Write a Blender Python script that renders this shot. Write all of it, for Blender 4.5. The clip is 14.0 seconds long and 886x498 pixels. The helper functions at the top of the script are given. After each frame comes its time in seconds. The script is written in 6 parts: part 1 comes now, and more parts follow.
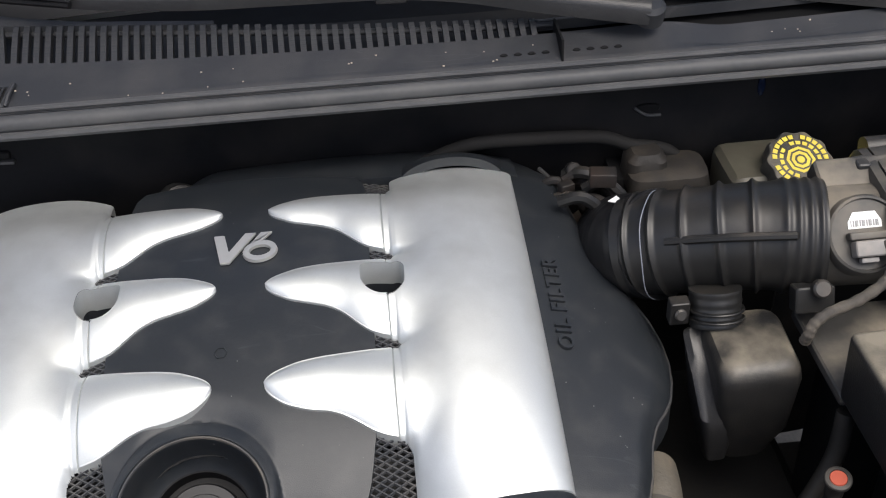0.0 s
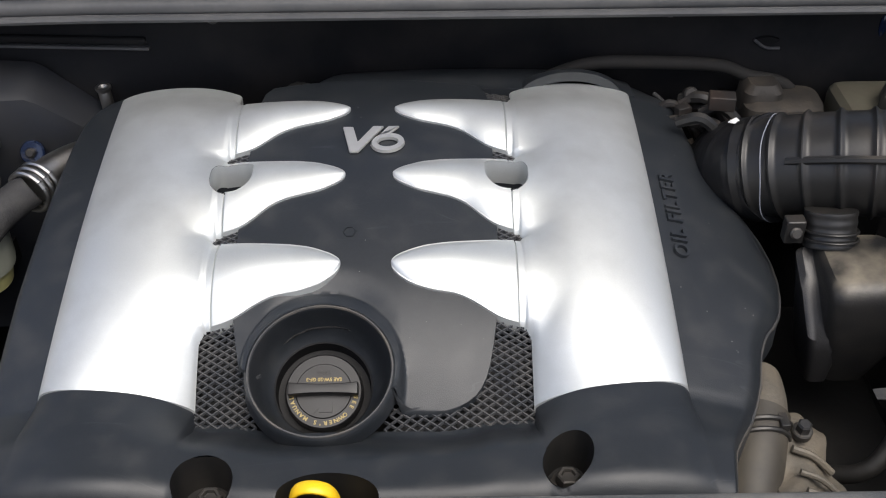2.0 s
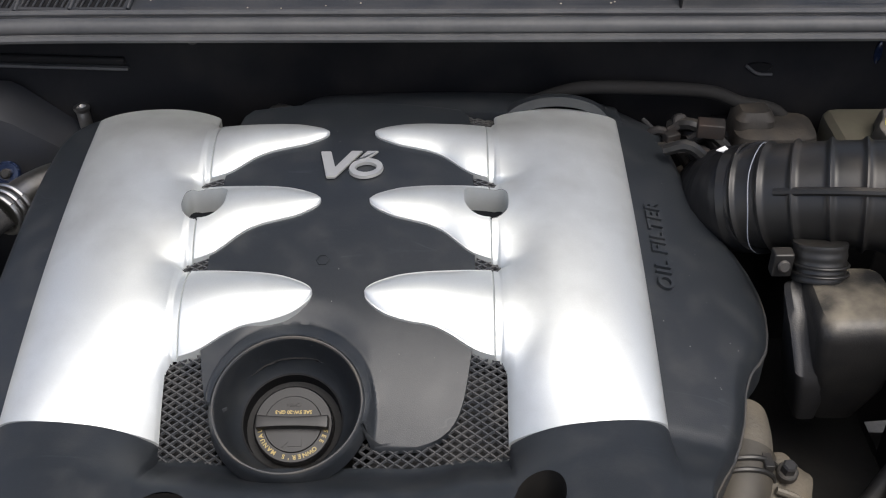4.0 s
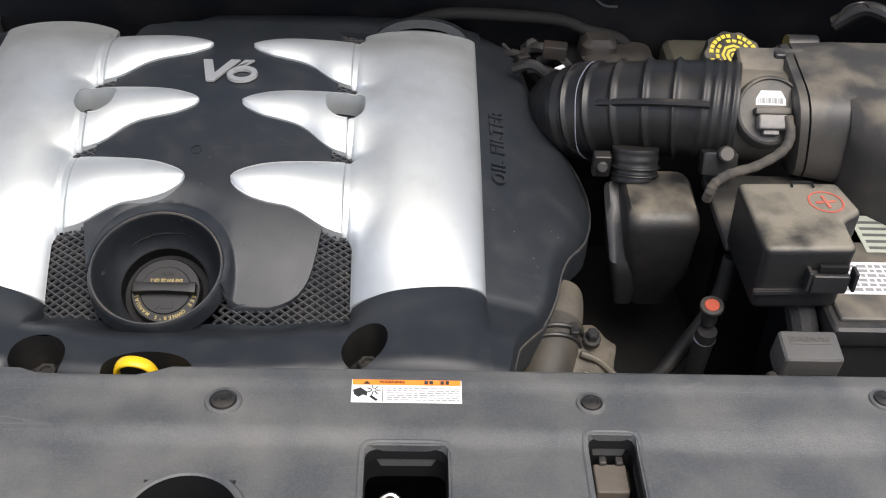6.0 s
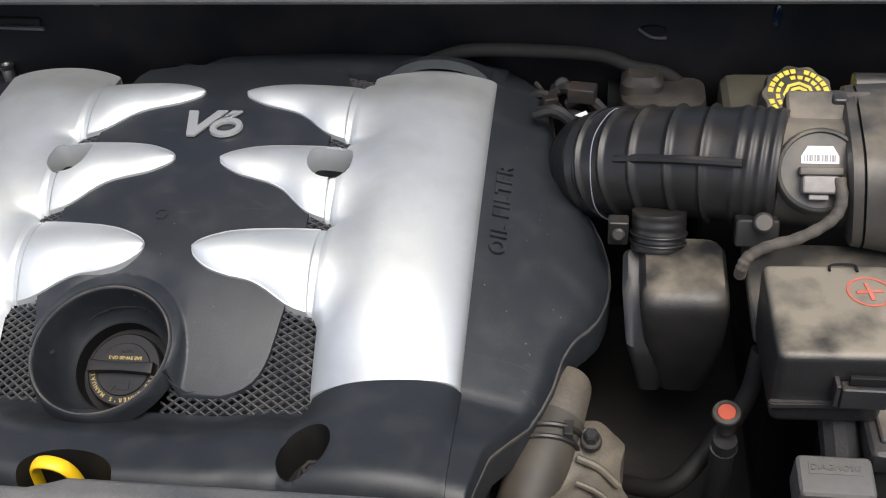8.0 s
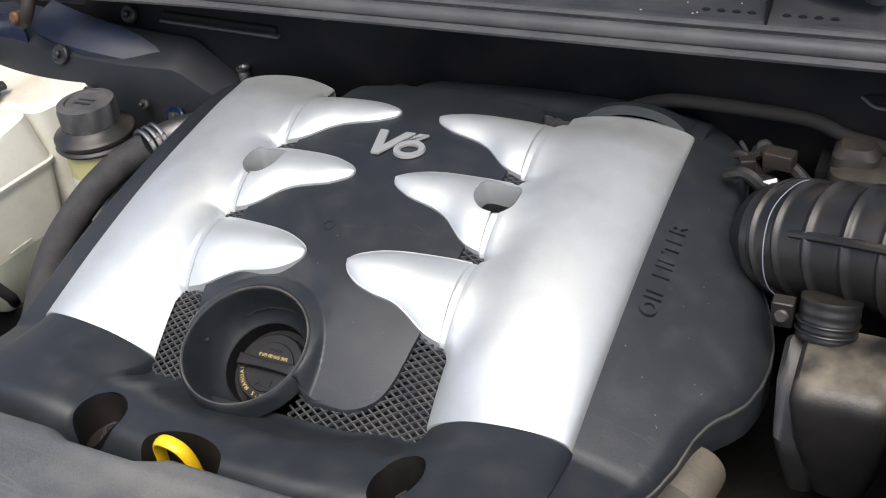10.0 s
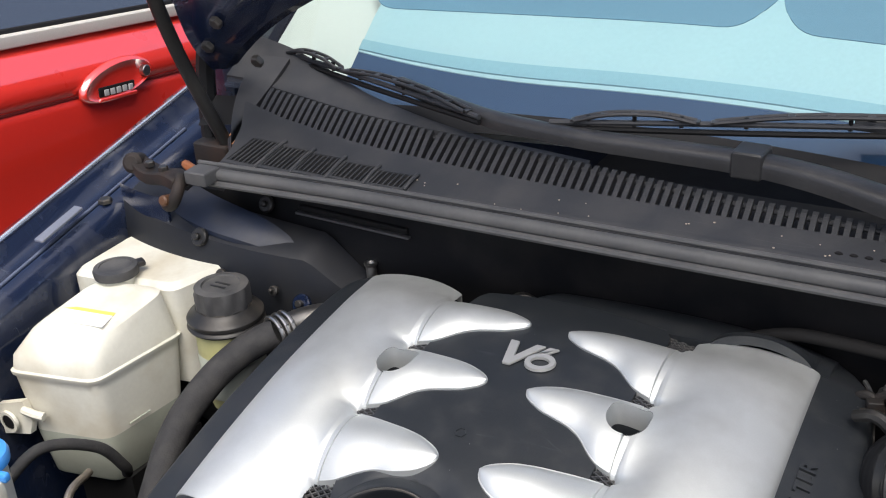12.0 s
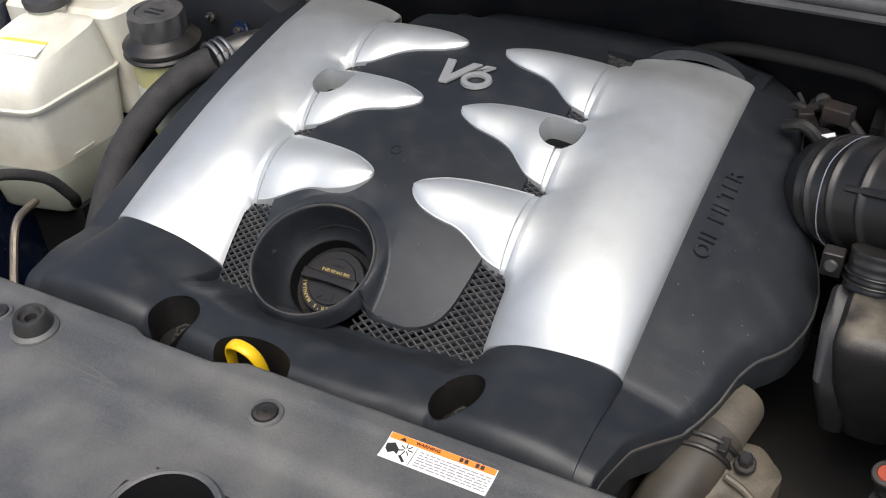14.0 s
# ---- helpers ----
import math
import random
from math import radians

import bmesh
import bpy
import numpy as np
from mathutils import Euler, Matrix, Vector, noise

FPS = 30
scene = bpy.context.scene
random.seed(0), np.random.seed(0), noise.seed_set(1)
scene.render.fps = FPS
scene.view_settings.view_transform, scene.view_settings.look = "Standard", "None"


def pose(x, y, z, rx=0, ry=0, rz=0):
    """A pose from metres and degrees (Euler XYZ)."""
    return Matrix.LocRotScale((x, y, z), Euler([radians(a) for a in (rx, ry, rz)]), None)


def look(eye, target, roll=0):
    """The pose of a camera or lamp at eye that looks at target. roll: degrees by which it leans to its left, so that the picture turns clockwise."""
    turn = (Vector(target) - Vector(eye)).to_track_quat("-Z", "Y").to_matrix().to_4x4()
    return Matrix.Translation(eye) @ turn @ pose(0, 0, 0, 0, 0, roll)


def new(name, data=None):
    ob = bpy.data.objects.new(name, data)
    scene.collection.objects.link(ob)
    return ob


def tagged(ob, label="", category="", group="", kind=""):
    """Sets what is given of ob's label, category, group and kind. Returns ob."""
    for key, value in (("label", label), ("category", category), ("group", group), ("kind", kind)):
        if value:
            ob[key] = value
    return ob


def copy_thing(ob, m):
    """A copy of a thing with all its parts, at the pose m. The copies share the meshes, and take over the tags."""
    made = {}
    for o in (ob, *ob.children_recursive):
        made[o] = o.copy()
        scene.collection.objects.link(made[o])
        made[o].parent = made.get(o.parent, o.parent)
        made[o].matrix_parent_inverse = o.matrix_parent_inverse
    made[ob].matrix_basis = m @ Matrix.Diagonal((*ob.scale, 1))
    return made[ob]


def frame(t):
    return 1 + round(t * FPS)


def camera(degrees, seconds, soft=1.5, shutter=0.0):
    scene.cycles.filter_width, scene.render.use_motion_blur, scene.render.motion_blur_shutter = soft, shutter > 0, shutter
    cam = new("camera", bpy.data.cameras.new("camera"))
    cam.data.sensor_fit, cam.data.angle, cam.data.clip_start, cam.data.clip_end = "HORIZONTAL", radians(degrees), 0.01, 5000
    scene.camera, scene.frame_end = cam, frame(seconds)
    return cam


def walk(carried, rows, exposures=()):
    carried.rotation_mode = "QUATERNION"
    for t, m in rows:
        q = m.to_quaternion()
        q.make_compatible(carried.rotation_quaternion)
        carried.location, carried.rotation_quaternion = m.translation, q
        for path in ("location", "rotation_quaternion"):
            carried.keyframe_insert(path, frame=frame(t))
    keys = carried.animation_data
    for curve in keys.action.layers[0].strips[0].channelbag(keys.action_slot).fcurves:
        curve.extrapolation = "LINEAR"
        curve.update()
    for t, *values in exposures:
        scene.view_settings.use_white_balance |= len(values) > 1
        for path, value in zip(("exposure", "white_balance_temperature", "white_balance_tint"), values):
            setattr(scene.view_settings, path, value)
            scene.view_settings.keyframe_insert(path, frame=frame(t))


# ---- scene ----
cam = camera(45.0, 14.0, 1.1)
PATH = [
    (0, (0.1246, -0.6829, 1.4306), (0.1614, -0.0424, 0.9527), -3.17),
    (0.2, (0.1235, -0.6773, 1.4194), (0.1373, -0.0583, 0.9128), -2.62),
    (0.5, (0.1224, -0.6731, 1.4085), (0.1092, -0.0659, 0.8877), -3.31),
    (1, (0.1173, -0.6752, 1.4059), (0.0818, -0.0543, 0.9027), -2.89),
    (1.5, (0.0845, -0.7046, 1.4004), (0.0662, -0.0733, 0.9093), -1.48),
    (2, (0.0533, -0.7422, 1.3904), (0.0596, -0.1071, 0.9038), -0.45),
    (2.2, (0.0439, -0.7535, 1.3874), (0.0563, -0.1195, 0.8997), -0.55),
    (4.3, (0.0859, -0.7151, 1.3838), (0.0807, -0.0682, 0.9133), -0.35),
    (4.5, (0.0894, -0.7181, 1.3828), (0.0818, -0.0673, 0.9176), -0.44),
    (5, (0.1069, -0.7330, 1.3776), (0.1016, -0.0786, 0.9175), 0.28),
    (5.3, (0.1206, -0.7697, 1.3830), (0.1314, -0.1248, 0.9097), 1.43),
    (5.5, (0.1323, -0.8014, 1.3907), (0.1537, -0.1664, 0.9046), 2.14),
    (6, (0.1723, -0.8550, 1.4066), (0.1993, -0.2269, 0.9119), 2.61),
    (6.5, (0.2190, -0.8201, 1.3935), (0.2092, -0.1893, 0.9016), 0.61),
    (7, (0.2591, -0.7743, 1.3874), (0.2034, -0.1496, 0.8908), -1.99),
    (7.2, (0.2744, -0.7579, 1.3854), (0.2022, -0.1367, 0.8865), -2.97),
    (9.3, (0.4331, -0.6545, 1.3905), (0.2002, -0.0611, 0.9071), -6.99),
    (9.5, (0.4482, -0.6446, 1.3910), (0.1761, -0.0658, 0.9105), -8.07),
    (10, (0.4268, -0.6665, 1.3745), (0.1096, -0.0957, 0.9124), -7.31),
    (10.5, (0.4085, -0.6833, 1.3868), (0.0776, -0.1206, 0.9243), -6.77),
    (11, (0.4009, -0.6803, 1.4120), (0.0757, -0.1173, 0.9458), -5.91),
    (11.5, (0.3812, -0.6832, 1.4258), (0.0566, -0.0885, 1.0005), -3.99),
    (11.8, (0.3706, -0.7002, 1.4268), (0.0257, -0.0853, 1.0487), -3.59),
    (12, (0.3680, -0.7082, 1.4269), (-0.0023, -0.0913, 1.0773), -3.63),
    (12.3, (0.3742, -0.7046, 1.4260), (-0.0319, -0.1088, 1.0794), -4.97),
    (12.5, (0.3828, -0.6998, 1.4228), (-0.0226, -0.1174, 1.0533), -5.62),
    (12.7, (0.3922, -0.6949, 1.4099), (0.0077, -0.1258, 0.9996), -6.09),
    (13, (0.4041, -0.6911, 1.3912), (0.0486, -0.1543, 0.9165), -5.99),
    (13.5, (0.4110, -0.6920, 1.3971), (0.0821, -0.1673, 0.8906), -5.64),
    (14, (0.4023, -0.7074, 1.4011), (0.0898, -0.1726, 0.8947), -4.30),
]
walk(cam, [(t, look(eye, target, roll)) for t, eye, target, roll in PATH],
     [(0.0, 0.70), (4.5, 0.72), (5.5, 0.74), (6.5, 0.84), (7.2, 0.82), (9.5, 0.90), (10.5, 1.02), (11.2, 0.92), (12.0, 0.78), (13.0, 0.68), (14.0, 0.62)])

# ---- light ----
world = bpy.data.worlds.new("sky")
scene.world = world
world.use_nodes = True
wn = world.node_tree
sky = wn.nodes.new("ShaderNodeTexSky")
sky.sky_type, sky.sun_disc = "NISHITA", False
sky.sun_elevation, sky.sun_rotation = radians(65), radians(152)
sky.air_density, sky.dust_density = 0.8, 5.0
sky.ozone_density = 0.4
wn.nodes["Background"].inputs["Strength"].default_value = 0.14
wn.links.new(sky.outputs[0], wn.nodes["Background"].inputs["Color"])
sun = new("sun", bpy.data.lights.new("sun", "SUN"))
sun.data.energy, sun.data.angle, sun.data.color = 1.55, radians(48), (0.98, 1.0, 0.99)
sun.matrix_world = look((0, 0, 5), (-0.95, 1.8, 0.6))


# ---- materials ----
def mat(name, color, rough=0.5, metal=0.0, grain=0.0, grain_size=200.0, bump=0.0, bump_size=300.0, dust=0.0, dust_color=(0.3, 0.26, 0.2),
        dust_size=14.0, spread=0.1, trans=0.0, coat=0.0, settle=0.0, dust_low=0.42, dust_high=0.72):
    """A painted or moulded surface: colour, two scales of variation, dust in patches and a fine relief."""
    m = bpy.data.materials.new(name)
    m.use_nodes = True
    nt = m.node_tree
    b = nt.nodes["Principled BSDF"]
    b.inputs["Roughness"].default_value, b.inputs["Metallic"].default_value = rough, metal
    b.inputs["Transmission Weight"].default_value, b.inputs["Coat Weight"].default_value = trans, coat
    co = nt.nodes.new("ShaderNodeTexCoord")
    n1 = nt.nodes.new("ShaderNodeTexNoise")
    n1.inputs["Scale"].default_value, n1.inputs["Detail"].default_value = dust_size, 6.0
    n2 = nt.nodes.new("ShaderNodeTexNoise")
    n2.inputs["Scale"].default_value, n2.inputs["Detail"].default_value = grain_size, 3.0
    for n in (n1, n2):
        nt.links.new(co.outputs["Object"], n.inputs["Vector"])
    base = nt.nodes.new("ShaderNodeMix")
    base.data_type = "RGBA"
    base.inputs["A"].default_value = (*[c * (1 - spread) for c in color], 1)
    base.inputs["B"].default_value = (*[min(1, c * (1 + spread)) for c in color], 1)
    nt.links.new(n2.outputs["Fac"], base.inputs["Factor"])
    out = base.outputs["Result"]
    if dust > 0:
        ramp = nt.nodes.new("ShaderNodeMapRange")
        ramp.inputs["From Min"].default_value, ramp.inputs["From Max"].default_value = dust_low, dust_high
        ramp.inputs["To Max"].default_value = dust
        nt.links.new(n1.outputs["Fac"], ramp.inputs["Value"])
        if settle > 0:
            ge = nt.nodes.new("ShaderNodeNewGeometry")
            sp = nt.nodes.new("ShaderNodeSeparateXYZ")
            up = nt.nodes.new("ShaderNodeMapRange")
            up.inputs["From Min"].default_value, up.inputs["From Max"].default_value = 0.35, 0.95
            up.inputs["To Min"].default_value, up.inputs["To Max"].default_value = 1 - settle, 1.0
            mu = nt.nodes.new("ShaderNodeMath")
            mu.operation = "MULTIPLY"
            nt.links.new(ge.outputs["Normal"], sp.inputs[0])
            nt.links.new(sp.outputs["Z"], up.inputs["Value"])
            nt.links.new(up.outputs["Result"], mu.inputs[0])
            nt.links.new(ramp.outputs["Result"], mu.inputs[1])
            ramp = mu
        mx = nt.nodes.new("ShaderNodeMix")
        mx.data_type = "RGBA"
        mx.inputs["B"].default_value = (*dust_color, 1)
        nt.links.new(ramp.outputs[0], mx.inputs["Factor"])
        nt.links.new(out, mx.inputs["A"])
        out = mx.outputs["Result"]
    nt.links.new(out, b.inputs["Base Color"])
    rr = nt.nodes.new("ShaderNodeMapRange")
    rr.inputs["To Min"].default_value, rr.inputs["To Max"].default_value = max(0.02, rough - 0.08), min(1.0, rough + 0.1)
    nt.links.new(n1.outputs["Fac"], rr.inputs["Value"])
    nt.links.new(rr.outputs["Result"], b.inputs["Roughness"])
    if bump > 0:
        n3 = nt.nodes.new("ShaderNodeTexNoise")
        n3.inputs["Scale"].default_value, n3.inputs["Detail"].default_value = bump_size, 2.0
        nt.links.new(co.outputs["Object"], n3.inputs["Vector"])
        bp = nt.nodes.new("ShaderNodeBump")
        bp.inputs["Strength"].default_value, bp.inputs["Distance"].default_value = bump, 0.001
        nt.links.new(n3.outputs["Fac"], bp.inputs["Height"])
        nt.links.new(bp.outputs["Normal"], b.inputs["Normal"])
    return m


def dull(m, level):
    """Takes gloss off a dusty or matt surface."""
    m.node_tree.nodes["Principled BSDF"].inputs["Specular IOR Level"].default_value = level


def scuffs(m, color, amount, size=16.0):
    """Adds thin pale scuff lines, bunched in places, over a surface's colour."""
    nt = m.node_tree
    b = nt.nodes["Principled BSDF"]
    old = b.inputs["Base Color"].links[0].from_socket
    co = nt.nodes.new("ShaderNodeTexCoord")
    mp = nt.nodes.new("ShaderNodeMapping")
    mp.inputs["Scale"].default_value, mp.inputs["Rotation"].default_value = (0.5, 6.0, 1.0), (0, 0, 0.5)
    nt.links.new(co.outputs["Object"], mp.inputs["Vector"])
    line, where = nt.nodes.new("ShaderNodeTexNoise"), nt.nodes.new("ShaderNodeTexNoise")
    line.inputs["Scale"].default_value, line.inputs["Detail"].default_value = size, 0.0
    where.inputs["Scale"].default_value, where.inputs["Detail"].default_value = size * 1.3, 4.0
    nt.links.new(mp.outputs["Vector"], line.inputs["Vector"])
    nt.links.new(co.outputs["Object"], where.inputs["Vector"])
    near = nt.nodes.new("ShaderNodeMath")
    near.operation, near.inputs[1].default_value, near.inputs[2].default_value = "COMPARE", 0.5, 0.006
    nt.links.new(line.outputs["Fac"], near.inputs[0])
    gate = nt.nodes.new("ShaderNodeMapRange")
    gate.inputs["From Min"].default_value, gate.inputs["From Max"].default_value, gate.inputs["To Max"].default_value = 0.50, 0.66, amount
    nt.links.new(where.outputs["Fac"], gate.inputs["Value"])
    mul = nt.nodes.new("ShaderNodeMath")
    mul.operation = "MULTIPLY"
    nt.links.new(near.outputs[0], mul.inputs[0])
    nt.links.new(gate.outputs["Result"], mul.inputs[1])
    mx = nt.nodes.new("ShaderNodeMix")
    mx.data_type = "RGBA"
    mx.inputs["B"].default_value = (*color, 1)
    nt.links.new(mul.outputs[0], mx.inputs["Factor"])
    nt.links.new(old, mx.inputs["A"])
    nt.links.new(mx.outputs["Result"], b.inputs["Base Color"])


SILVER = mat("silver_paint", (0.632, 0.656, 0.650), 0.50, 0.74, spread=0.05, grain_size=900, dust=0.5, dust_color=(0.40, 0.41, 0.40), dust_size=17, bump=0.06, bump_size=900)
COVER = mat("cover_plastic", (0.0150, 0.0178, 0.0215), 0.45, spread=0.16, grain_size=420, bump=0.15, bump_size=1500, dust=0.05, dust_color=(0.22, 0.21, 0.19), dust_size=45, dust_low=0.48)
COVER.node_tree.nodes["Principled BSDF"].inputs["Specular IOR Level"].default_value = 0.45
BEAD = mat("dusty_bright_edge", (0.035, 0.036, 0.038), 0.5, spread=0.2, dust=0.8, dust_color=(0.11, 0.095, 0.075), dust_size=30)
MESH = mat("grille_plastic", (0.040, 0.042, 0.046), 0.45, spread=0.1, dust=0.5, dust_color=(0.085, 0.08, 0.074), dust_size=40)
# Darker than the cover plastic: the shade inside the wells painted in
WELL = mat("shaded_well", (0.010, 0.0098, 0.0096), 0.5, spread=0.2, dust=0.4, dust_color=(0.03, 0.026, 0.022), dust_size=45)
# Also stands in for shade behind grilles, in gaps and in deep recesses
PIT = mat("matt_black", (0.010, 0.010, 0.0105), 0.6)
PANEL = mat("panel_plastic", (0.064, 0.067, 0.070), 0.5, spread=0.45, grain_size=520, bump=0.3, bump_size=1100, dust=0.55, dust_color=(0.19, 0.182, 0.163), dust_size=22, dust_low=0.37, dust_high=0.80)
RUBBER = mat("dusty_rubber", (0.018, 0.0178, 0.0175), 0.4, spread=0.2, dust=0.45, dust_color=(0.13, 0.11, 0.088), dust_size=26, bump=0.1, settle=0.7)
BOX = mat("dusty_box", (0.013, 0.013, 0.0135), 0.42, spread=0.15, dust=0.95, dust_color=(0.18, 0.158, 0.122), dust_size=28, bump=0.2, bump_size=700, settle=0.93, dust_low=0.34, dust_high=0.66)
PALE = mat("thick_dust_box", (0.016, 0.016, 0.0165), 0.42, spread=0.15, dust=0.95, dust_color=(0.21, 0.187, 0.145), dust_size=30, bump=0.3, bump_size=700, settle=1.0, dust_low=0.26, dust_high=0.56)
BLACK = mat("black_fitting", (0.02, 0.02, 0.021), 0.4, spread=0.15, dust=0.5, dust_color=(0.09, 0.08, 0.065), dust_size=40, bump=0.2, bump_size=700, settle=0.9)
DARK = mat("firewall_paint", (0.0065, 0.007, 0.0085), 0.6, spread=0.2, dust=0.6, dust_color=(0.024, 0.022, 0.021), dust_size=16, bump=0.4, bump_size=60)
COWL = mat("cowl_plastic", (0.029, 0.031, 0.035), 0.5, spread=0.12, grain_size=400, bump=0.2, bump_size=1400, dust=0.2, dust_color=(0.14, 0.13, 0.12), dust_size=20)
SEAL = mat("seal_rubber", (0.065, 0.066, 0.068), 0.55, spread=0.15, dust=0.3, dust_color=(0.17, 0.165, 0.155), dust_size=18)
BLUE = mat("blue_paint", (0.008, 0.015, 0.040), 0.22, 0.1, spread=0.1, dust=0.45, dust_color=(0.085, 0.09, 0.105), dust_size=20, coat=0.6, dust_low=0.5, dust_high=0.72)
RED = mat("red_paint", (0.82, 0.036, 0.022), 0.3, 0.0, spread=0.03, coat=1.0)
MILK = mat("milky_plastic", (0.70, 0.69, 0.60), 0.42, spread=0.06, dust=0.75, dust_color=(0.48, 0.42, 0.30), dust_size=15, dust_low=0.46, dust_high=0.74)
YELLOW = mat("yellow_plastic", (0.8, 0.5, 0.01), 0.4, spread=0.04)
SCREW = mat("dull_screw_metal", (0.075, 0.072, 0.068), 0.45, 0.7, spread=0.2, dust=0.4, dust_color=(0.12, 0.1, 0.08), dust_size=80)
CHROME = mat("bare_metal", (0.5, 0.49, 0.47), 0.35, 1.0, spread=0.15, dust=0.4, dust_color=(0.2, 0.17, 0.14), dust_size=60)
BADGE = mat("badge_metal", (0.5, 0.5, 0.48), 0.4, 0.6, spread=0.05)
WHITE = mat("label_white", (0.8, 0.8, 0.78), 0.5, spread=0.03)
ORANGE = mat("label_orange", (0.85, 0.22, 0.02), 0.5, spread=0.03)
rb = RED.node_tree.nodes["Principled BSDF"]
rb.inputs["Specular IOR Level"].default_value, rb.inputs["Coat IOR"].default_value, rb.inputs["Coat Roughness"].default_value = 0.3, 2.8, 0.05
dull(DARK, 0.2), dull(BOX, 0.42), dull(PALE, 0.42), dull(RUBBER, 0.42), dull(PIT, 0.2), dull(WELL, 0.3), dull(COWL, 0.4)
scuffs(COVER, (0.10, 0.105, 0.11), 0.14), scuffs(PANEL, (0.24, 0.23, 0.21), 0.22, 13.0), scuffs(COWL, (0.16, 0.16, 0.16), 0.15), scuffs(BLUE, (0.14, 0.15, 0.17), 0.3)
INK = mat("label_ink", (0.02, 0.02, 0.02), 0.6)


# ---- mesh helpers ----
def part(name, bm, material, parent=None, label="", smooth=35):
    me = bpy.data.meshes.new(name)
    bmesh.ops.recalc_face_normals(bm, faces=bm.faces) if bm.faces else None
    bm.to_mesh(me)
    bm.free()
    me.materials.append(material)
    for p in me.polygons:
        p.use_smooth = smooth > 0
    if 0 < smooth < 180:
        me.set_sharp_from_angle(angle=radians(smooth))
    ob = new(name, me)
    if parent is not None:
        ob.parent = parent
    if label:
        tagged(ob, label)
    return ob


def thing(name, label, category, group="", kind=""):
    return tagged(new(name), label, category, group, kind)


def patch(fn, us, vs, skirt=None):
    """A sheet fn(u, v) over the lists us and vs; skirt: a step by which its border is drawn out."""
    bm = bmesh.new()
    g = [[bm.verts.new(fn(u, v)) for u in us] for v in vs]
    for j in range(len(vs) - 1):
        for i in range(len(us) - 1):
            bm.faces.new((g[j][i], g[j][i + 1], g[j + 1][i + 1], g[j + 1][i]))
    if skirt is not None:
        edges = [e for e in bm.edges if e.is_boundary]
        r = bmesh.ops.extrude_edge_only(bm, edges=edges)
        bmesh.ops.translate(bm, vec=skirt, verts=[v for v in r["geom"] if isinstance(v, bmesh.types.BMVert)])
    return bm


def span(a, b, n):
    return [a + (b - a) * i / (n - 1) for i in range(n)]


def box(x0, x1, y0, y1, z0, z1, bevel=0.0, seg=3, taper=0.0):
    bm = bmesh.new()
    bmesh.ops.create_cube(bm, size=1)
    for v in bm.verts:
        k = 1 - taper if v.co.z < 0 else 1
        v.co = Vector(((x0 + x1) / 2 + v.co.x * (x1 - x0) * k, (y0 + y1) / 2 + v.co.y * (y1 - y0) * k, (z0 + z1) / 2 + v.co.z * (z1 - z0)))
    if bevel:
        bmesh.ops.bevel(bm, geom=bm.edges, offset=bevel, segments=seg, profile=0.6, affect="EDGES")
    return bm


def moved(bm, m):
    bmesh.ops.transform(bm, matrix=m, verts=bm.verts)
    return bm


def join(*bms):
    out = bmesh.new()
    for b in bms:
        me = bpy.data.meshes.new("tmp")
        b.to_mesh(me)
        b.free()
        out.from_mesh(me)
        bpy.data.meshes.remove(me)
    return out


def lathe(profile, seg=48):
    """Turns (radius, height) points about z."""
    bm = bmesh.new()
    rings = [[bm.verts.new((r * math.cos(2 * math.pi * k / seg), r * math.sin(2 * math.pi * k / seg), z)) for k in range(seg)] for r, z in profile]
    for a, b in zip(rings, rings[1:]):
        for k in range(seg):
            bm.faces.new((a[k], a[(k + 1) % seg], b[(k + 1) % seg], b[k]))
    bmesh.ops.remove_doubles(bm, verts=bm.verts, dist=1e-6)
    return bm


def disc(r, h, seg=32, bevel=0.0015):
    """A round plate or bolt head standing on z = 0."""
    return lathe([(0, 0), (r, 0), (r, h - bevel), (r - bevel, h), (0, h)], seg)


def smooth_line(points, n):
    """A soft curve through the points, n places on it."""
    p = [Vector(q) for q in points]
    p = [p[0] * 2 - p[1]] + p + [p[-1] * 2 - p[-2]]
    out = []
    for k in range(n):
        s = k / (n - 1) * (len(p) - 3)
        i = min(int(s), len(p) - 4)
        f = s - i
        a, b, c, d = p[i:i + 4]
        out.append(0.5 * ((2 * b) + (c - a) * f + (2 * a - 5 * b + 4 * c - d) * f * f + (3 * b - a - 3 * c + d) * f ** 3))
    return out


def hose(points, radius, n=40, seg=16, ridge=None):
    """A round bar along a soft curve; ridge(s) swells it, s from 0 to 1."""
    line = smooth_line(points, n) if len(points) > 2 or n > 2 else [Vector(q) for q in points]
    bm = bmesh.new()
    rings, side = [], None
    for k, c in enumerate(line):
        d = (line[min(k + 1, len(line) - 1)] - line[max(k - 1, 0)]).normalized()
        side = d.orthogonal().normalized() if side is None else (side - d * side.dot(d)).normalized()
        up = d.cross(side)
        r = radius * (ridge(k / (len(line) - 1)) if ridge else 1)
        rings.append([bm.verts.new(c + r * (math.cos(2 * math.pi * j / seg) * side + math.sin(2 * math.pi * j / seg) * up)) for j in range(seg)])
    for a, b in zip(rings, rings[1:]):
        for j in range(seg):
            bm.faces.new((a[j], a[(j + 1) % seg], b[(j + 1) % seg], b[j]))
    bm.faces.new(rings[0]), bm.faces.new(rings[-1])
    return bm


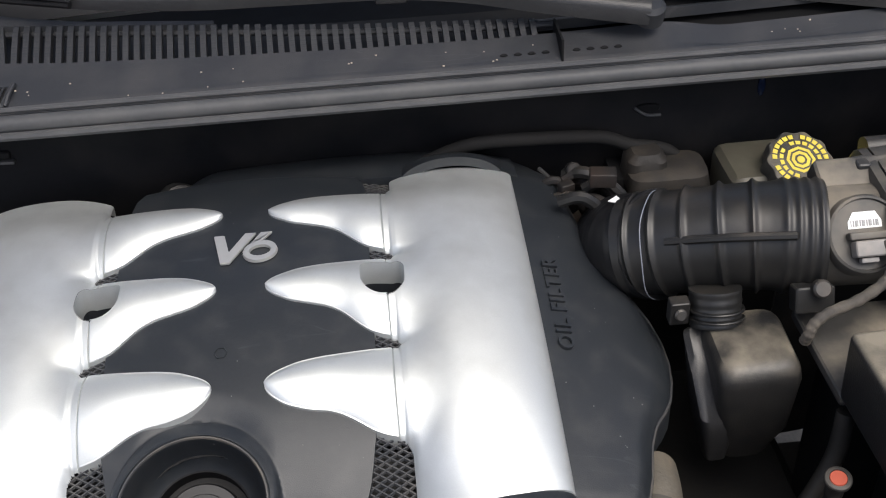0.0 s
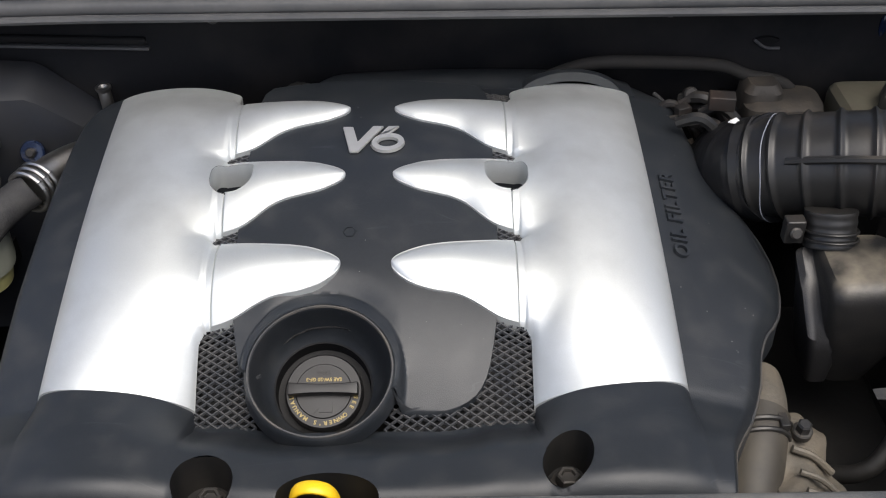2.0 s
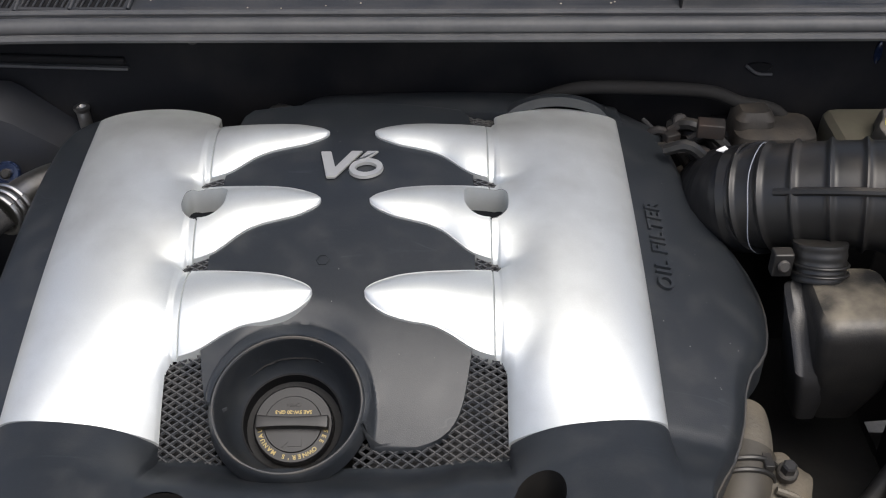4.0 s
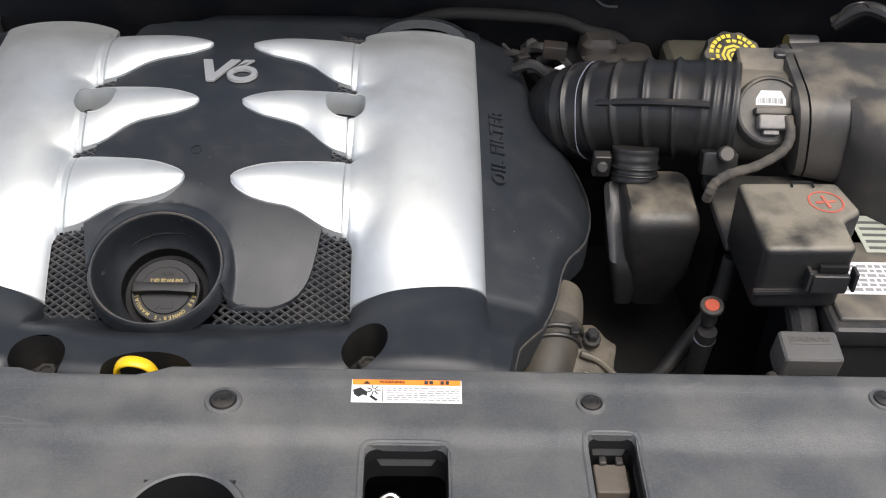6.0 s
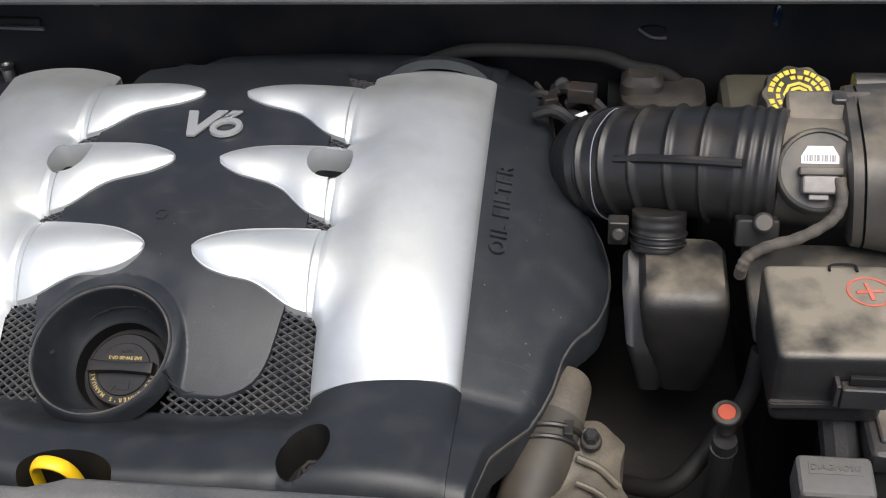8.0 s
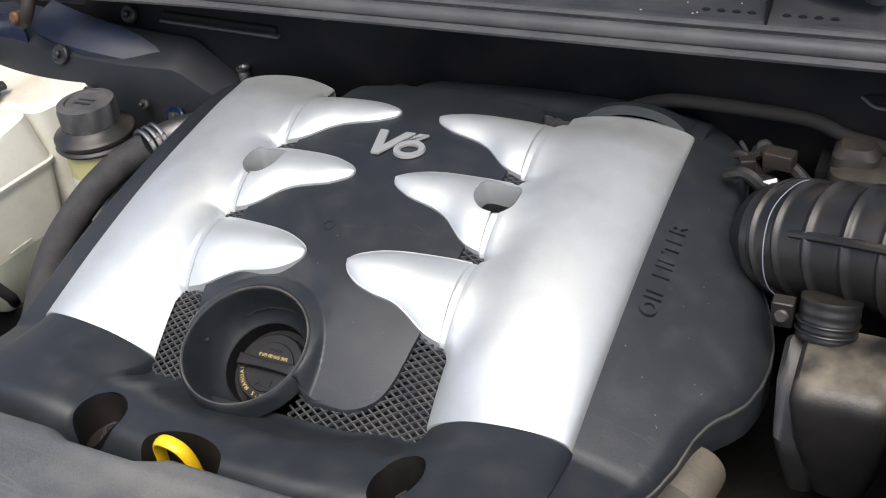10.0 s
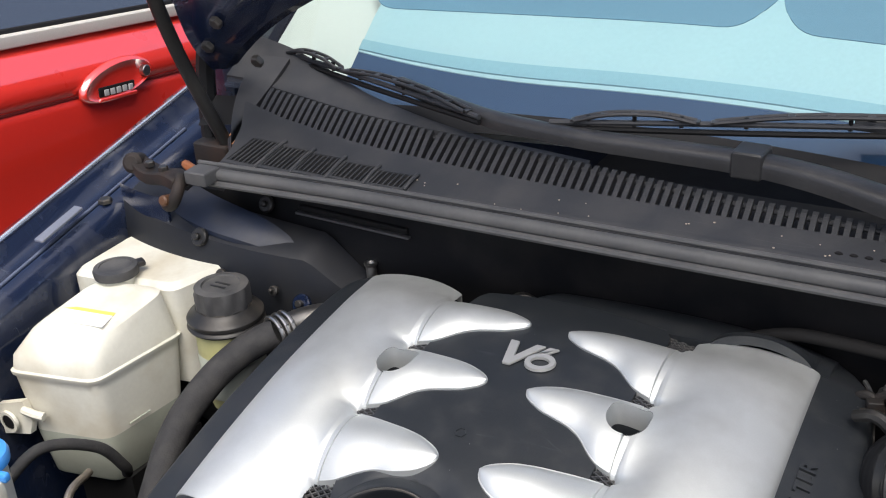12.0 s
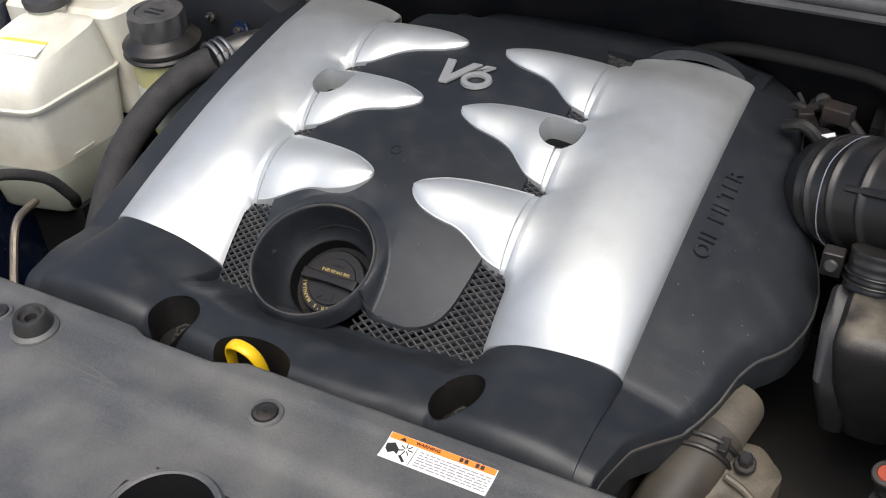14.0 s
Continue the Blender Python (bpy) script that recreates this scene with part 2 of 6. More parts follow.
def slab(outline, z0, z1, bevel=0.0):
    """A flat plate of that outline."""
    bm = bmesh.new()
    f = bm.faces.new([bm.verts.new((x, y, z0)) for x, y in outline])
    r = bmesh.ops.extrude_face_region(bm, geom=[f])
    bmesh.ops.translate(bm, vec=(0, 0, z1 - z0), verts=[v for v in r["geom"] if isinstance(v, bmesh.types.BMVert)])
    if bevel:
        bmesh.ops.bevel(bm, geom=[e for e in bm.edges], offset=bevel, segments=4, affect="EDGES")
    return bm


def rim_norm(px, py, flat):
    """Distance from a centre, in rims; flat squares the upper half off."""
    return math.hypot(px, py) if py <= 0 or not flat else (abs(px) ** flat + py ** flat) ** (1 / flat)


def punch(bm, cx, cy, rx, cell, ry=None, lean=0.0, flat=0):
    """Opens a round or oval hole in a sheet, seen from above, and draws the nearest corners onto its rim."""
    ry = ry or rx
    gone = []
    c, s = math.cos(radians(lean)), math.sin(radians(lean))
    for v in bm.verts:
        dx, dy = v.co.x - cx, v.co.y - cy
        px, py = (dx * c + dy * s) / rx, (dy * c - dx * s) / ry
        d = rim_norm(px, py, flat)
        near = cell * 0.55 / min(rx, ry)
        if d < 1 - near:
            gone.append(v)
        elif d < 1 + near and d > 1e-6:
            px, py = px / d * rx, py / d * ry
            v.co.x, v.co.y = cx + px * c - py * s, cy + px * s + py * c
    bmesh.ops.delete(bm, geom=gone, context="VERTS")
    return bm


def cup(cx, cy, rx, ry, lean, tops, depth, flat=0):
    """The wall and floor of a recess below such a hole; tops: the height of its rim at an angle."""
    bm = bmesh.new()
    seg = 56
    rings = []
    for k, drop in ((1.0, 0.0), (0.97, 0.25), (0.9, 1.0), (0.0, 1.02)):
        ring = []
        for j in range(seg):
            t = 2 * math.pi * j / seg
            q = k / rim_norm(math.cos(t), math.sin(t), flat)
            x, y = rx * q * math.cos(t), ry * q * math.sin(t)
            c, s = math.cos(radians(lean)), math.sin(radians(lean))
            wx, wy = cx + x * c - y * s, cy + x * s + y * c
            ring.append(bm.verts.new((wx, wy, (tops(wx, wy) + 0.0005) * (1 - min(1, drop)) + depth * min(1, drop))))
        rings.append(ring)
    for a, b in zip(rings, rings[1:]):
        for j in range(seg):
            bm.faces.new((a[j], a[(j + 1) % seg], b[(j + 1) % seg], b[j]))
    bmesh.ops.remove_doubles(bm, verts=bm.verts, dist=1e-6)
    return bm


def letters(body, size, depth, material, name, parent, m, label="", bold=0.0, space=1.0):
    cu = bpy.data.curves.new(name, "FONT")
    cu.body, cu.size, cu.extrude, cu.offset, cu.space_character = body, size, depth, bold, space
    cu.align_x, cu.align_y, cu.resolution_u = "CENTER", "CENTER", 3
    tmp = bpy.data.objects.new(name, cu)
    scene.collection.objects.link(tmp)
    me = bpy.data.meshes.new_from_object(tmp.evaluated_get(bpy.context.evaluated_depsgraph_get()))
    bpy.data.objects.remove(tmp)
    bpy.data.curves.remove(cu)
    me.transform(m)
    me.materials.clear()
    me.materials.append(material)
    ob = new(name, me)
    ob.parent = parent
    return tagged(ob, label) if label else ob


def step(a, b, x):
    t = min(1, max(0, (x - a) / (b - a)))
    return t * t * (3 - 2 * t)


def lerp(x, table):
    """Value at x in a table of (x, value), straight between."""
    if x <= table[0][0]:
        return table[0][1]
    for (a, u), (b, v) in zip(table, table[1:]):
        if x <= b:
            return u + (v - u) * (x - a) / (b - a)
    return table[-1][1]

ONCE = {}


def mat_once(name, color, rough=0.55):
    """A plain small material, made once."""
    if name not in ONCE:
        ONCE[name] = mat(name, color, rough, spread=0.15, grain_size=400)
    return ONCE[name]


def around_flat(c, r, lean):
    """A ring of places about an upright axis, leaning by that slope."""
    c = Vector(c)
    return [c + Vector((r * math.cos(a), r * math.sin(a), lean * r * math.sin(a))) for a in span(0, 2 * math.pi, 14)]


def loft_tab(corners, depth=0.004):
    """A small four-cornered plate."""
    bm = bmesh.new()
    f = bm.faces.new([bm.verts.new(c) for c in corners])
    ex = bmesh.ops.extrude_face_region(bm, geom=[f])
    bmesh.ops.translate(bm, vec=(0, depth, 0), verts=[v for v in ex["geom"] if isinstance(v, bmesh.types.BMVert)])
    return bm


def loft(sections, material, name, parent, label=""):
    """Joins rounded four-sided sections: each a list of four corners, all wound alike."""
    bm = bmesh.new()
    rows = []
    for cs, soft in sections:
        cs = [Vector(c) for c in cs]
        row = []
        for k in range(4):
            a, b, c = cs[k - 1], cs[k], cs[(k + 1) % 4]
            p, q = b + (a - b).normalized() * soft, b + (c - b).normalized() * soft
            for f in (0, 0.25, 0.5, 0.75, 1):
                row.append(bm.verts.new((1 - f) ** 2 * p + 2 * f * (1 - f) * b + f * f * q))
        rows.append(row)
    n = len(rows[0])
    for r0, r1 in zip(rows, rows[1:]):
        for k in range(n):
            bm.faces.new((r0[k], r0[(k + 1) % n], r1[(k + 1) % n], r1[k]))
    bm.faces.new(rows[0]), bm.faces.new(rows[-1])
    return part(name, bm, material, parent, label)

# ---- engine cover ----
XI, XO = 0.127, 0.2385


def crown(x, y):
    """Height of the black middle panel."""
    return 0.901 + 0.16 * y - 0.8 * y * y - (2.2 * (y + 0.1) ** 2 if y < -0.1 else 0) - 0.013 * (x / 0.125) ** 2


def edge(y):
    """Height of the outer edge of the silver pipes."""
    return 0.872 + 0.17 * y - 0.35 * y * y


FINGERS = (0.0915, -0.001, -0.0925)


def pipe(x, y):
    s = (x - XI) / (XO - XI)
    base = crown(XI, y) * (1 - s) + edge(y) * s
    if s < 0:
        return base - 1.15 * (XI - x) - 70 * (XI - x) ** 2
    rise = 0.023 - 0.005 * step(-0.05, 0.08, y) - 0.010 * step(0.09, 0.155, y)
    return base + rise * max(0.0, 1 - abs(2 * min(s, 1) - 1) ** 2.1) ** (0.62 + 0.25 * step(0.5, 0.0, s))


TIP = 0.0195
BACK = [(0, 0), (6, 8.2), (13, 11.5), (25, 16.5), (42, 20.5), (60, 23.5), (80, 27), (100, 30), (110, 30)]
FRONT = [(0, 0), (6, 9), (13, 13), (19, 16.5), (32, 19.5), (48, 23), (60, 28.5), (67, 35), (75, 42.5), (83, 48), (96, 51), (110, 51)]
FRONT_LAST = [(0, 0), (6, 11.5), (17, 18), (32, 22), (50, 23.5), (60, 27), (68, 31), (76, 35.5), (84, 39), (96, 41), (110, 41)]


def eased(table):
    """Half widths every half millimetre along a finger, with the corners of the table rounded."""
    us = np.arange(0, 111, 0.5)
    v = np.interp(us, [p[0] for p in table], [p[1] for p in table])
    w = v.copy()
    for k in range(2, len(us)):
        n = min(10, k)
        w[k] = v[max(0, k - n):k + n + 1].mean()
    n = 26
    w[:n] = w[n] * np.sqrt(us[:n] / us[n])
    return w * 0.001


BACK, FRONT, FRONT_LAST = eased(BACK), eased(FRONT), eased(FRONT_LAST)


def finger(x, y, yc):
    if x < TIP:
        return crown(x, y) - 0.003 - (TIP - x)
    i = min(219, int((x - TIP) * 2000))
    back, front = yc + BACK[i], yc - (FRONT_LAST if yc < -0.05 else FRONT)[i]
    mid, half = (back + front) / 2, max(1e-4, (back - front) / 2)
    v = abs(y - mid) / half
    rise = 0.0012 + 0.30 * half
    h = 0.0007 + rise * (1 - v ** 2.0) ** 0.88 if v < 1 else 0.0007 - (v - 1) * half * (4 - 2.9 * step(0.121, 0.132, x))
    return crown(x, y) + h


def silver(x, y):
    a = pipe(x, y)
    b = max(finger(x, y, c) for c in FINGERS) - 0.35 * max(0, x - XI)
    lo = sorted(finger(x, y, c) for c in FINGERS)[1] - 0.35 * max(0, x - XI)
    near = max(0.008 - abs(b - lo), 0)
    b += near * near / 0.032
    k = 0.024 * step(0.1182, 0.124, x) + 0.0004
    h = max(k - abs(a - b), 0) / k
    return max(a, b) + h * h * k * 0.25


def mirror_x(bm):
    return moved(bm, Matrix.Diagonal((-1, 1, 1, 1)))


cover = thing("engine_cover", "black plastic engine cover with two silver painted runner banks", "engine cover")
ROOT = 0.1175
SIL_X = sorted(set(span(ROOT, 0.132, 24) + span(0.1335, XO, 60)))


def silver_bm():
    """The long pipe with the roots of its fingers."""
    def place(u, v):
        s = (u - XI) / (XO - XI)
        arc = 0.006 * max(0, 1 - (2 * s - 1) ** 2) if 0 < s < 1 else 0
        y0, y1 = -0.184 - arc, 0.147 + 1.0 * arc
        y = y0 + (y1 - y0) * v
        return Vector((u, y, silver(u, y)))
    bm = patch(place, SIL_X, span(0, 1, 300), (0, 0, -0.012))
    deep = [f for f in bm.faces if all(v.co.x < XI + 0.003 and v.co.z < crown(v.co.x, v.co.y) - 0.0015 for v in f.verts)]
    bmesh.ops.delete(bm, geom=deep, context="FACES")
    return bm


def finger_bm(yc):
    """One pointed finger up to the groove at its root."""
    def place(u, w):
        x = TIP + (ROOT - TIP) * u
        i = (x - TIP) * 2000
        k = min(218, int(i))
        f = i - k
        front = FRONT_LAST if yc < -0.05 else FRONT
        hi, lo = yc + BACK[k] * (1 - f) + BACK[k + 1] * f, yc - front[k] * (1 - f) - front[k + 1] * f
        v = math.sin(w * math.pi / 2)
        y = (hi + lo) / 2 + v * (hi - lo) / 2
        inner = min(1, abs(v) / (1 - min(0.3, 0.0011 / max(1e-4, (hi - lo) / 2))))
        rise = (0.0012 + 0.15 * (hi - lo)) * max(0, 1 - inner ** 2.0) ** 0.88
        return Vector((x, y, crown(x, y) + 0.0016 + rise - 0.0022 * math.exp(-((x - 0.1175) / 0.0009) ** 2)))
    bm = patch(place, [k * k for k in span(0.0, 0.8, 50)] + span(0.65, 0.97, 30) + span(0.975, 1, 16), span(-1, 1, 100), (0, 0, -0.012))
    return bm


FLAT = 5
for side in (1, -1):
    cells = (0.0016, 0, 0.0026)
    bms = [silver_bm()] + [finger_bm(yc) for yc in FINGERS]
    for n, bm in enumerate(bms):
        if n in (0, 2):
            punch(bm, 0.1135, -0.0035, 0.0178, cells[n], 0.019, flat=FLAT)
        name = ("runner_bank", "runner_finger", "runner_finger", "runner_finger")[n]
        part(name, bm if side > 0 else mirror_x(bm), SILVER, cover, "satin silver painted runner bank" if n == 0 else "", 50)
    # Wall below the silver lip is blackened in place of deep shade
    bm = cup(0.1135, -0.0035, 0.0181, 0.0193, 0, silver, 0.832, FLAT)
    part("plug_recess", bm if side > 0 else mirror_x(bm), COVER, cover, "plug recess blackened for its shade")
    lip = bmesh.new()
    rows = []
    for q, drop in ((1.0, -0.0004), (0.98, 0.004), (0.965, 0.012), (0.95, 0.021)):
        row = []
        for k in range(56):
            a = 2 * math.pi * k / 56
            r = q / rim_norm(math.cos(a), math.sin(a), FLAT)
            x, y = 0.1135 + 0.0179 * r * math.cos(a), -0.0035 + 0.0191 * r * math.sin(a)
            row.append(lip.verts.new((side * x, y, silver(x, y) - drop)))
        rows.append(row)
    for p, q in zip(rows, rows[1:]):
        for k in range(56):
            lip.faces.new((p[k], p[(k + 1) % 56], q[(k + 1) % 56], q[k]))
    part("recess_lip", lip, SILVER, cover)
    # Black disc puts the darkness at the recess bottom into colour
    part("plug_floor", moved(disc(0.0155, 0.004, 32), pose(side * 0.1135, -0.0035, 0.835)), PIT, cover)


def panel_half(y):
    """Half width of the middle panel at y."""
    return lerp(y, [(-0.193, 0.045), (-0.1918, 0.060), (-0.1895, 0.069), (-0.186, 0.0765), (-0.182, 0.0825), (-0.177, 0.087), (-0.171, 0.0905), (-0.163, 0.0935), (-0.15, 0.0965), (-0.136, 0.099),
                    (-0.12, 0.1015), (-0.1, 0.1035), (0.12, 0.1045), (0.14, 0.102), (0.153, 0.094), (0.162, 0.078)])


FX, FY = -0.031, -0.180


def rim_z(y):
    """Height of the funnel's rim."""
    return 0.8497 + 0.364 * (y - FY - 0.002)


def collar_wide(x, y):
    """Width of the sloped collar outside the rim: broad behind the funnel, none in front."""
    a = math.atan2(y - FY - 0.002, x - FX)
    return 0.0006 + 0.0108 * max(0, math.sin(a) + 0.2) ** 1.1


def panel_z(x, y):
    """The panel, drawn down to the foot of the funnel's collar behind it and up to the rim in front."""
    z = crown(x, y) - 0.010 * step(0.15, 0.165, y)
    wide = collar_wide(x, y)
    away = max(0, math.hypot(x - FX, (y - FY - 0.002) / 0.94) - 0.0552)
    foot = rim_z(y) - 0.55 * min(away, wide)
    past = max(0, away - wide)
    for limit, sign in ((foot + 0.45 * past, -1), (foot - 4.0 * past, 1)):
        soft = max(0.004 - abs(z - limit), 0)
        z = (max(z, limit) if sign > 0 else min(z, limit)) + sign * soft * soft / 0.016
    return z


ROWS = sorted(set(span(-0.193, -0.115, 58) + span(-0.113, 0.12, 90) + span(0.123, 0.162, 18)))
bm = patch(lambda u, v: Vector((u * panel_half(v), v, panel_z(u * panel_half(v), v))), span(-1, 1, 141), ROWS, (0, 0, -0.006))
punch(bm, FX, FY + 0.002, 0.0545, 0.0022, 0.0508)
for sx in (1, -1):
    punch(bm, sx * 0.1135, -0.0035, 0.0188, 0.0024, 0.0200, flat=FLAT)
part("centre_panel", bm, COVER, cover, "matt black centre panel", 50)

# black flanks
RIGHT = [(-0.31, 0.251), (-0.27, 0.256), (-0.235, 0.264), (-0.212, 0.276), (-0.19, 0.289), (-0.173, 0.297), (-0.154, 0.304), (-0.128, 0.310), (-0.113, 0.316), (-0.104, 0.321), (-0.095, 0.328),
         (-0.08, 0.337), (-0.06, 0.343), (-0.04, 0.3455), (-0.02, 0.344), (0.0, 0.338), (0.02, 0.328), (0.033, 0.317), (0.045, 0.307), (0.06, 0.302),
         (0.1, 0.295), (0.15, 0.287), (0.175, 0.280), (0.195, 0.266), (0.21, 0.24)]
LEFT = [(-0.31, 0.255), (-0.27, 0.268), (-0.22, 0.279), (-0.17, 0.284), (-0.078, 0.286), (0.036, 0.284), (0.1, 0.281), (0.125, 0.277), (0.14, 0.270), (0.152, 0.260), (0.165, 0.244)]


def nose_z(x, y, v):
    s = (abs(x) - XI) / (XO - XI)
    hump = max(0, 1 - (2 * s - 1) ** 2) if 0 < s < 1.5 else 0
    top = 0.838 - 0.006 * step(0.85, 1.4, s) + 0.009 * hump
    z0 = pipe(abs(x), -0.186) - 0.0015 if 0 < s <= 1 else (crown(x, -0.204) + 0.002 + 0.004 * step(0.08, XI, abs(x)) if s <= 0 else edge(-0.186) - 0.002 - 0.2 * (abs(x) - XO))
    keep = 1 - step(0.0, 0.45, v)
    drop = 0.085 * step(0.6, 1.05, v) ** 1.6
    return z0 * keep + top * (1 - keep) - drop


def flank_top(y):
    """Height at which a flank meets the silver bank or the nose."""
    return edge(y) if y > -0.184 else nose_z(XO, y, (y + 0.184) / -0.134) - 0.0006 * step(-0.184, -0.22, y)


def flank(table, y0, y_end):
    def place(u, v):
        xr = max(XO + 0.002, lerp(v, table))
        x = XO + (xr - XO) * u
        w = x - XO
        back = 0.02 * step(0.14, 0.21, v)
        return Vector((x, v, flank_top(v) - 0.002 - 0.22 * w - 1.6 * w * w - 0.010 * max(0, u - 0.8) ** 2 / 0.04 - back))
    return patch(place, span(0, 1, 24), span(y0, y_end, 110), (0, 0, -0.03))


def flank_z(x, y):
    w = x - XO
    return flank_top(y) - 0.002 - 0.22 * w - 1.6 * w * w


flank_right = part("flank", flank(RIGHT, -0.31, 0.208), COVER, cover, "matt black side flange with moulded lettering")
part("flank", mirror_x(flank(LEFT, -0.31, 0.164)), COVER, cover, "matt black side flange")
part("flank_bead", hose([(lerp(y, RIGHT) - 0.0015, y, flank_z(lerp(y, RIGHT), y) - 0.0105) for y in span(-0.285, 0.185, 80)], 0.0022, 300, 8), BEAD, cover, "dusty rolled edge")
along, upward = Vector((0, 1, 0.172)).normalized(), Vector((-1, 0, 0.275))
upward = (upward - along * upward.dot(along)).normalized()
lay = Matrix((along, upward, along.cross(upward))).transposed().to_4x4()
letters("OIL FILTER", 0.0185, 0.0015, COVER, "moulded_lettering", flank_right, Matrix.Translation((0.2557, -0.0115, flank_z(0.2557, -0.0115) + 0.0010)) @ lay, bold=0.0004, space=1.14)


def nose_place(u, v):
    x = u
    s = (abs(x) - XI) / (XO - XI)
    if s > 0:
        y0 = -0.184 - 0.006 * max(0, 1 - (2 * s - 1) ** 2)
    else:
        y0 = lerp(abs(x), [(0, -0.2065), (0.056, -0.2045), (0.072, -0.201), (0.082, -0.197), (0.09, -0.1915), (0.097, -0.1895), (0.115, -0.1905), (0.121, -0.188), (0.127, -0.184)])
    y = y0 + (-0.318 - y0) * v
    return Vector((x, y, nose_z(x, y, v)))


bm = patch(nose_place, span(-XO - 0.001, XO + 0.001, 300), span(0, 1, 90), (0, 0, -0.012))
HOLES = ((0.1415, -0.257, 0.0165, 0.0235, -20), (-0.1035, -0.2705, 0.0205, 0.0225, 15), (-0.0195, -0.2845, 0.034, 0.019, 0))


def nose_top(x, y):
    y0 = -0.186 if abs(x) > XI else -0.205
    return nose_z(x, y, (y - y0) / (-0.318 - y0))


for cx, cy, rx, ry, lean in HOLES:
    punch(bm, cx, cy, rx, 0.0019, ry, lean)
part("nose", bm, COVER, cover, "matt black front nose with two screw wells", 50)
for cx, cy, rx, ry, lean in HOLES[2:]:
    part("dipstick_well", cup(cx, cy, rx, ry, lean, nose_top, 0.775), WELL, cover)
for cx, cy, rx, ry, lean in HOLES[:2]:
    part("screw_well", cup(cx, cy, rx, ry, lean, nose_top, 0.808), WELL, cover, "screw well with its shade painted in")
    screw = part("cover_screw", moved(lathe([(0.0122, 0), (0.0118, 0.0016), (0.0088, 0.0026), (0.0086, 0.0028)], 36), pose(cx + 0.002, cy + 0.004, 0.8085)), SCREW, cover, "dusty flanged hexagon screw")
    part("screw_head", moved(lathe([(0.0086, 0), (0.0084, 0.0068), (0.0072, 0.0078), (0.0052, 0.0076), (0.0046, 0.0052), (0, 0.0052)], 6), pose(cx + 0.002, cy + 0.004, 0.811)), SCREW, screw)
part("underside", box(-0.235, 0.235, -0.3, 0.16, 0.755, 0.765), PIT, cover)


# open grilles
def lattice(inside, x0, x1, y0, y1, height, lean=4, px=0.0098, py=0.0050, w=0.00064):
    """A diamond mesh of flat struts, its long diagonal leaning by some degrees."""
    bm = bmesh.new()
    cx, cy = (x0 + x1) / 2, (y0 + y1) / 2
    reach = math.hypot(x1 - x0, y1 - y0) / 2
    c, s = math.cos(radians(lean)), math.sin(radians(lean))
    nx, ny = int(reach / px * 2) + 1, int(reach / py * 2) + 1
    for i in range(-nx, nx + 1):
        for j in range(-ny, ny + 1):
            if (i + j) % 2:
                continue
            for di in (1, -1):
                ends = []
                for p, q in ((i * px / 2, j * py / 2), ((i + di) * px / 2, (j + 1) * py / 2)):
                    ends.append(Vector((cx + p * c - q * s, cy + p * s + q * c, 0)))
                a, b = ends
                m = (a + b) / 2
                if not (x0 < m.x < x1 and y0 < m.y < y1 and inside(m.x, m.y)):
                    continue
                n = (b - a).cross(Vector((0, 0, 1))).normalized() * w
                a.z, b.z = height(a.x, a.y), height(b.x, b.y)
                q = [bm.verts.new(p) for p in (a - n, a + n, b + n, b - n)]
                lo = [bm.verts.new(v.co + Vector((0, 0, -0.0024))) for v in q]
                bm.faces.new(q)
                for k in (0, 2, 1, 3):
                    bm.faces.new((q[k], q[(k + 1) % 4], lo[(k + 1) % 4], lo[k]))
    return bm


def stuff(*args):
    return tagged(part(*args), kind="stuff")


def recessed(x, y):
    return crown(x, y) - 0.0035


def front_area(x, y):
    if math.hypot(x - FX, (y - FY) / 0.95) < 0.0505:
        return False
    return abs(x) < 0.133 and -0.222 < y < -0.115 and (abs(x) > panel_half(y) - 0.012 or y < -0.178)


stuff("grille", lattice(front_area, FX, 0.134, -0.222, -0.115, recessed), MESH, cover, "black diamond lattice grille", 0)
stuff("grille", lattice(front_area, -0.134, FX, -0.222, -0.115, recessed, -4), MESH, cover, "black diamond lattice grille", 0)
for y0, y1 in ((-0.065, -0.03), (0.028, 0.063)):
    for x0, x1 in ((0.096, 0.131), (-0.131, -0.096)):
        stuff("grille", lattice(lambda x, y: True, x0, x1, y0, y1, lambda x, y: crown(x, y) - 0.0022, 4 if x0 > 0 else -4), MESH, cover, "", 0)
stuff("grille", lattice(lambda x, y: True, 0.085, 0.15, 0.13, 0.165, lambda x, y: crown(x, y) - 0.006), MESH, cover, "", 0)
# Black sheet under the lattice takes the place of shade below it
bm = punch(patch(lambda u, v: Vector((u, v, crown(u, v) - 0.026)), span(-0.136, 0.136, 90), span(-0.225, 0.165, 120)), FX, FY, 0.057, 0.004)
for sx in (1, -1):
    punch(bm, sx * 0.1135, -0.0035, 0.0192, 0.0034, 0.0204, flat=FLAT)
part("grille_shade_sheet", bm, PIT, cover)

# back shelf and the dome behind one bank
bm = patch(lambda u, v: Vector((u, 0.15 + (0.05 + 0.012 * math.sin(math.pi * (u + 0.075) / 0.32)) * v, 0.897 - 0.012 * v * v - 0.012 * max(0, (u - 0.16) / 0.09) ** 2
                               - 0.02 * max(0, -(u + 0.03) / 0.045) ** 2)), span(-0.075, 0.245, 50), span(0, 1, 14), (0, 0.002, -0.03))
part("back_shelf", bm, COVER, cover, "matt black rear shelf")
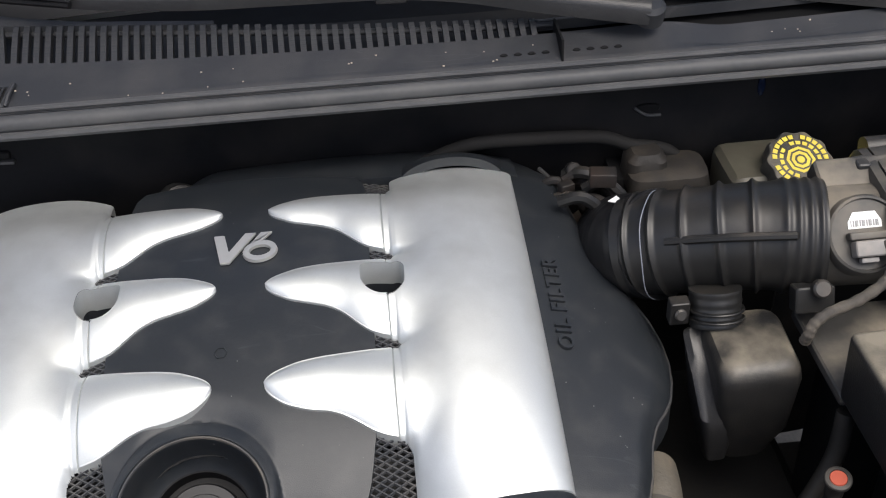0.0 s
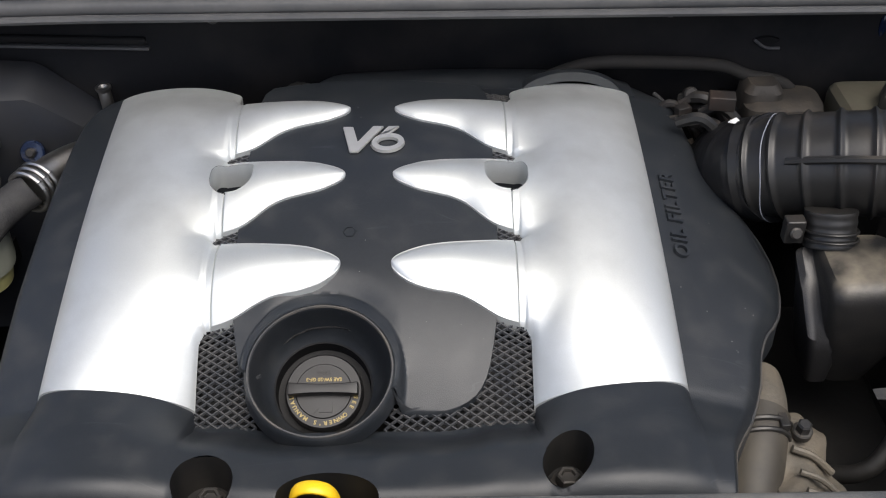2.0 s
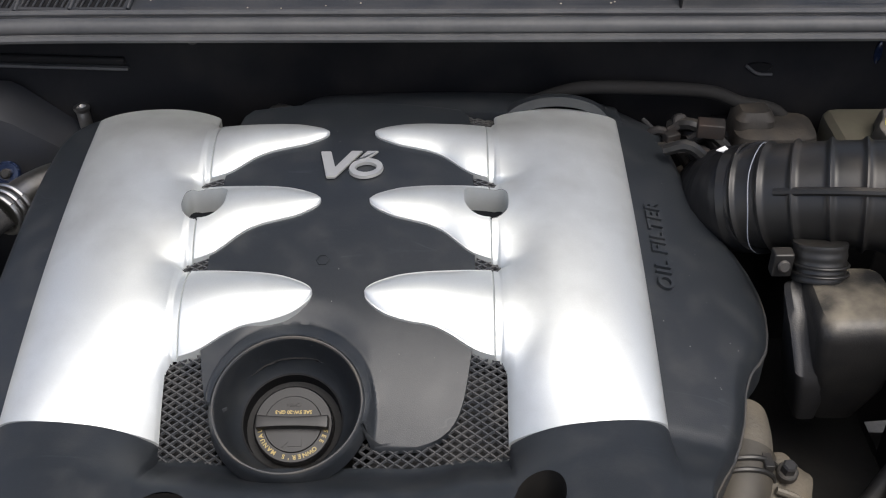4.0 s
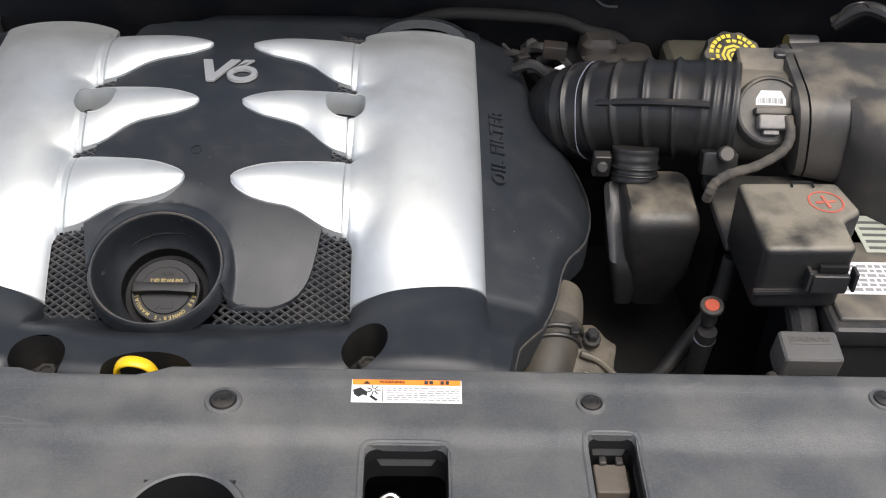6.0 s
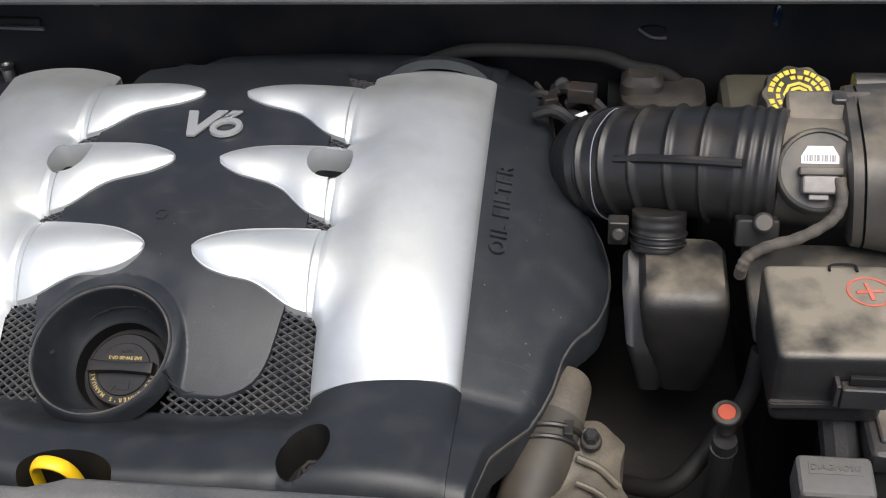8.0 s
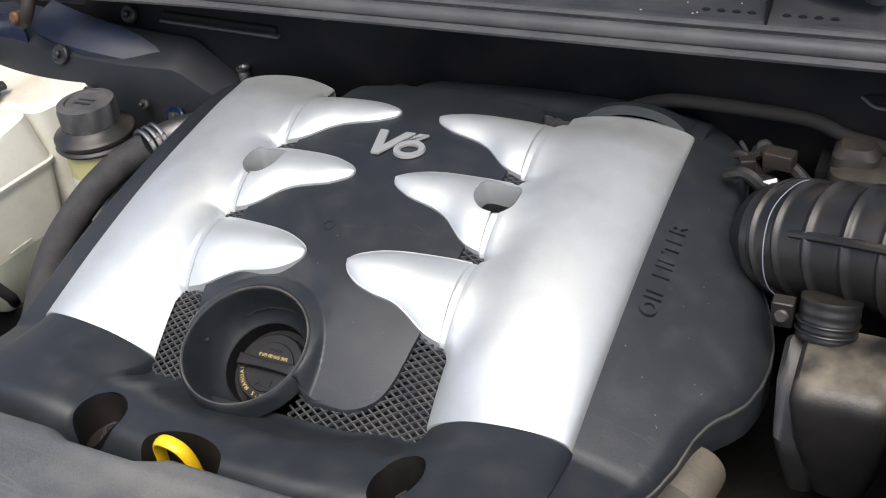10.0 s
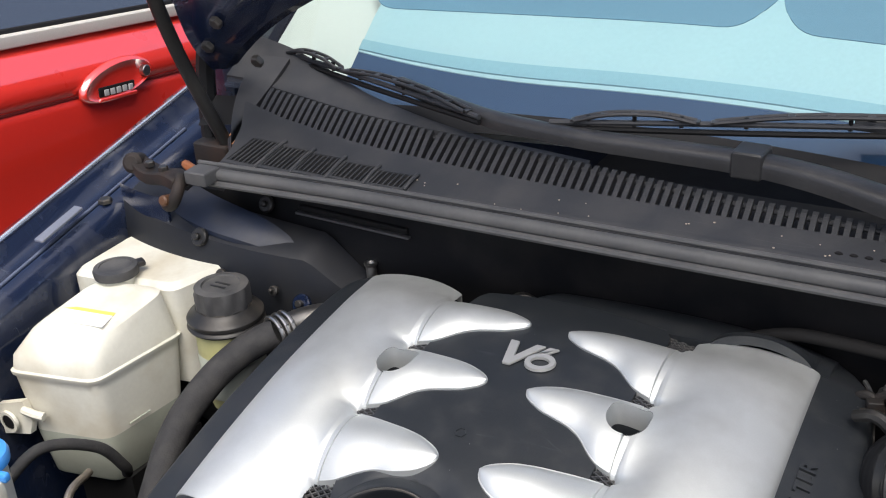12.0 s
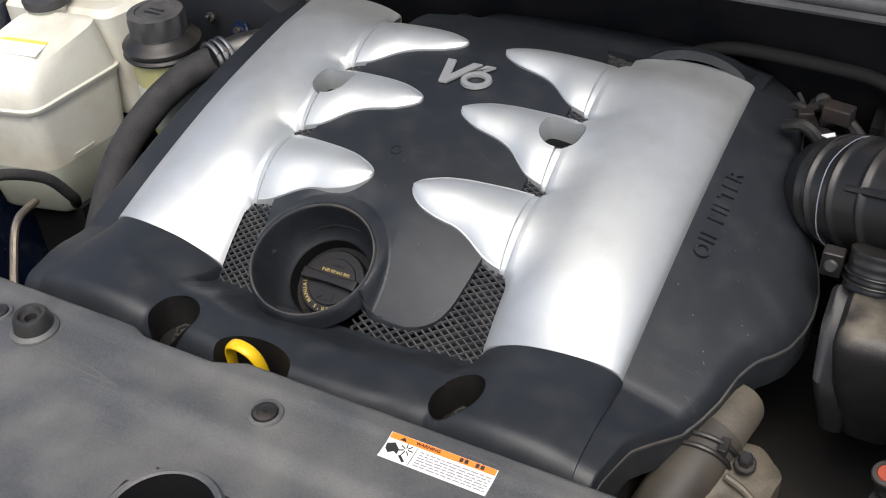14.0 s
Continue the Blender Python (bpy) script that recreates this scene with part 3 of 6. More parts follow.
bm = patch(lambda u, v: Vector((0.183 + 0.05 * math.cos(u), 0.148 + 0.034 * v, 0.884 + 0.030 * math.sin(u) * (1 - 0.75 * v * v))), span(0, math.pi, 40), span(0, 1, 12), (0, 0.001, -0.01))
part("pipe_end", bm, COVER, cover, "matt black domed pipe end")

# pale specks of grit lying on the black plastic
random.seed(21)
bm = bmesh.new()
for k in range(26):
    if k % 3:
        y = random.uniform(-0.16, 0.14)
        x = random.uniform(0.245, lerp(y, RIGHT) - 0.012)
        z = flank_z(x, y)
    else:
        y = random.uniform(-0.1, 0.14)
        x = random.uniform(-0.018, 0.018) if k % 2 else random.uniform(-0.05, 0.09)
        y = y if k % 2 else random.uniform(-0.16, -0.125)
        z = crown(x, y)
    bmesh.ops.create_icosphere(bm, subdivisions=1, radius=random.uniform(0.00025, 0.0006), matrix=Matrix.Translation((x, y, z)))
stuff("grit_specks", bm, mat("pale_grit", (0.16, 0.155, 0.145), 0.8), cover, "tiny pale grit specks", 0)

# filler funnel: an oblique cone from the rim down to the cap
tilt = pose(FX, FY + 0.002, 0.849, 20)
CAP_AT = Vector((-0.0335, -0.1525, 0.801))


def oblique(rings, seg=96):
    """Rings (way down from rim to cap, radius, height off the ring's plane) joined to one wall."""
    bm = bmesh.new()
    rows = []
    for s, r, h in rings:
        m = Matrix.Translation(Vector((FX, FY + 0.002, 0.849)).lerp(CAP_AT, s)) @ Matrix.Rotation(radians(20 + 9 * s), 4, "X")
        rows.append([bm.verts.new(m @ Vector((r * math.cos(2 * math.pi * k / seg), r * math.sin(2 * math.pi * k / seg), h))) for k in range(seg)])
    for p, q in zip(rows, rows[1:]):
        for k in range(seg):
            bm.faces.new((p[k], p[(k + 1) % seg], q[(k + 1) % seg], q[k]))
    bmesh.ops.remove_doubles(bm, verts=bm.verts, dist=1e-6)
    return bm


part("funnel", oblique([(0, 0.0575, -0.016), (0, 0.0560, -0.004), (0, 0.0548, -0.0005), (0, 0.0538, 0.0008), (0, 0.0530, 0.0016), (0, 0.0521, 0.0016), (0, 0.0515, 0.0004), (0.08, 0.0508, 0),
                        (0.30, 0.0490, 0), (0.55, 0.0465, 0), (0.72, 0.0425, 0), (0.80, 0.0392, 0.0), (0.82, 0.0376, -0.0004)]), COVER, cover, "deep round filler funnel with a raised rim")
# Paler ring puts the highlight of the funnel rim into colour
part("funnel_rim", moved(lathe([(0.0537, 0.0008), (0.0531, 0.0019), (0.0521, 0.0019), (0.0514, 0.0006)], 96), tilt), BEAD, cover, "paler ring for the rim's highlight")
# Black wall paints in the shade round the cap
part("funnel_throat", oblique([(0.815, 0.0378, 0), (0.83, 0.0366, 0), (1.0, 0.0358, -0.006), (1.0, 0.0, -0.012)], 64), PIT, cover, "black wall in place of the shaded gap round the cap")

# moulded six-sided mark on the panel
hexm = pose(-0.0136, -0.0624, crown(-0.0136, -0.0624) + 0.0003, 14)
part("moulded_mark", moved(lathe([(0.0055, 0), (0.0053, 0.0006), (0.0047, 0.0006), (0.0045, 0)], 6), hexm), COVER, cover)

cap = thing("oil_filler_cap", "round black oil filler cap with grip bar and yellow lettering", "cap")
capm = Matrix.Translation(CAP_AT) @ Matrix.Rotation(radians(29), 4, "X") @ Matrix.Scale(1.03, 4)
CAPBLACK = mat("cap_plastic", (0.008, 0.008, 0.009), 0.38, spread=0.1, dust=0.06, dust_color=(0.09, 0.075, 0.06), dust_size=50)
dull(CAPBLACK, 0.35)
part("cap_disc", moved(lathe([(0, 0.0035), (0.0205, 0.0035), (0.0212, 0.0025), (0.0278, 0.0025), (0.029, 0.0012), (0.0295, -0.003), (0.0295, -0.014), (0, -0.014)], 64), capm), CAPBLACK, cap)
grip = box(-0.0262, 0.0262, -0.0050, 0.0050, 0.003, 0.0112, 0.0016)
bmesh.ops.subdivide_edges(grip, edges=[e for e in grip.edges if abs(e.verts[0].co.x - e.verts[1].co.x) > 0.03], cuts=7)
for v in grip.verts:
    v.co.y *= 0.72 + 0.28 * (v.co.x / 0.0262) ** 2
part("grip_bar", moved(grip, capm), CAPBLACK, cap, "raised grip bar")
part("can_mark", moved(slab([(-0.007, 0.004), (0.003, 0.004), (0.003, 0.001), (0.007, 0.005), (0.008, 0.004), (0.004, -0.003), (-0.007, -0.003)], 0.0034, 0.0041), capm @ pose(0, -0.0125, 0, 0, 0, 180)), CAPBLACK, cap, "moulded oil can mark")
CAPINK = mat("cap_ink", (0.36, 0.27, 0.09), 0.5, spread=0.1)
turned = capm @ pose(0, 0, 0, 0, 0, 180)
text = "SEE OWNER'S MANUAL"
for k, ch in enumerate(text):
    if ch == " ":
        continue
    a = radians(90 + 78 - 156 * k / (len(text) - 1))
    letters(ch, 0.0044, 0.0001, CAPINK, "cap_letter", cap, turned @ pose(0.0243 * math.cos(a), 0.0243 * math.sin(a), 0.0028, 0, 0, math.degrees(a) - 90), bold=0.00012)
letters("SAE 5W-20 GF-3", 0.0038, 0.0001, CAPINK, "cap_lettering", cap, turned @ pose(0, -0.0088, 0.0038), bold=0.0001)
letters("OPEN", 0.0042, 0.0002, CAPBLACK, "cap_moulding", cap, turned @ pose(0, -0.0145, 0.0038))

# badge
badge = thing("engine_badge", "raised satin metal V6 badge on black panel", "badge")
BZ = pose(0.002, 0.0425, crown(0, 0.0425) + 0.0008, 5.2) @ Matrix.Scale(1.04, 4)
vee = slab([(x * 0.001, y * 0.00118) for x, y in ((-25.5, 14), (-17, 14), (-12.5, -3.5), (-0.5, 14.6), (8.6, 14.6), (-11.5, -14.5), (-18.6, -14.5))], 0, 0.0026, 0.0005)
part("letter", moved(vee, BZ), BADGE, badge)
ring = bmesh.new()
loops = []
for k, (rx, ry) in enumerate(((0.0138, 0.0122), (0.0132, 0.0116), (0.0086, 0.0064), (0.0082, 0.0060))):
    loops.append([ring.verts.new((0.0123 + rx * math.cos(t) + 0.1 * ry * math.sin(t), -0.0048 + ry * math.sin(t), 0.0 if k in (0, 3) else 0.0026)) for t in [2 * math.pi * i / 48 for i in range(48)]])
for a, b in zip(loops, loops[1:]):
    for i in range(48):
        ring.faces.new((a[i], a[(i + 1) % 48], b[(i + 1) % 48], b[i]))
stem = slab([(x * 0.001, y * 0.00118) for x, y in ((12.2, 14.6), (21.5, 14.6), (12.0, 5.0), (3.0, 3.5), (0.2, -2.0))], 0, 0.0024, 0.0004)
part("letter", moved(join(ring, stem), BZ), BADGE, badge)

# oil dipstick
dip = thing("oil_dipstick", "yellow plastic loop handle of the oil dipstick", "dipstick")
YEL = hose([(-0.025, -0.303, 0.80), (-0.0245, -0.303, 0.842), (-0.021, -0.304, 0.862), (-0.009, -0.305, 0.8695), (0.006, -0.305, 0.865), (0.012, -0.304, 0.848), (0.012, -0.303, 0.82)], 0.0027, 50, 14)
for v in YEL.verts:
    v.co.y = -0.304 + (v.co.y + 0.304) * 2.0
YEL = moved(YEL, Matrix.Translation((-0.0285, -0.281, 0.8455)) @ Matrix.Diagonal((0.86, 1, 1, 1)) @ Matrix.Translation((0.0065, 0.304, -0.87)))
part("handle_loop", YEL, YELLOW, dip)
part("dipstick_tube", hose([(-0.0295, -0.28, 0.60), (-0.0295, -0.28, 0.7), (-0.0295, -0.28, 0.80)], 0.007, 12, 12), DARK, dip)

# ---- setting ----
def solid(name, bm, material, label, category):
    return tagged(part(name, bm, material), label, category, kind="structure")


ASPHALT = mat("asphalt", (0.05, 0.05, 0.05), 0.85, spread=0.4, grain_size=120, bump=0.6, bump_size=200, dust=0.3, dust_color=(0.09, 0.085, 0.08), dust_size=0.6)
solid("ground", box(-300, 300, -300, 300, -0.08, 0.0), ASPHALT, "worn grey asphalt ground", "ground")
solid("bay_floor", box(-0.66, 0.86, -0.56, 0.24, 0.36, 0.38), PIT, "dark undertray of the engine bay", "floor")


def wall_wave(x, z):
    """Depth of the firewall pressing."""
    return 0.205 + 0.05 * step(0.9, 0.72, z) + 0.012 * math.sin(x * 9 + 1.0) * step(0.95, 0.85, z)


firewall = solid("firewall", patch(lambda u, v: Vector((u, wall_wave(u, v), v if v < 0.9 else 0.9 + (v - 0.9) * (0.35 + 0.65 * step(-0.485, -0.455, u)))), span(-0.66, 0.86, 90), span(0.38, 0.985, 40), (0, 0.02, 0)), DARK, "black pressed steel firewall with dust", "wall")
part("firewall_slit", moved(box(-0.075, 0.075, -0.004, 0.004, -0.004, 0.004, 0.003), pose(-0.297, 0.203, 0.927, 0, 2)), PIT, firewall)
part("firewall_lip", moved(box(-0.078, 0.078, -0.003, 0.003, -0.0015, 0.0015, 0.001), pose(-0.297, 0.199, 0.921, 0, 2)), SEAL, firewall)
part("firewall_slot", moved(disc(0.011, 0.003), pose(0.379, 0.203, 0.917, 90, 0, 0) @ Matrix.Diagonal((1.2, 0.45, 1, 1))), PIT, firewall)
part("slot_lip", hose([(0.366, 0.2, 0.919), (0.378, 0.199, 0.911), (0.392, 0.199, 0.910)], 0.0016, 12, 8), SEAL, firewall)
part("firewall_hole", moved(disc(0.008, 0.003), pose(0.49, 0.205, 0.93, 90, 0, -15) @ Matrix.Diagonal((0.5, 1.5, 1, 1))), BLUE, firewall)
for x, y, z in ((-0.153, 0.196, 0.952), (0.19, 0.198, 0.962), (0.44, 0.198, 0.955), (0.28, 0.199, 0.952)):
    clip = part("fir_tree_clip", moved(disc(0.006, 0.006, 16), pose(x, y, z, 90)), RUBBER, firewall)

# ---- cowl ----
cowl = thing("cowl", "black plastic windscreen cowl with slotted air intake", "cowl", kind="structure")
LOW = [(-0.5, 0.250), (-0.46, 0.243), (-0.3, 0.218), (-0.154, 0.206), (-0.046, 0.201), (0.104, 0.196), (0.22, 0.195), (0.30, 0.196), (0.9, 0.215)]
TOP = [(-0.5, 0.283), (-0.486, 0.280), (-0.326, 0.257), (-0.163, 0.244), (-0.09, 0.238), (0.024, 0.228), (0.097, 0.221), (0.218, 0.214), (0.27, 0.211), (0.9, 0.229)]


def cowl_front(x):
    return 0.158 - 0.05 * max(0, -(x + 0.25)) ** 1.2 * 1.2


def cowl_z(x, y):
    return 0.989 + 0.43 * max(0, y - cowl_front(x) - 0.012) + 0.006 * step(0.0, 0.012, y - cowl_front(x))


def cowl_sheet(u, v):
    y = cowl_front(u) + (lerp(u, LOW) - cowl_front(u)) * v
    dent = 0.010 * step(0.38, 0.45, u) * step(0.72, 0.64, u) * step(0.25, 0.5, v)
    end = lerp(y, [(0.14, -0.442), (0.175, -0.441), (0.209, -0.450), (0.25, -0.474), (0.283, -0.497)])
    x = u if u > -0.41 else -0.41 + (u + 0.41) * (end + 0.41) / -0.09
    return Vector((x, y, cowl_z(u, y) - dent))


cowl_panel = part("cowl_panel", patch(cowl_sheet, span(-0.5, 0.86, 140), span(0, 1, 22), (0, 0, -0.012)), COWL, cowl)
part("cowl_trough", patch(lambda u, v: Vector((u, lerp(u, LOW) - 0.004 + 0.075 * v, cowl_z(u, lerp(u, LOW)) - 0.018 + 0.012 * v)), span(-0.465, 0.86, 60), span(0, 1, 4)), PIT, cowl)
part("cowl_rear", patch(lambda u, v: Vector((u, lerp(u, TOP) + 0.003 + 0.03 * v, cowl_z(u, lerp(u, TOP)) - 0.003 - 0.012 * v)), span(0.275, 0.86, 30), span(0, 1, 4), (0, 0, -0.01)), COWL, cowl)
part("cowl_seam", box(0.2875, 0.2895, 0.165, 0.21, 0.985, 1.0135), PIT, cowl)
part("cowl_rim", hose([(x, lerp(x, TOP) + 0.002, cowl_z(x, lerp(x, TOP)) - 0.007) for x in span(-0.5, 0.29, 12)], 0.003, 60, 8), COWL, cowl)
def cowl_lip(u, v):
    """The plain strip above the slats, broad at the fender and running out towards the middle."""
    y = lerp(u, TOP) + 0.003 + (0.004 + 0.042 * step(-0.12, -0.47, u)) * v
    return Vector((u, y, cowl_z(u, y) + 0.02 * v * v * step(-0.3, -0.5, u)))


part("cowl_lip", patch(cowl_lip, span(-0.53, -0.02, 60), span(0, 1, 6), (0, 0, -0.008)), COWL, cowl)
part("cowl_end", patch(lambda u, v: Vector((-0.440 - 0.060 * v - 0.014 * math.sin(v * math.pi) * (1 - u) + 0.055 * u * v - 0.03 * u * (1 - v), 0.175 + 0.135 * v + 0.03 * u * (1 - v),
                                            cowl_z(-0.47, 0.175 + 0.135 * v) + 0.014 * v * v)), span(0, 1, 8), span(0, 1, 18), (-0.002, 0, -0.012)), COWL, cowl)
# slats of the intake: one bar with a hooked head
bar = bmesh.new()
prof = [(0.0, 0.0), (0.3, 0.001), (0.8, 0.0022), (1.0, 0.0016), (1.04, -0.004)]
for sx in (-0.0026, 0.0026):
    top = [bar.verts.new((sx, p, h)) for p, h in prof]
    low = [bar.verts.new((sx * 0.9, p, h - 0.009)) for p, h in prof]
tops = [v for v in bar.verts]
n = len(prof)
A, B, C, D2 = tops[0:n], tops[n:2 * n], tops[2 * n:3 * n], tops[3 * n:4 * n]
for k in range(n - 1):
    bar.faces.new((A[k], A[k + 1], C[k + 1], C[k]))
    bar.faces.new((B[k], B[k + 1], A[k + 1], A[k]))
    bar.faces.new((C[k], C[k + 1], D2[k + 1], D2[k]))
bar.faces.new((A[-1], B[-1], D2[-1], C[-1]))
bmesh.ops.recalc_face_normals(bar, faces=bar.faces)
bar_me = bpy.data.meshes.new("slat")
bar.to_mesh(bar_me)
bar.free()
bar_me.materials.append(COWL)
x = -0.4442
while x < 0.276:
    yl, yt = lerp(x, LOW) - 0.001, lerp(x, TOP) + 0.002
    short = 1.0 if x < 0.18 else 1.0 - 0.5 * (x - 0.18) / 0.1
    zl, zt = cowl_z(x, yl), cowl_z(x, yt)
    ob = new("slat", bar_me)
    ob.parent = cowl
    lng = math.hypot(yt - yl, zt - zl)
    ob.matrix_basis = pose(x, yl, zl - 0.0006, math.degrees(math.atan2(zt - zl, yt - yl)), 0, 8 if x < -0.2 else 2) @ Matrix.Diagonal((1, lng, 1, 1))
    x += 0.0099
# the five framed side vents
for xa, xb, yb, lean in ((-0.440, -0.394, 0.200, -0.016), (-0.391, -0.347, 0.196, -0.012), (-0.344, -0.299, 0.193, -0.008), (-0.296, -0.251, 0.189, -0.007), (-0.248, -0.200, 0.185, -0.006)):
    ya = cowl_front((xa + xb) / 2) + 0.0055
    vent = thing("cowl_vent", "black framed slotted vent in the cowl", "vent", "cowl vents")

    def vp(u, v, up):
        px = xa + (xb - xa) * u - lean * v
        py = ya + (yb - ya) * v
        return Vector((px, py, cowl_z(px, py) + up))
    fr = bmesh.new()
    ringo = [fr.verts.new(vp(u, v, 0.0022)) for u, v in ((0, 0), (1, 0), (1, 1), (0, 1))]
    ringi = [fr.verts.new(vp(u, v, 0.0022)) for u, v in ((0.07, 0.08), (0.93, 0.08), (0.93, 0.92), (0.07, 0.92))]
    for i in range(4):
        fr.faces.new((ringo[i], ringo[(i + 1) % 4], ringi[(i + 1) % 4], ringi[i]))
    ex = bmesh.ops.extrude_edge_only(fr, edges=[e for e in fr.edges if e.is_boundary])
    bmesh.ops.translate(fr, vec=(0, 0, -0.003), verts=[v for v in ex["geom"] if isinstance(v, bmesh.types.BMVert)])
    part("frame", fr, COWL, vent, "", 20)
    # Black sheet painted in for the dark inside the vent
    fl = bmesh.new()
    fl.faces.new([fl.verts.new(vp(u, v, 0.0006)) for u, v in ((0.05, 0.05), (0.95, 0.05), (0.95, 0.95), (0.05, 0.95))])
    part("backing", fl, PIT, vent)
    for i in range(6):
        u = 0.15 + 0.14 * i
        part("louvre", hose([vp(u, 0.1, 0.0016), vp(u, 0.5, 0.0018), vp(u, 0.9, 0.0016)], 0.0010, 3, 6), COWL, vent)
    part("divider", hose([vp(1.03, 0.02, 0.002), vp(1.03, 0.5, 0.004), vp(1.03, 1.0, 0.003)], 0.0022, 8, 8), COWL, vent)
for k in range(4):
    for s in (-1, 1):
        cx = 0.289 + s * (0.014 + 0.0125 * k)
        part("drip_notch", moved(disc(0.0042, 0.0014, 14), pose(cx, cowl_front(cx) + 0.018, cowl_z(cx, cowl_front(cx) + 0.018) - 0.0003, 20) @ Matrix.Diagonal((1, 0.5, 1, 1))), PIT, cowl)

seal = thing("hood_seal", "grey weathered rubber hood seal strip along the cowl", "seal", kind="structure")


def seal_line(dy, z):
    return [(x, cowl_front(x) + dy, z) for x in span(-0.47, 0.86, 14)]


part("seal_bulb", hose(seal_line(-0.006, 0.983), 0.0075, 120, 12), SEAL, seal)
part("seal_lip", hose(seal_line(0.003, 0.9915), 0.0028, 120, 8), SEAL, seal)
part("seal_foot", hose(seal_line(-0.012, 0.974), 0.004, 120, 8), SEAL, seal)
part("seal_flange", patch(lambda u, v: Vector((u, cowl_front(u) - 0.009 + 0.05 * v, 0.973 - 0.006 * v)), span(-0.47, 0.86, 60), span(0, 1, 3), (0, 0, -0.004)), DARK, seal)
for k in range(26):
    cx = random.uniform(-0.2, 0.6)
    cy = cowl_front(cx) + random.uniform(0.006, 0.03)
    tagged(part("grit_speck", moved(disc(random.uniform(0.0006, 0.0011), 0.0006, 6, 0.0001), pose(cx, cy, cowl_z(cx, cy))), mat_once("grit", (0.5, 0.42, 0.33)), None), "pale grit speck on the cowl", "grit", "grit on the cowl")

# ---- windscreen and wipers ----
GLASS = bpy.data.materials.new("windscreen_glass")
GLASS.use_nodes = True
gn = GLASS.node_tree
clear, gloss, blend, fres = [gn.nodes.new("ShaderNode" + k) for k in ("BsdfTransparent", "BsdfGlossy", "MixShader", "Fresnel")]
clear.inputs["Color"].default_value, gloss.inputs["Roughness"].default_value, fres.inputs["IOR"].default_value = (0.80, 0.93, 0.96, 1), 0.01, 1.6
gn.links.new(fres.outputs[0], blend.inputs[0])
gn.links.new(clear.outputs[0], blend.inputs[1])
gn.links.new(gloss.outputs[0], blend.inputs[2])
gn.links.new(blend.outputs[0], gn.nodes["Material Output"].inputs["Surface"])


def glass_place(u, v):
    return Vector((u, 0.315 - 0.10 * (u / 0.62) ** 2 * (1 - 0.3 * v) + 0.78 * v, 1.035 + 0.52 * v - 0.02 * (u / 0.62) ** 2))


screen = thing("windscreen", "raked windscreen glass reflecting the sky", "windscreen", kind="structure")
part("pane", patch(lambda u, v: glass_place(u * 0.72 + 0.1, v), span(-0.87, 1, 40), span(0, 1, 16)), GLASS, screen)
# Black strip laid over the pane darkens the reflection along its foot
part("black_band", patch(lambda u, v: glass_place(u * 0.72 + 0.1, -0.03 + v * (0.032 + 0.10 * max(0, -(u * 0.72 + 0.2)) ** 2)) + Vector((0, -0.001, 0.002)), span(-0.87, 1, 40), span(0, 1, 4)), PIT, screen, "black border along the foot of the glass")
# Pale sheet parallel to the pane stands in for cloud glare on it
CREAM = mat("cream_glare", (0.62, 0.60, 0.54), 0.6, spread=0.05)
part("glare_sheet", patch(lambda u, v: glass_place(u, 0.02 + 0.93 * v) + Vector((0, 0.01, -0.03)), span(-0.515, 0.8, 24), span(0, 1, 8), (0, 0, -0.02)), CREAM, screen, "pale cream sheet behind the glass in place of cloud glare")
for o in screen.children:
    if o.name.startswith("pane"):
        o.visible_shadow = False


def reflect_sheet(low, high, up, n=8):
    """A stretch of the painted reflection, just behind the glass, between two heights on it; its near end is cut
    aslant.
    """
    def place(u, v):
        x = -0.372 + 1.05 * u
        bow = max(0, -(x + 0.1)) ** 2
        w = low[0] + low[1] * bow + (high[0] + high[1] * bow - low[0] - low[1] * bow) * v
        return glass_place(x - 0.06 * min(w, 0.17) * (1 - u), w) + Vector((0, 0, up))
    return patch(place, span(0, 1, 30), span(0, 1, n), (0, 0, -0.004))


# Coloured sheets behind the pane stand in for what the windscreen reflects
reflected = thing("windscreen_reflection", "cyan and navy sheets behind the windscreen in place of its reflection", "sun shade")
NAVY = mat("navy_reflection", (0.014, 0.045, 0.11), 0.6, spread=0.12)
CYAN = mat("cyan_reflection", (0.40, 0.53, 0.55), 0.45, 0.1, spread=0.06, dust=0.3, dust_color=(0.5, 0.58, 0.58), dust_size=5)
part("border", reflect_sheet((0.002, 0.10), (0.062, 0.6), -0.010), NAVY, reflected, "navy band of the painted reflection")
part("sheet", reflect_sheet((0.062, 0.6), (0.8, 0), -0.009, 24), CYAN, reflected)
STEEL = mat("steel_blue_reflection", (0.13, 0.24, 0.32), 0.5, spread=0.06)


def blue_patch(left, right):
    """A steel blue patch of the painted reflection with rounded lower corners, between two edges that lean outwards."""
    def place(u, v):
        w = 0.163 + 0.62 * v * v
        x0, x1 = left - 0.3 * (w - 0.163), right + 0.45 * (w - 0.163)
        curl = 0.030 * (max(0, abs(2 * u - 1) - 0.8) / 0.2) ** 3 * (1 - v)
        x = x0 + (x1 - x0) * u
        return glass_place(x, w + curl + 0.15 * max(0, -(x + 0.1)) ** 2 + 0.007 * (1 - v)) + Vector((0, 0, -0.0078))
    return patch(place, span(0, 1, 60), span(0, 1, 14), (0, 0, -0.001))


part("blue_patch", blue_patch(-0.40, 0.088), STEEL, reflected, "steel blue patch of the painted reflection")
part("blue_patch", blue_patch(0.114, 0.60), STEEL, reflected, "steel blue patch of the painted reflection")
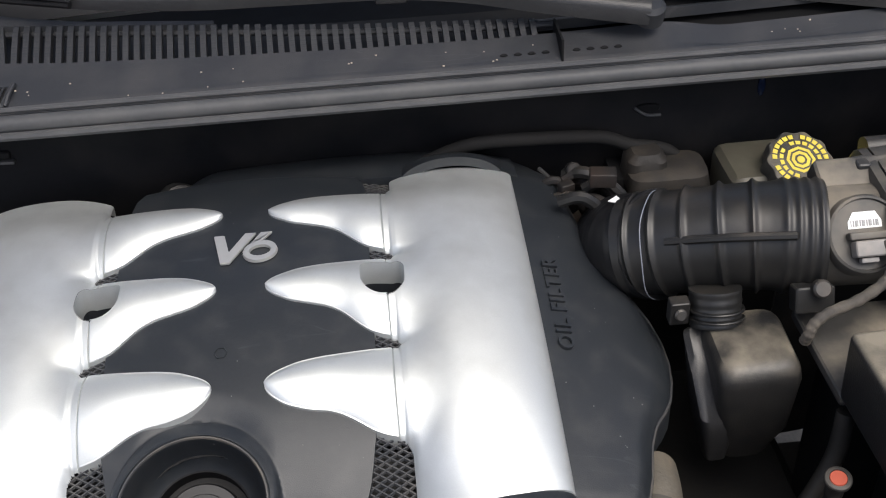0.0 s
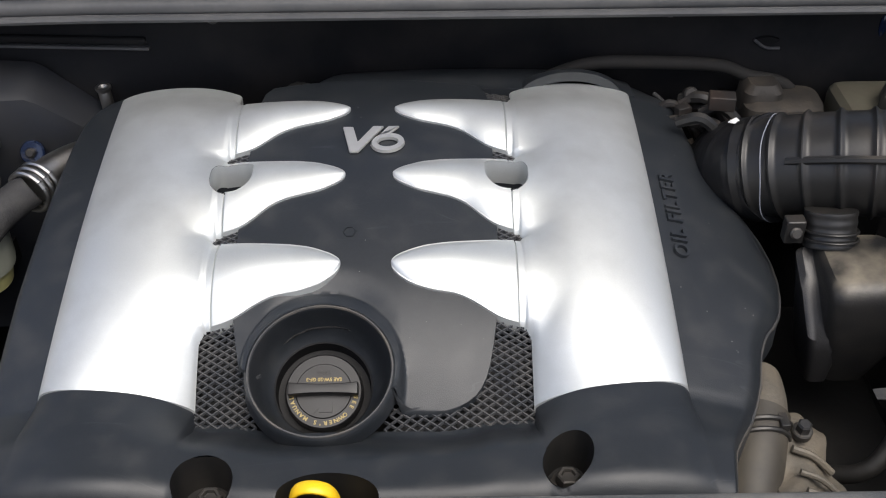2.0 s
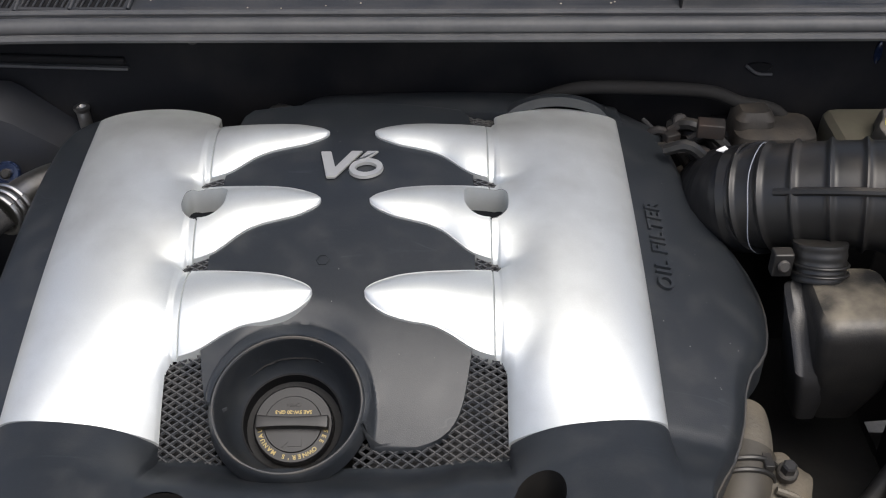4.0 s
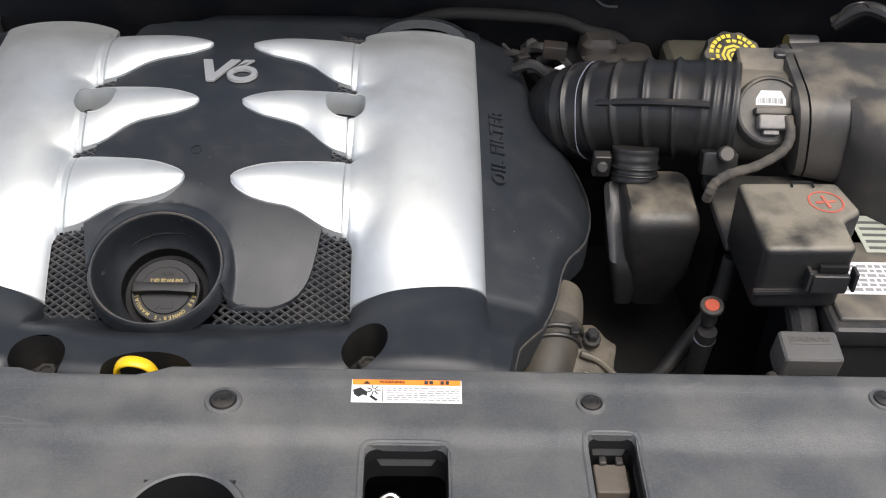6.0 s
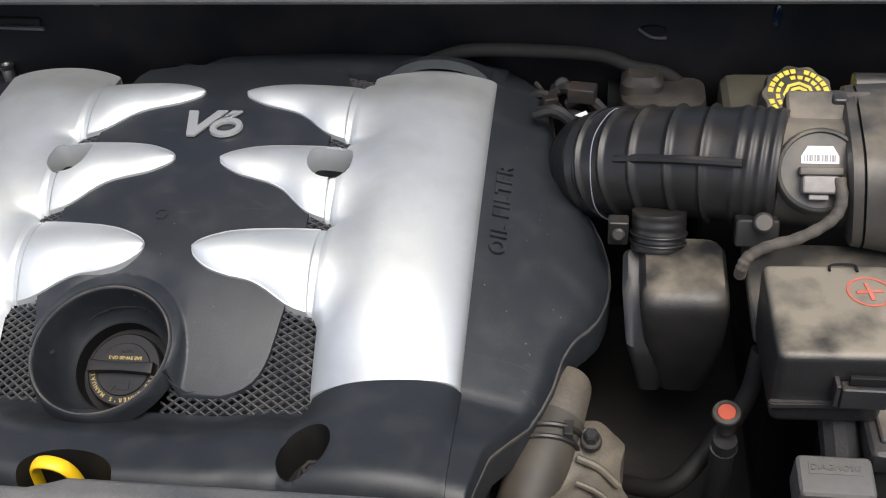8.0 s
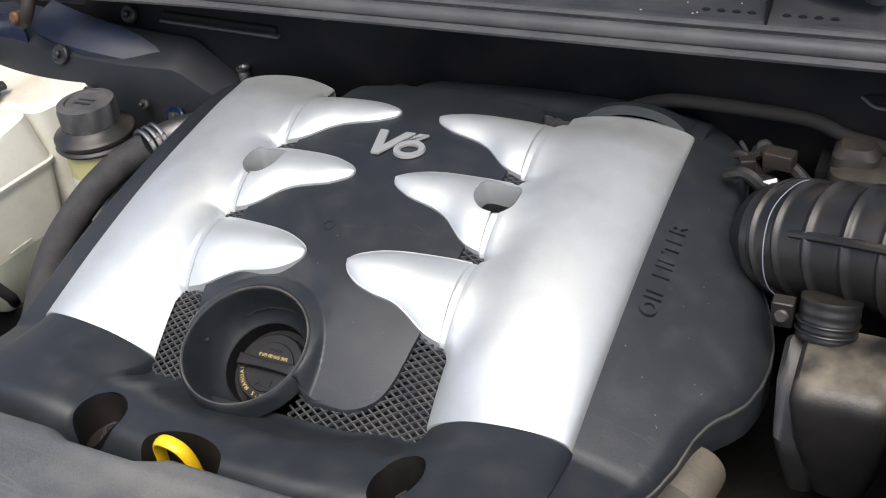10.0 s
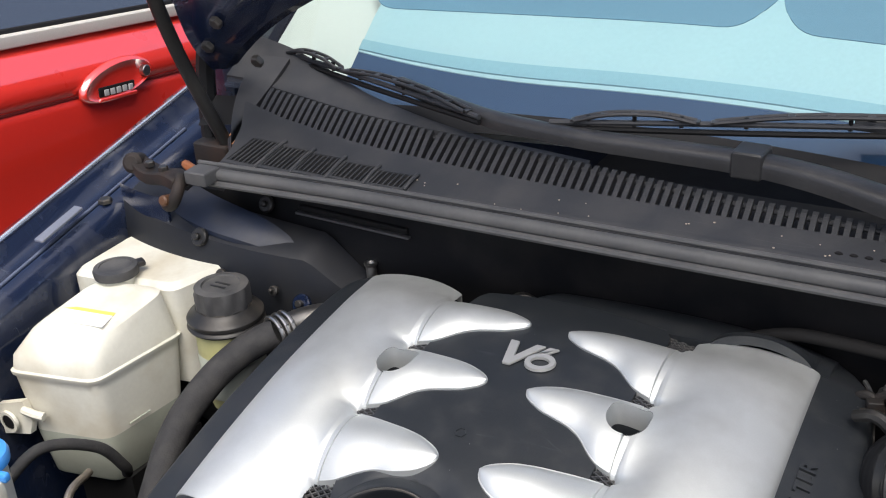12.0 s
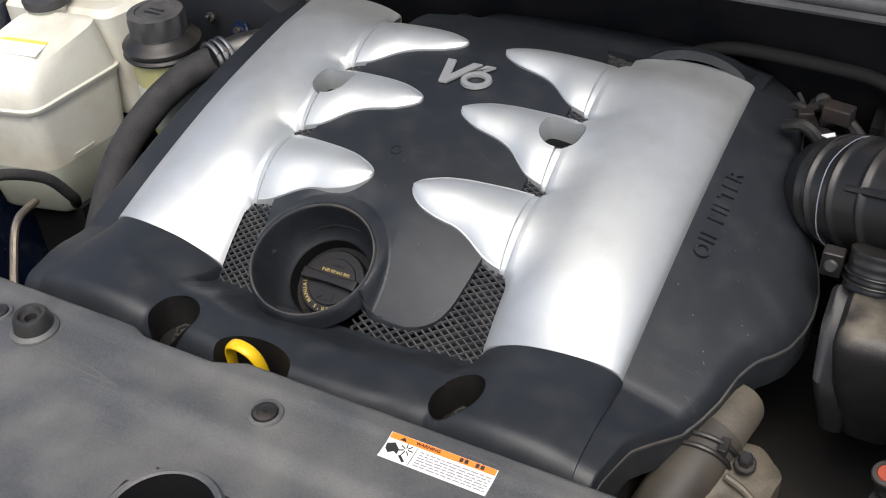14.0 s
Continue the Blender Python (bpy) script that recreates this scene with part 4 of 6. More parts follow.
part("fold", reflect_sheet((0.068, 0.55), (0.088, 0.5), -0.0072, 3), mat("deep_cyan_reflection", (0.27, 0.42, 0.47), 0.45, 0.1, spread=0.06), reflected, "deeper cyan strip of the painted reflection")


ARM = mat("wiper_paint", (0.022, 0.022, 0.023), 0.38, spread=0.2, dust=0.35, dust_color=(0.09, 0.088, 0.085), dust_size=22, bump=0.2, bump_size=500, settle=0.6)


def channel(points, wide, tall):
    """A pressed arm: sections of that half width and height along soft points, arched on top."""
    line = smooth_line(points, 28)
    bm = bmesh.new()
    rows = []
    for k, c in enumerate(line):
        f = k / (len(line) - 1)
        d = (line[min(k + 1, len(line) - 1)] - line[max(k - 1, 0)]).normalized()
        side = d.cross(Vector((0, 0, 1))).normalized()
        up = side.cross(d)
        w, h = wide * (1 - 0.52 * f), tall * (1 - 0.4 * f)
        rows.append([bm.verts.new(c + side * w * x + up * h * z) for x, z in ((-1, -1), (-1.02, 0.1), (-0.86, 0.62), (-0.45, 0.93), (0, 1), (0.45, 0.93), (0.86, 0.62), (1.02, 0.1), (1, -1), (0.8, -0.9), (0.7, 0.2), (-0.7, 0.2), (-0.8, -0.9))])
    n = len(rows[0])
    for p, q in zip(rows, rows[1:]):
        for k in range(n):
            bm.faces.new((p[k], p[(k + 1) % n], q[(k + 1) % n], q[k]))
    bm.faces.new(rows[0]), bm.faces.new(rows[-1])
    return bm


def wiper(points, blade, label):
    w = thing("wiper", label, "wiper", "windscreen wipers")
    part("arm", channel(points, 0.0165, 0.011), ARM, w, "worn black pressed steel arm", 60)
    part("pivot_cap", moved(disc(0.013, 0.02, 28, 0.004), pose(*points[0]) @ pose(0, 0, -0.012, 20)), COWL, w)
    a, b = Vector(blade[0]), Vector(blade[1])
    d = (b - a).normalized()
    n = Vector((0, 0, 1))
    part("rubber", hose([a + n * -0.006, (a + b) / 2 + n * -0.008, b + n * -0.006], 0.0032, 20, 8), PIT, w)
    part("blade_rail", hose([a, (a + b) / 2 + n * 0.001, b], 0.003, 20, 8), COWL, w)
    for s0, s1 in ((0.06, 0.34), (0.38, 0.95)):
        p, q = a + (b - a) * s0, a + (b - a) * s1
        n_ = 4 if s0 < 0.2 else 7
        flat = Vector((d.y, -d.x, 0)).normalized()
        for lift in (-0.0045, 0.0045):
            part("blade_bridge", hose([p + flat * lift + n * 0.003, p * 0.7 + q * 0.3 + flat * lift + n * 0.010, p * 0.3 + q * 0.7 + flat * lift + n * 0.010, q + flat * lift + n * 0.003], 0.0021, 20, 8), ARM, w)
        for k in range(n_ + 1):
            f = k / n_
            m = p + (q - p) * f + n * (0.003 + 0.0075 * min(1, min(f, 1 - f) / 0.3))
            part("bridge_web", moved(box(-0.0035, 0.0035, -0.0042, 0.0042, -0.001, 0.001), Matrix.Translation(m) @ d.to_track_quat("X", "Z").to_matrix().to_4x4()), ARM, w)
        for f in (0.12, 0.5, 0.88):
            m = p + (q - p) * f
            part("blade_claw", hose([m + n * 0.008, m + n * 0.003, m - n * 0.003], 0.0024, 4, 6), PIT, w)
    return w


wiper([(0.37, 0.188, 1.028), (0.28, 0.206, 1.038), (0.21, 0.222, 1.046), (0.14, 0.232, 1.049), (0.05, 0.233, 1.050), (-0.04, 0.234, 1.051), (-0.13, 0.243, 1.055), (-0.20, 0.262, 1.061), (-0.27, 0.284, 1.068)],
      ((-0.475, 0.330, 1.075), (-0.14, 0.228, 1.060)), "black windscreen wiper with a long curved arm")
wiper([(0.60, 0.27, 1.07), (0.45, 0.29, 1.072), (0.32, 0.305, 1.074), (0.22, 0.305, 1.074)],
      ((-0.065, 0.240, 1.060), (0.36, 0.320, 1.076)), "black windscreen wiper lying low on the glass")
part("arm_joint", moved(box(-0.015, 0.015, -0.0165, 0.0165, -0.013, 0.0135, 0.004), pose(0.143, 0.232, 1.049, 0, 0, -3)), ARM, bpy.data.objects["wiper"])

# ---- body sides, hood ----
fender = thing("fender", "dark blue front fender with bolted inner rail", "fender", kind="structure")


def fz(y):
    return 0.905 + 0.235 * y


def rail(u, v):
    """Section of the fender from its outer skin to the inner panel."""
    s = [(-0.80, -0.10), (-0.74, -0.03), (-0.69, -0.004), (-0.676, 0.003), (-0.668, -0.004), (-0.662, -0.018), (-0.640, -0.022), (-0.634, -0.016), (-0.622, -0.014), (-0.614, -0.018),
         (-0.606, -0.024), (-0.602, -0.03), (-0.602, -0.06), (-0.604, -0.13), (-0.606, -0.30), (-0.606, -0.5)]
    x, dz = s[u]
    return Vector((x + 0.03 * max(0, -v - 0.1), v, fz(v) + dz))


part("fender_skin", patch(rail, range(16), span(-0.62, 0.42, 40)), BLUE, fender, "", 60)
# Bright metal bead paints in the highlight along the fender
part("fender_edge", hose([(-0.676, y, fz(y) + 0.0045) for y in span(-0.6, 0.42, 8)], 0.0034, 40, 8), mat("edge_highlight", (0.75, 0.77, 0.8), 0.22, 0.9), fender, "bright bead in place of the fender edge highlight")
part("fender_flange", hose([(-0.63, y, fz(y) - 0.0135) for y in span(-0.6, 0.3, 8)], 0.0022, 40, 8), mat("flange_paint", (0.12, 0.14, 0.2), 0.3, 0.4), fender)
# Slots are paler than the fender paint round them
for y0, y1 in ((-0.11, -0.04), (0.03, 0.10)):
    part("rail_slot", moved(box(-0.007, 0.007, y0, y1, -0.002, 0.002, 0.0018), pose(-0.626, 0, 0.0095 + fz((y0 + y1) / 2) - 0.0225, 13.2) @ pose(0, 0, 0)), mat_once("pale_slot", (0.16, 0.175, 0.22)), fender)
for x, y, dz in ((-0.622, 0.135, -0.015), (-0.604, -0.10, -0.09), (-0.624, -0.20, -0.016)):
    part("fender_bolt", moved(disc(0.009, 0.006, 6), pose(x, y, fz(y) + dz, 0, 0 if dz > -0.05 else 80)), SCREW, fender)
part("fender_hole", moved(disc(0.0085, 0.003, 20), pose(-0.603, -0.117, 0.826, 0, 90)), PIT, fender)
part("fender_grommet", moved(lathe([(0.019, 0), (0.018, 0.008), (0.012, 0.011), (0.010, 0.006), (0, 0.006)], 30), pose(-0.604, -0.165, 0.795, 0, 90)), RUBBER, fender)
solid("fender_far", moved(patch(rail, range(16), span(-0.62, 0.42, 30)), Matrix.Translation((0.2, 0, 0)) @ Matrix.Diagonal((-1, 1, 1, 1))), BLUE, "dark blue front fender", "fender")

tower = thing("strut_tower", "black dusty suspension strut tower pressing", "strut tower", kind="structure")
# Tower body is darker than the ledge and the body paint
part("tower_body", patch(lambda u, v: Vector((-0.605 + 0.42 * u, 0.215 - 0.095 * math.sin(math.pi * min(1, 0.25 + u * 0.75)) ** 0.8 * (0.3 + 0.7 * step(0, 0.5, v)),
                                              0.938 - 0.045 * u - 0.12 * max(0, u - 0.66) / 0.34 - 0.05 * (1 - math.cos(min(1, v * 1.4) * 1.5)) - 0.40 * max(0, v - 0.4))), span(0, 1, 44), span(0, 1, 34)), mat("dark_tower_blue", (0.006, 0.008, 0.013), 0.6, spread=0.2, dust=0.8, dust_color=(0.016, 0.0155, 0.015), dust_size=14, bump=0.3, bump_size=50), tower)
part("tower_ledge", patch(lambda u, v: Vector((-0.525 + 0.19 * u, 0.150 - 0.018 * math.sin(math.pi * min(1, u * 1.15)) + 0.045 * (1 - u ** 3) * v, 0.930 - 0.012 * u - 0.035 * u ** 4 + 0.008 * v - 0.010 * (1 - v) ** 3)), span(0, 1, 30), span(0, 1, 10), (0, 0, -0.006)), mat("dusty_blue", (0.008, 0.014, 0.032), 0.55, spread=0.2, dust=0.85, dust_color=(0.034, 0.034, 0.035), dust_size=18, bump=0.2, bump_size=60), tower, "dusty blue ledge")
part("inner_panel", patch(lambda u, v: Vector((-0.607 + 0.092 * u, 0.150 - 0.018 * u - 0.004 * math.sin(u * math.pi), 0.945 - 0.25 * v)), span(0, 1, 10), span(0, 1, 12), (0, 0.004, -0.003)), BLUE, tower, "dark blue inner fender panel")
for x, y, z, r in ((-0.464, 0.128, 0.906, 0.011), (-0.415, 0.197, 0.928, 0.010), (-0.43, 0.118, 0.868, 0.007), (-0.36, 0.125, 0.858, 0.006), (-0.33, 0.135, 0.842, 0.012), (-0.40, 0.118, 0.835, 0.005)):
    nut = part("tower_bolt", moved(disc(r, 0.006, 18), pose(x, y, z, 62)), RUBBER if r != 0.012 else BLUE, tower)
    part("bolt_stud", moved(disc(r * 0.4, 0.012, 12), pose(x, y, z, 62)), RUBBER, nut)

hinge = thing("hinge_bracket", "dark rusted steel hood hinge bracket", "hinge")
RUST = mat("rusty_steel", (0.018, 0.016, 0.015), 0.65, 0.2, spread=0.3, dust=0.5, dust_color=(0.055, 0.03, 0.018), dust_size=30)
arm = box(-0.052, 0.036, -0.013, 0.013, -0.008, 0.008, 0.004)
bmesh.ops.subdivide_edges(arm, edges=[e for e in arm.edges if abs(e.verts[0].co.x - e.verts[1].co.x) > 0.03], cuts=5)
for v in arm.verts:
    v.co.y *= 0.75 + 0.35 * abs(math.sin(v.co.x * 55))
    v.co.z += 0.004 * math.sin(v.co.x * 70)
part("bracket", moved(arm, pose(-0.506, 0.129, 0.976, 0, 3, -12)), RUST, hinge)
part("link_end", moved(lathe([(0, 0.013), (0.008, 0.013), (0.0125, 0.009), (0.0125, -0.010), (0.009, -0.013), (0, -0.013)], 24), pose(-0.560, 0.139, 0.982, 70, 0, 20)), RUST, hinge)
part("hook", hose([(-0.476, 0.124, 0.982), (-0.470, 0.112, 0.974), (-0.474, 0.106, 0.960), (-0.486, 0.108, 0.951), (-0.496, 0.113, 0.956)], 0.0075, 24, 12), RUST, hinge)
part("pivot", moved(disc(0.0065, 0.018, 16, 0.002), pose(-0.482, 0.112, 0.958, 75, 0, 0)), mat_once("orange_rust", (0.10, 0.045, 0.02)), hinge)
for x, y in ((-0.532, 0.134), (-0.505, 0.128)):
    part("bolt", moved(disc(0.006, 0.006, 6, 0.001), pose(x, y, 0.984)), SCREW, hinge)
part("seal_end", moved(box(-0.015, 0.016, -0.014, 0.014, -0.008, 0.008, 0.003), pose(-0.450, 0.132, 0.985)), SEAL, hinge)

strut = thing("gas_strut", "black hood support strut with dusty rod", "strut")
part("strut_body", hose([(-0.490, 0.235, 0.962), (-0.507, 0.205, 1.059), (-0.507, 0.18, 1.121), (-0.495, 0.15, 1.181), (-0.48, 0.11, 1.28)], 0.0085, 24, 14), RUBBER, strut)
part("strut_foot", moved(box(-0.03, 0.025, -0.02, 0.02, -0.02, 0.02, 0.006), pose(-0.51, 0.235, 0.965)), RUST, strut)
part("strut_rag", hose([(-0.56, 0.22, 0.95), (-0.54, 0.205, 0.955), (-0.515, 0.20, 0.95)], 0.006, 16, 8), mat_once("rust_orange", (0.3, 0.1, 0.03)), strut)
part("strut_boot", moved(disc(0.009, 0.012, 16), pose(-0.482, 0.235, 0.985)), mat_once("copper_cap", (0.55, 0.25, 0.12)), strut)

hood = thing("hood", "raised dark blue hood seen from below", "hood")
hm = pose(0.1, 0.262, 1.069, -62)


def hood_rear(u):
    """How far the hood's rear edge is cut back between its hinge corners."""
    return 0.2 * (1 - math.exp(-2.6 * max(0, 0.594 - abs(u)) / 0.594)) / 0.926


part("hood_skin", moved(patch(lambda u, v: Vector((u, -hood_rear(u) - v * (0.96 - hood_rear(u)), 0.03 - 0.05 * (u / 0.75) ** 2)), span(-0.625, 0.625, 60), span(0, 1, 18), (0, 0, 0.012)), hm), BLUE, hood)
part("hood_frame", moved(patch(lambda u, v: Vector((u, -hood_rear(u) - 0.012 - v * 0.10, 0.016 - 0.05 * (u / 0.75) ** 2 - 0.008 * math.sin(v * math.pi))), span(-0.61, 0.61, 60), span(0, 1, 10), (0, 0, 0.01)), hm), BLUE, hood, "pressed inner frame rail")
part("hood_liner", moved(patch(lambda u, v: Vector((u, -0.34 - v * 0.56, 0.012 - 0.05 * (u / 0.75) ** 2)), span(-0.58, 0.58, 16), span(0, 1, 12)), hm), DARK, hood)
for x, d in ((-0.585, 0.06), (-0.55, 0.10), (-0.52, 0.045)):
    part("hood_bolt", moved(disc(0.008, 0.007, 6), hm @ pose(x, -d, -0.022, 180)), SCREW, hood)
part("hood_hinge_arm", hose([(-0.53, 0.24, 0.96), (-0.54, 0.26, 1.06), (-0.52, 0.26, 1.13)], 0.012, 12, 8), PIT, hood)
solid("scuttle_corner", box(-0.585, -0.525, 0.30, 0.46, 0.80, 1.25, 0.02), BLUE, "dark blue body corner beside the windscreen", "body")

# rest of the car behind the windscreen
body = thing("car_body", "dark blue car body behind the open engine bay", "car", kind="structure")
for sx, nm in ((-0.72, "side_panel"), (0.92, "side_panel")):
    part(nm, box(sx - 0.05, sx + 0.05, 0.78, 3.1, 0.30, 0.98, 0.03), BLUE, body)
    part("side_glass", box(sx - 0.012, sx + 0.012, 1.2, 2.8, 0.98, 1.42, 0.004), mat_once("dark_glass", (0.015, 0.018, 0.022), 0.1), body)
    for y in (-0.08, 2.45):
        part("tyre", moved(lathe([(0.12, -0.09), (0.30, -0.09), (0.32, -0.06), (0.32, 0.06), (0.30, 0.09), (0.12, 0.09)], 40), pose(sx, y, 0.32, 0, 90)), PIT, body)
        part("rim", moved(lathe([(0, 0.03), (0.05, 0.05), (0.17, 0.03), (0.2, 0.07), (0.2, -0.07), (0, -0.07)], 32), pose(sx, y, 0.32, 0, 90)), SCREW, body)
part("roof", box(-0.6, 0.8, 1.12, 2.9, 1.50, 1.56, 0.025), BLUE, body)
part("tail", box(-0.72, 0.92, 3.0, 3.35, 0.35, 0.98, 0.06), BLUE, body)
part("floor_pan", box(-0.7, 0.9, 0.5, 3.1, 0.26, 0.32), PIT, body)

# ---- radiator panel ----
front = thing("radiator_panel", "dusty grey black plastic radiator top panel", "panel", kind="structure")


def edge_shift(x):
    """How far the panel's rear edge bows back towards the engine."""
    return 0.0095 * step(-0.012, 0.012, x) + 0.0065 * step(-0.075, -0.095, x) + 0.0008


def front_z(x, y):
    dip = 0.008 * step(-0.372, -0.392, y) * step(-0.2, 0.0, x) + 0.006 * step(0.33, 0.42, x) * step(-0.36, -0.38, y)
    ridge = 0.004 * math.exp(-((y + 0.333) / 0.006) ** 2)
    left = 0.010 * step(-0.05, -0.2, x) * step(-0.36, -0.44, y)
    roll = 0.016 * max(0, (y - edge_shift(x) + 0.334) / 0.012) ** 2
    warp = 0.0016 * math.sin(x * 31 + 2.0 * math.sin(y * 40)) * math.sin(y * 37 + x * 9) * step(0.1, -0.05, x) * step(-0.345, -0.375, y)
    return 0.8785 - dip * 0.5 + ridge * 0.4 - left - roll + warp - 0.03 * step(-0.5, -0.66, y)


HOLES2 = (("latch_opening", 0.1475, 0.2015, -0.445, -0.3875), ("plug_opening", 0.2935, 0.3255, -0.445, -0.3785))
XS = sorted(set(span(-0.62, 0.86, 130) + [0.1475, 0.2015, 0.2935, 0.3255]))
YS = sorted(set(span(-0.70, -0.40, 36) + span(-0.396, -0.322, 40) + [-0.445, -0.3875, -0.3785]))
def panel_place(u, v):
    y = v + edge_shift(u) * step(-0.352, -0.332, v)
    return Vector((u, y, front_z(u, y)))


bm = patch(panel_place, XS, YS)
gone = [f for f in bm.faces if any(a < f.calc_center_median().x < b and c < f.calc_center_median().y < d for _, a, b, c, d in HOLES2)]
bmesh.ops.delete(bm, geom=gone, context="FACES")
punch(bm, 0.040, -0.450, 0.036, 0.008)
edges = [e for e in bm.edges if e.is_boundary]
r = bmesh.ops.extrude_edge_only(bm, edges=edges)
bmesh.ops.translate(bm, vec=(0, 0, -0.02), verts=[v for v in r["geom"] if isinstance(v, bmesh.types.BMVert)])
part("panel_sheet", bm, PANEL, front, "", 50)
part("ring_collar", moved(lathe([(0.0345, -0.012), (0.0345, 0.001), (0.0358, 0.0022), (0.0385, 0.0022), (0.0405, -0.001)], 56), pose(0.040, -0.450, 0.8755)), PANEL, front)
part("under_panel", box(-0.62, 0.86, -0.7, -0.34, 0.72, 0.73), PIT, front)
part("fascia", patch(lambda u, v: Vector((u, -0.70 - 0.06 * math.sin(v * 1.5), 0.85 - 0.6 * v)), span(-0.8, 1.0, 20), span(0, 1, 14)), BLUE, front)
for nm, a, b, c, d in HOLES2:
    def loop(bm, grow, power, dz):
        cx, cy, hx, hy = (a + b) / 2, (c + d) / 2, (b - a) / 2 + grow, (d - c) / 2 + grow
        row = []
        for k in range(64):
            t = 2 * math.pi * (k + 0.5) / 64
            q = (abs(math.cos(t)) ** power + abs(math.sin(t)) ** power) ** (-1 / power)
            x, y = cx + hx * q * math.cos(t), cy + hy * q * math.sin(t)
            row.append(bm.verts.new((x, y, front_z(x, y) + dz)))
        return row
    for nm2, steps, m in (("opening_rim", ((0.0042, 10, 0.0003), (0.0031, 9, 0.0009), (0.0016, 8, 0.0006), (0.0002, 8, -0.004)), PANEL), ("opening_liner", ((0.0002, 8, -0.004), (-0.0008, 8, -0.012), (0.0003, 8, -0.013), (-0.0002, 8, -0.03)), PIT)):
        rim = bmesh.new()
        rows = [loop(rim, *st) for st in steps]
        for p, q in zip(rows, rows[1:]):
            for k in range(64):
                rim.faces.new((p[k], p[(k + 1) % 64], q[(k + 1) % 64], q[k]))
        part(nm2, rim, m, front)
part("ring_liner", moved(lathe([(0.0344, 0.001), (0.0338, -0.02), (0.033, -0.06), (0, -0.06)], 48), pose(0.040, -0.450, 0.8755)), PIT, front)
latch = thing("hood_latch", "bare steel hood latch below the panel opening", "latch")
part("latch_plate", box(0.152, 0.197, -0.44, -0.40, 0.83, 0.836, 0.001), DARK, latch)
part("latch_wire", hose([(0.152, -0.416, 0.845), (0.165, -0.408, 0.85), (0.178, -0.416, 0.845), (0.196, -0.41, 0.846)], 0.0022, 24, 8), CHROME, latch)
for sx in (0.163, 0.186):
    part("latch_claw", hose([(sx - 0.010, -0.432, 0.842), (sx - 0.006, -0.425, 0.856), (sx + 0.002, -0.421, 0.859), (sx + 0.008, -0.426, 0.852), (sx + 0.010, -0.434, 0.842)], 0.0034, 24, 8), SCREW, latch, "bare steel claw")
plug = thing("sensor_plug", "dusty beige connector below the panel opening", "connector")
part("plug_body", box(0.2985, 0.3205, -0.410, -0.386, 0.83, 0.858, 0.002), mat("beige_plug", (0.10, 0.085, 0.07), 0.6, spread=0.2), plug)
for x in (0.3025, 0.3135):
    part("plug_tab", box(x, x + 0.005, -0.388, -0.382, 0.84, 0.861, 0.001), SCREW, plug)

clip0 = thing("push_clip", "black push-in trim clip in the radiator panel", "clip", "panel clips")
part("clip_rim", lathe([(0.0155, 0), (0.0145, 0.0022), (0.0115, 0.0026), (0.0108, 0.0008)], 36), PANEL, clip0)
part("clip_head", lathe([(0.0106, 0.0005), (0.0098, 0.0034), (0.0068, 0.0038), (0.0062, 0.0028), (0.0045, 0.003), (0, 0.003)], 32), RUBBER, clip0)
part("clip_slot", moved(box(-0.0022, 0.0022, -0.0005, 0.0005, 0.0028, 0.0036), pose(0, 0, 0)), PIT, clip0)
clip0.matrix_basis = pose(0.0515, -0.354, front_z(0.0515, -0.354)) @ Matrix.Scale(0.82, 4)
for x, y in ((0.2992, -0.3515), (0.5035, -0.344), (-0.19, -0.3545)):
    copy_thing(clip0, pose(x, y, front_z(x, y)) @ Matrix.Scale(0.82, 4))
stop = thing("rubber_buffer", "dusty rubber hood buffer with hollow top", "buffer")
part("buffer_foot", lathe([(0.0215, 0), (0.021, 0.003), (0.0175, 0.006)], 36), PANEL, stop)
part("buffer_head", lathe([(0.0175, 0.004), (0.0155, 0.016), (0.0135, 0.019), (0.0105, 0.0185), (0.0085, 0.015), (0.0055, 0.0145), (0.004, 0.009), (0, 0.009)], 36), RUBBER, stop)
stop.matrix_basis = pose(-0.152, -0.3565, front_z(-0.152, -0.3565) - 0.001) @ Matrix.Scale(0.84, 4)

# warning label
lab = thing("warning_label", "white and orange warning sticker on the radiator panel", "label")
lx0, lx1, ly0, ly1 = 0.1365, 0.2115, -0.3535, -0.3335


def sticker(name, x0, x1, y0, y1, up, material, parent):
    pts = [(x0, y0), (x1, y0), (x1, y1), (x0, y1)]
    return part(name, patch(lambda u, v: Vector((x0 + (x1 - x0) * u, y0 + (y1 - y0) * v, front_z(x0, y0 + (y1 - y0) * v) + up)), span(0, 1, 4), span(0, 1, 12)), material, parent)


sticker("paper", lx0, lx1, ly0, ly1, 0.0006, WHITE, lab)
sticker("orange_band", lx0 + 0.0005, lx1 - 0.0005, ly1 - 0.0046, ly1 - 0.0004, 0.001, ORANGE, lab)
letters("WARNING", 0.0036, 0.00005, INK, "warning_word", lab, pose(0.164, ly1 - 0.0026, front_z(0.16, ly1 - 0.0026) + 0.0015, -5), bold=0.0001)
part("triangle_mark", slab([(0.1445, ly1 - 0.004), (0.149, ly1 - 0.004), (0.1467, ly1 - 0.001)], 0.8805, 0.8809), INK, lab)
for k in range(2):
    for j in range(2):
        sticker("word_bar", 0.186 + 0.011 * k + 0.0035 * j, 0.1885 + 0.011 * k + 0.0035 * j, ly1 - 0.004, ly1 - 0.0012, 0.0014, INK, lab)
sticker("divider", 0.1575, 0.158, ly0 + 0.0005, ly1 - 0.005, 0.001, INK, lab)
random.seed(4)
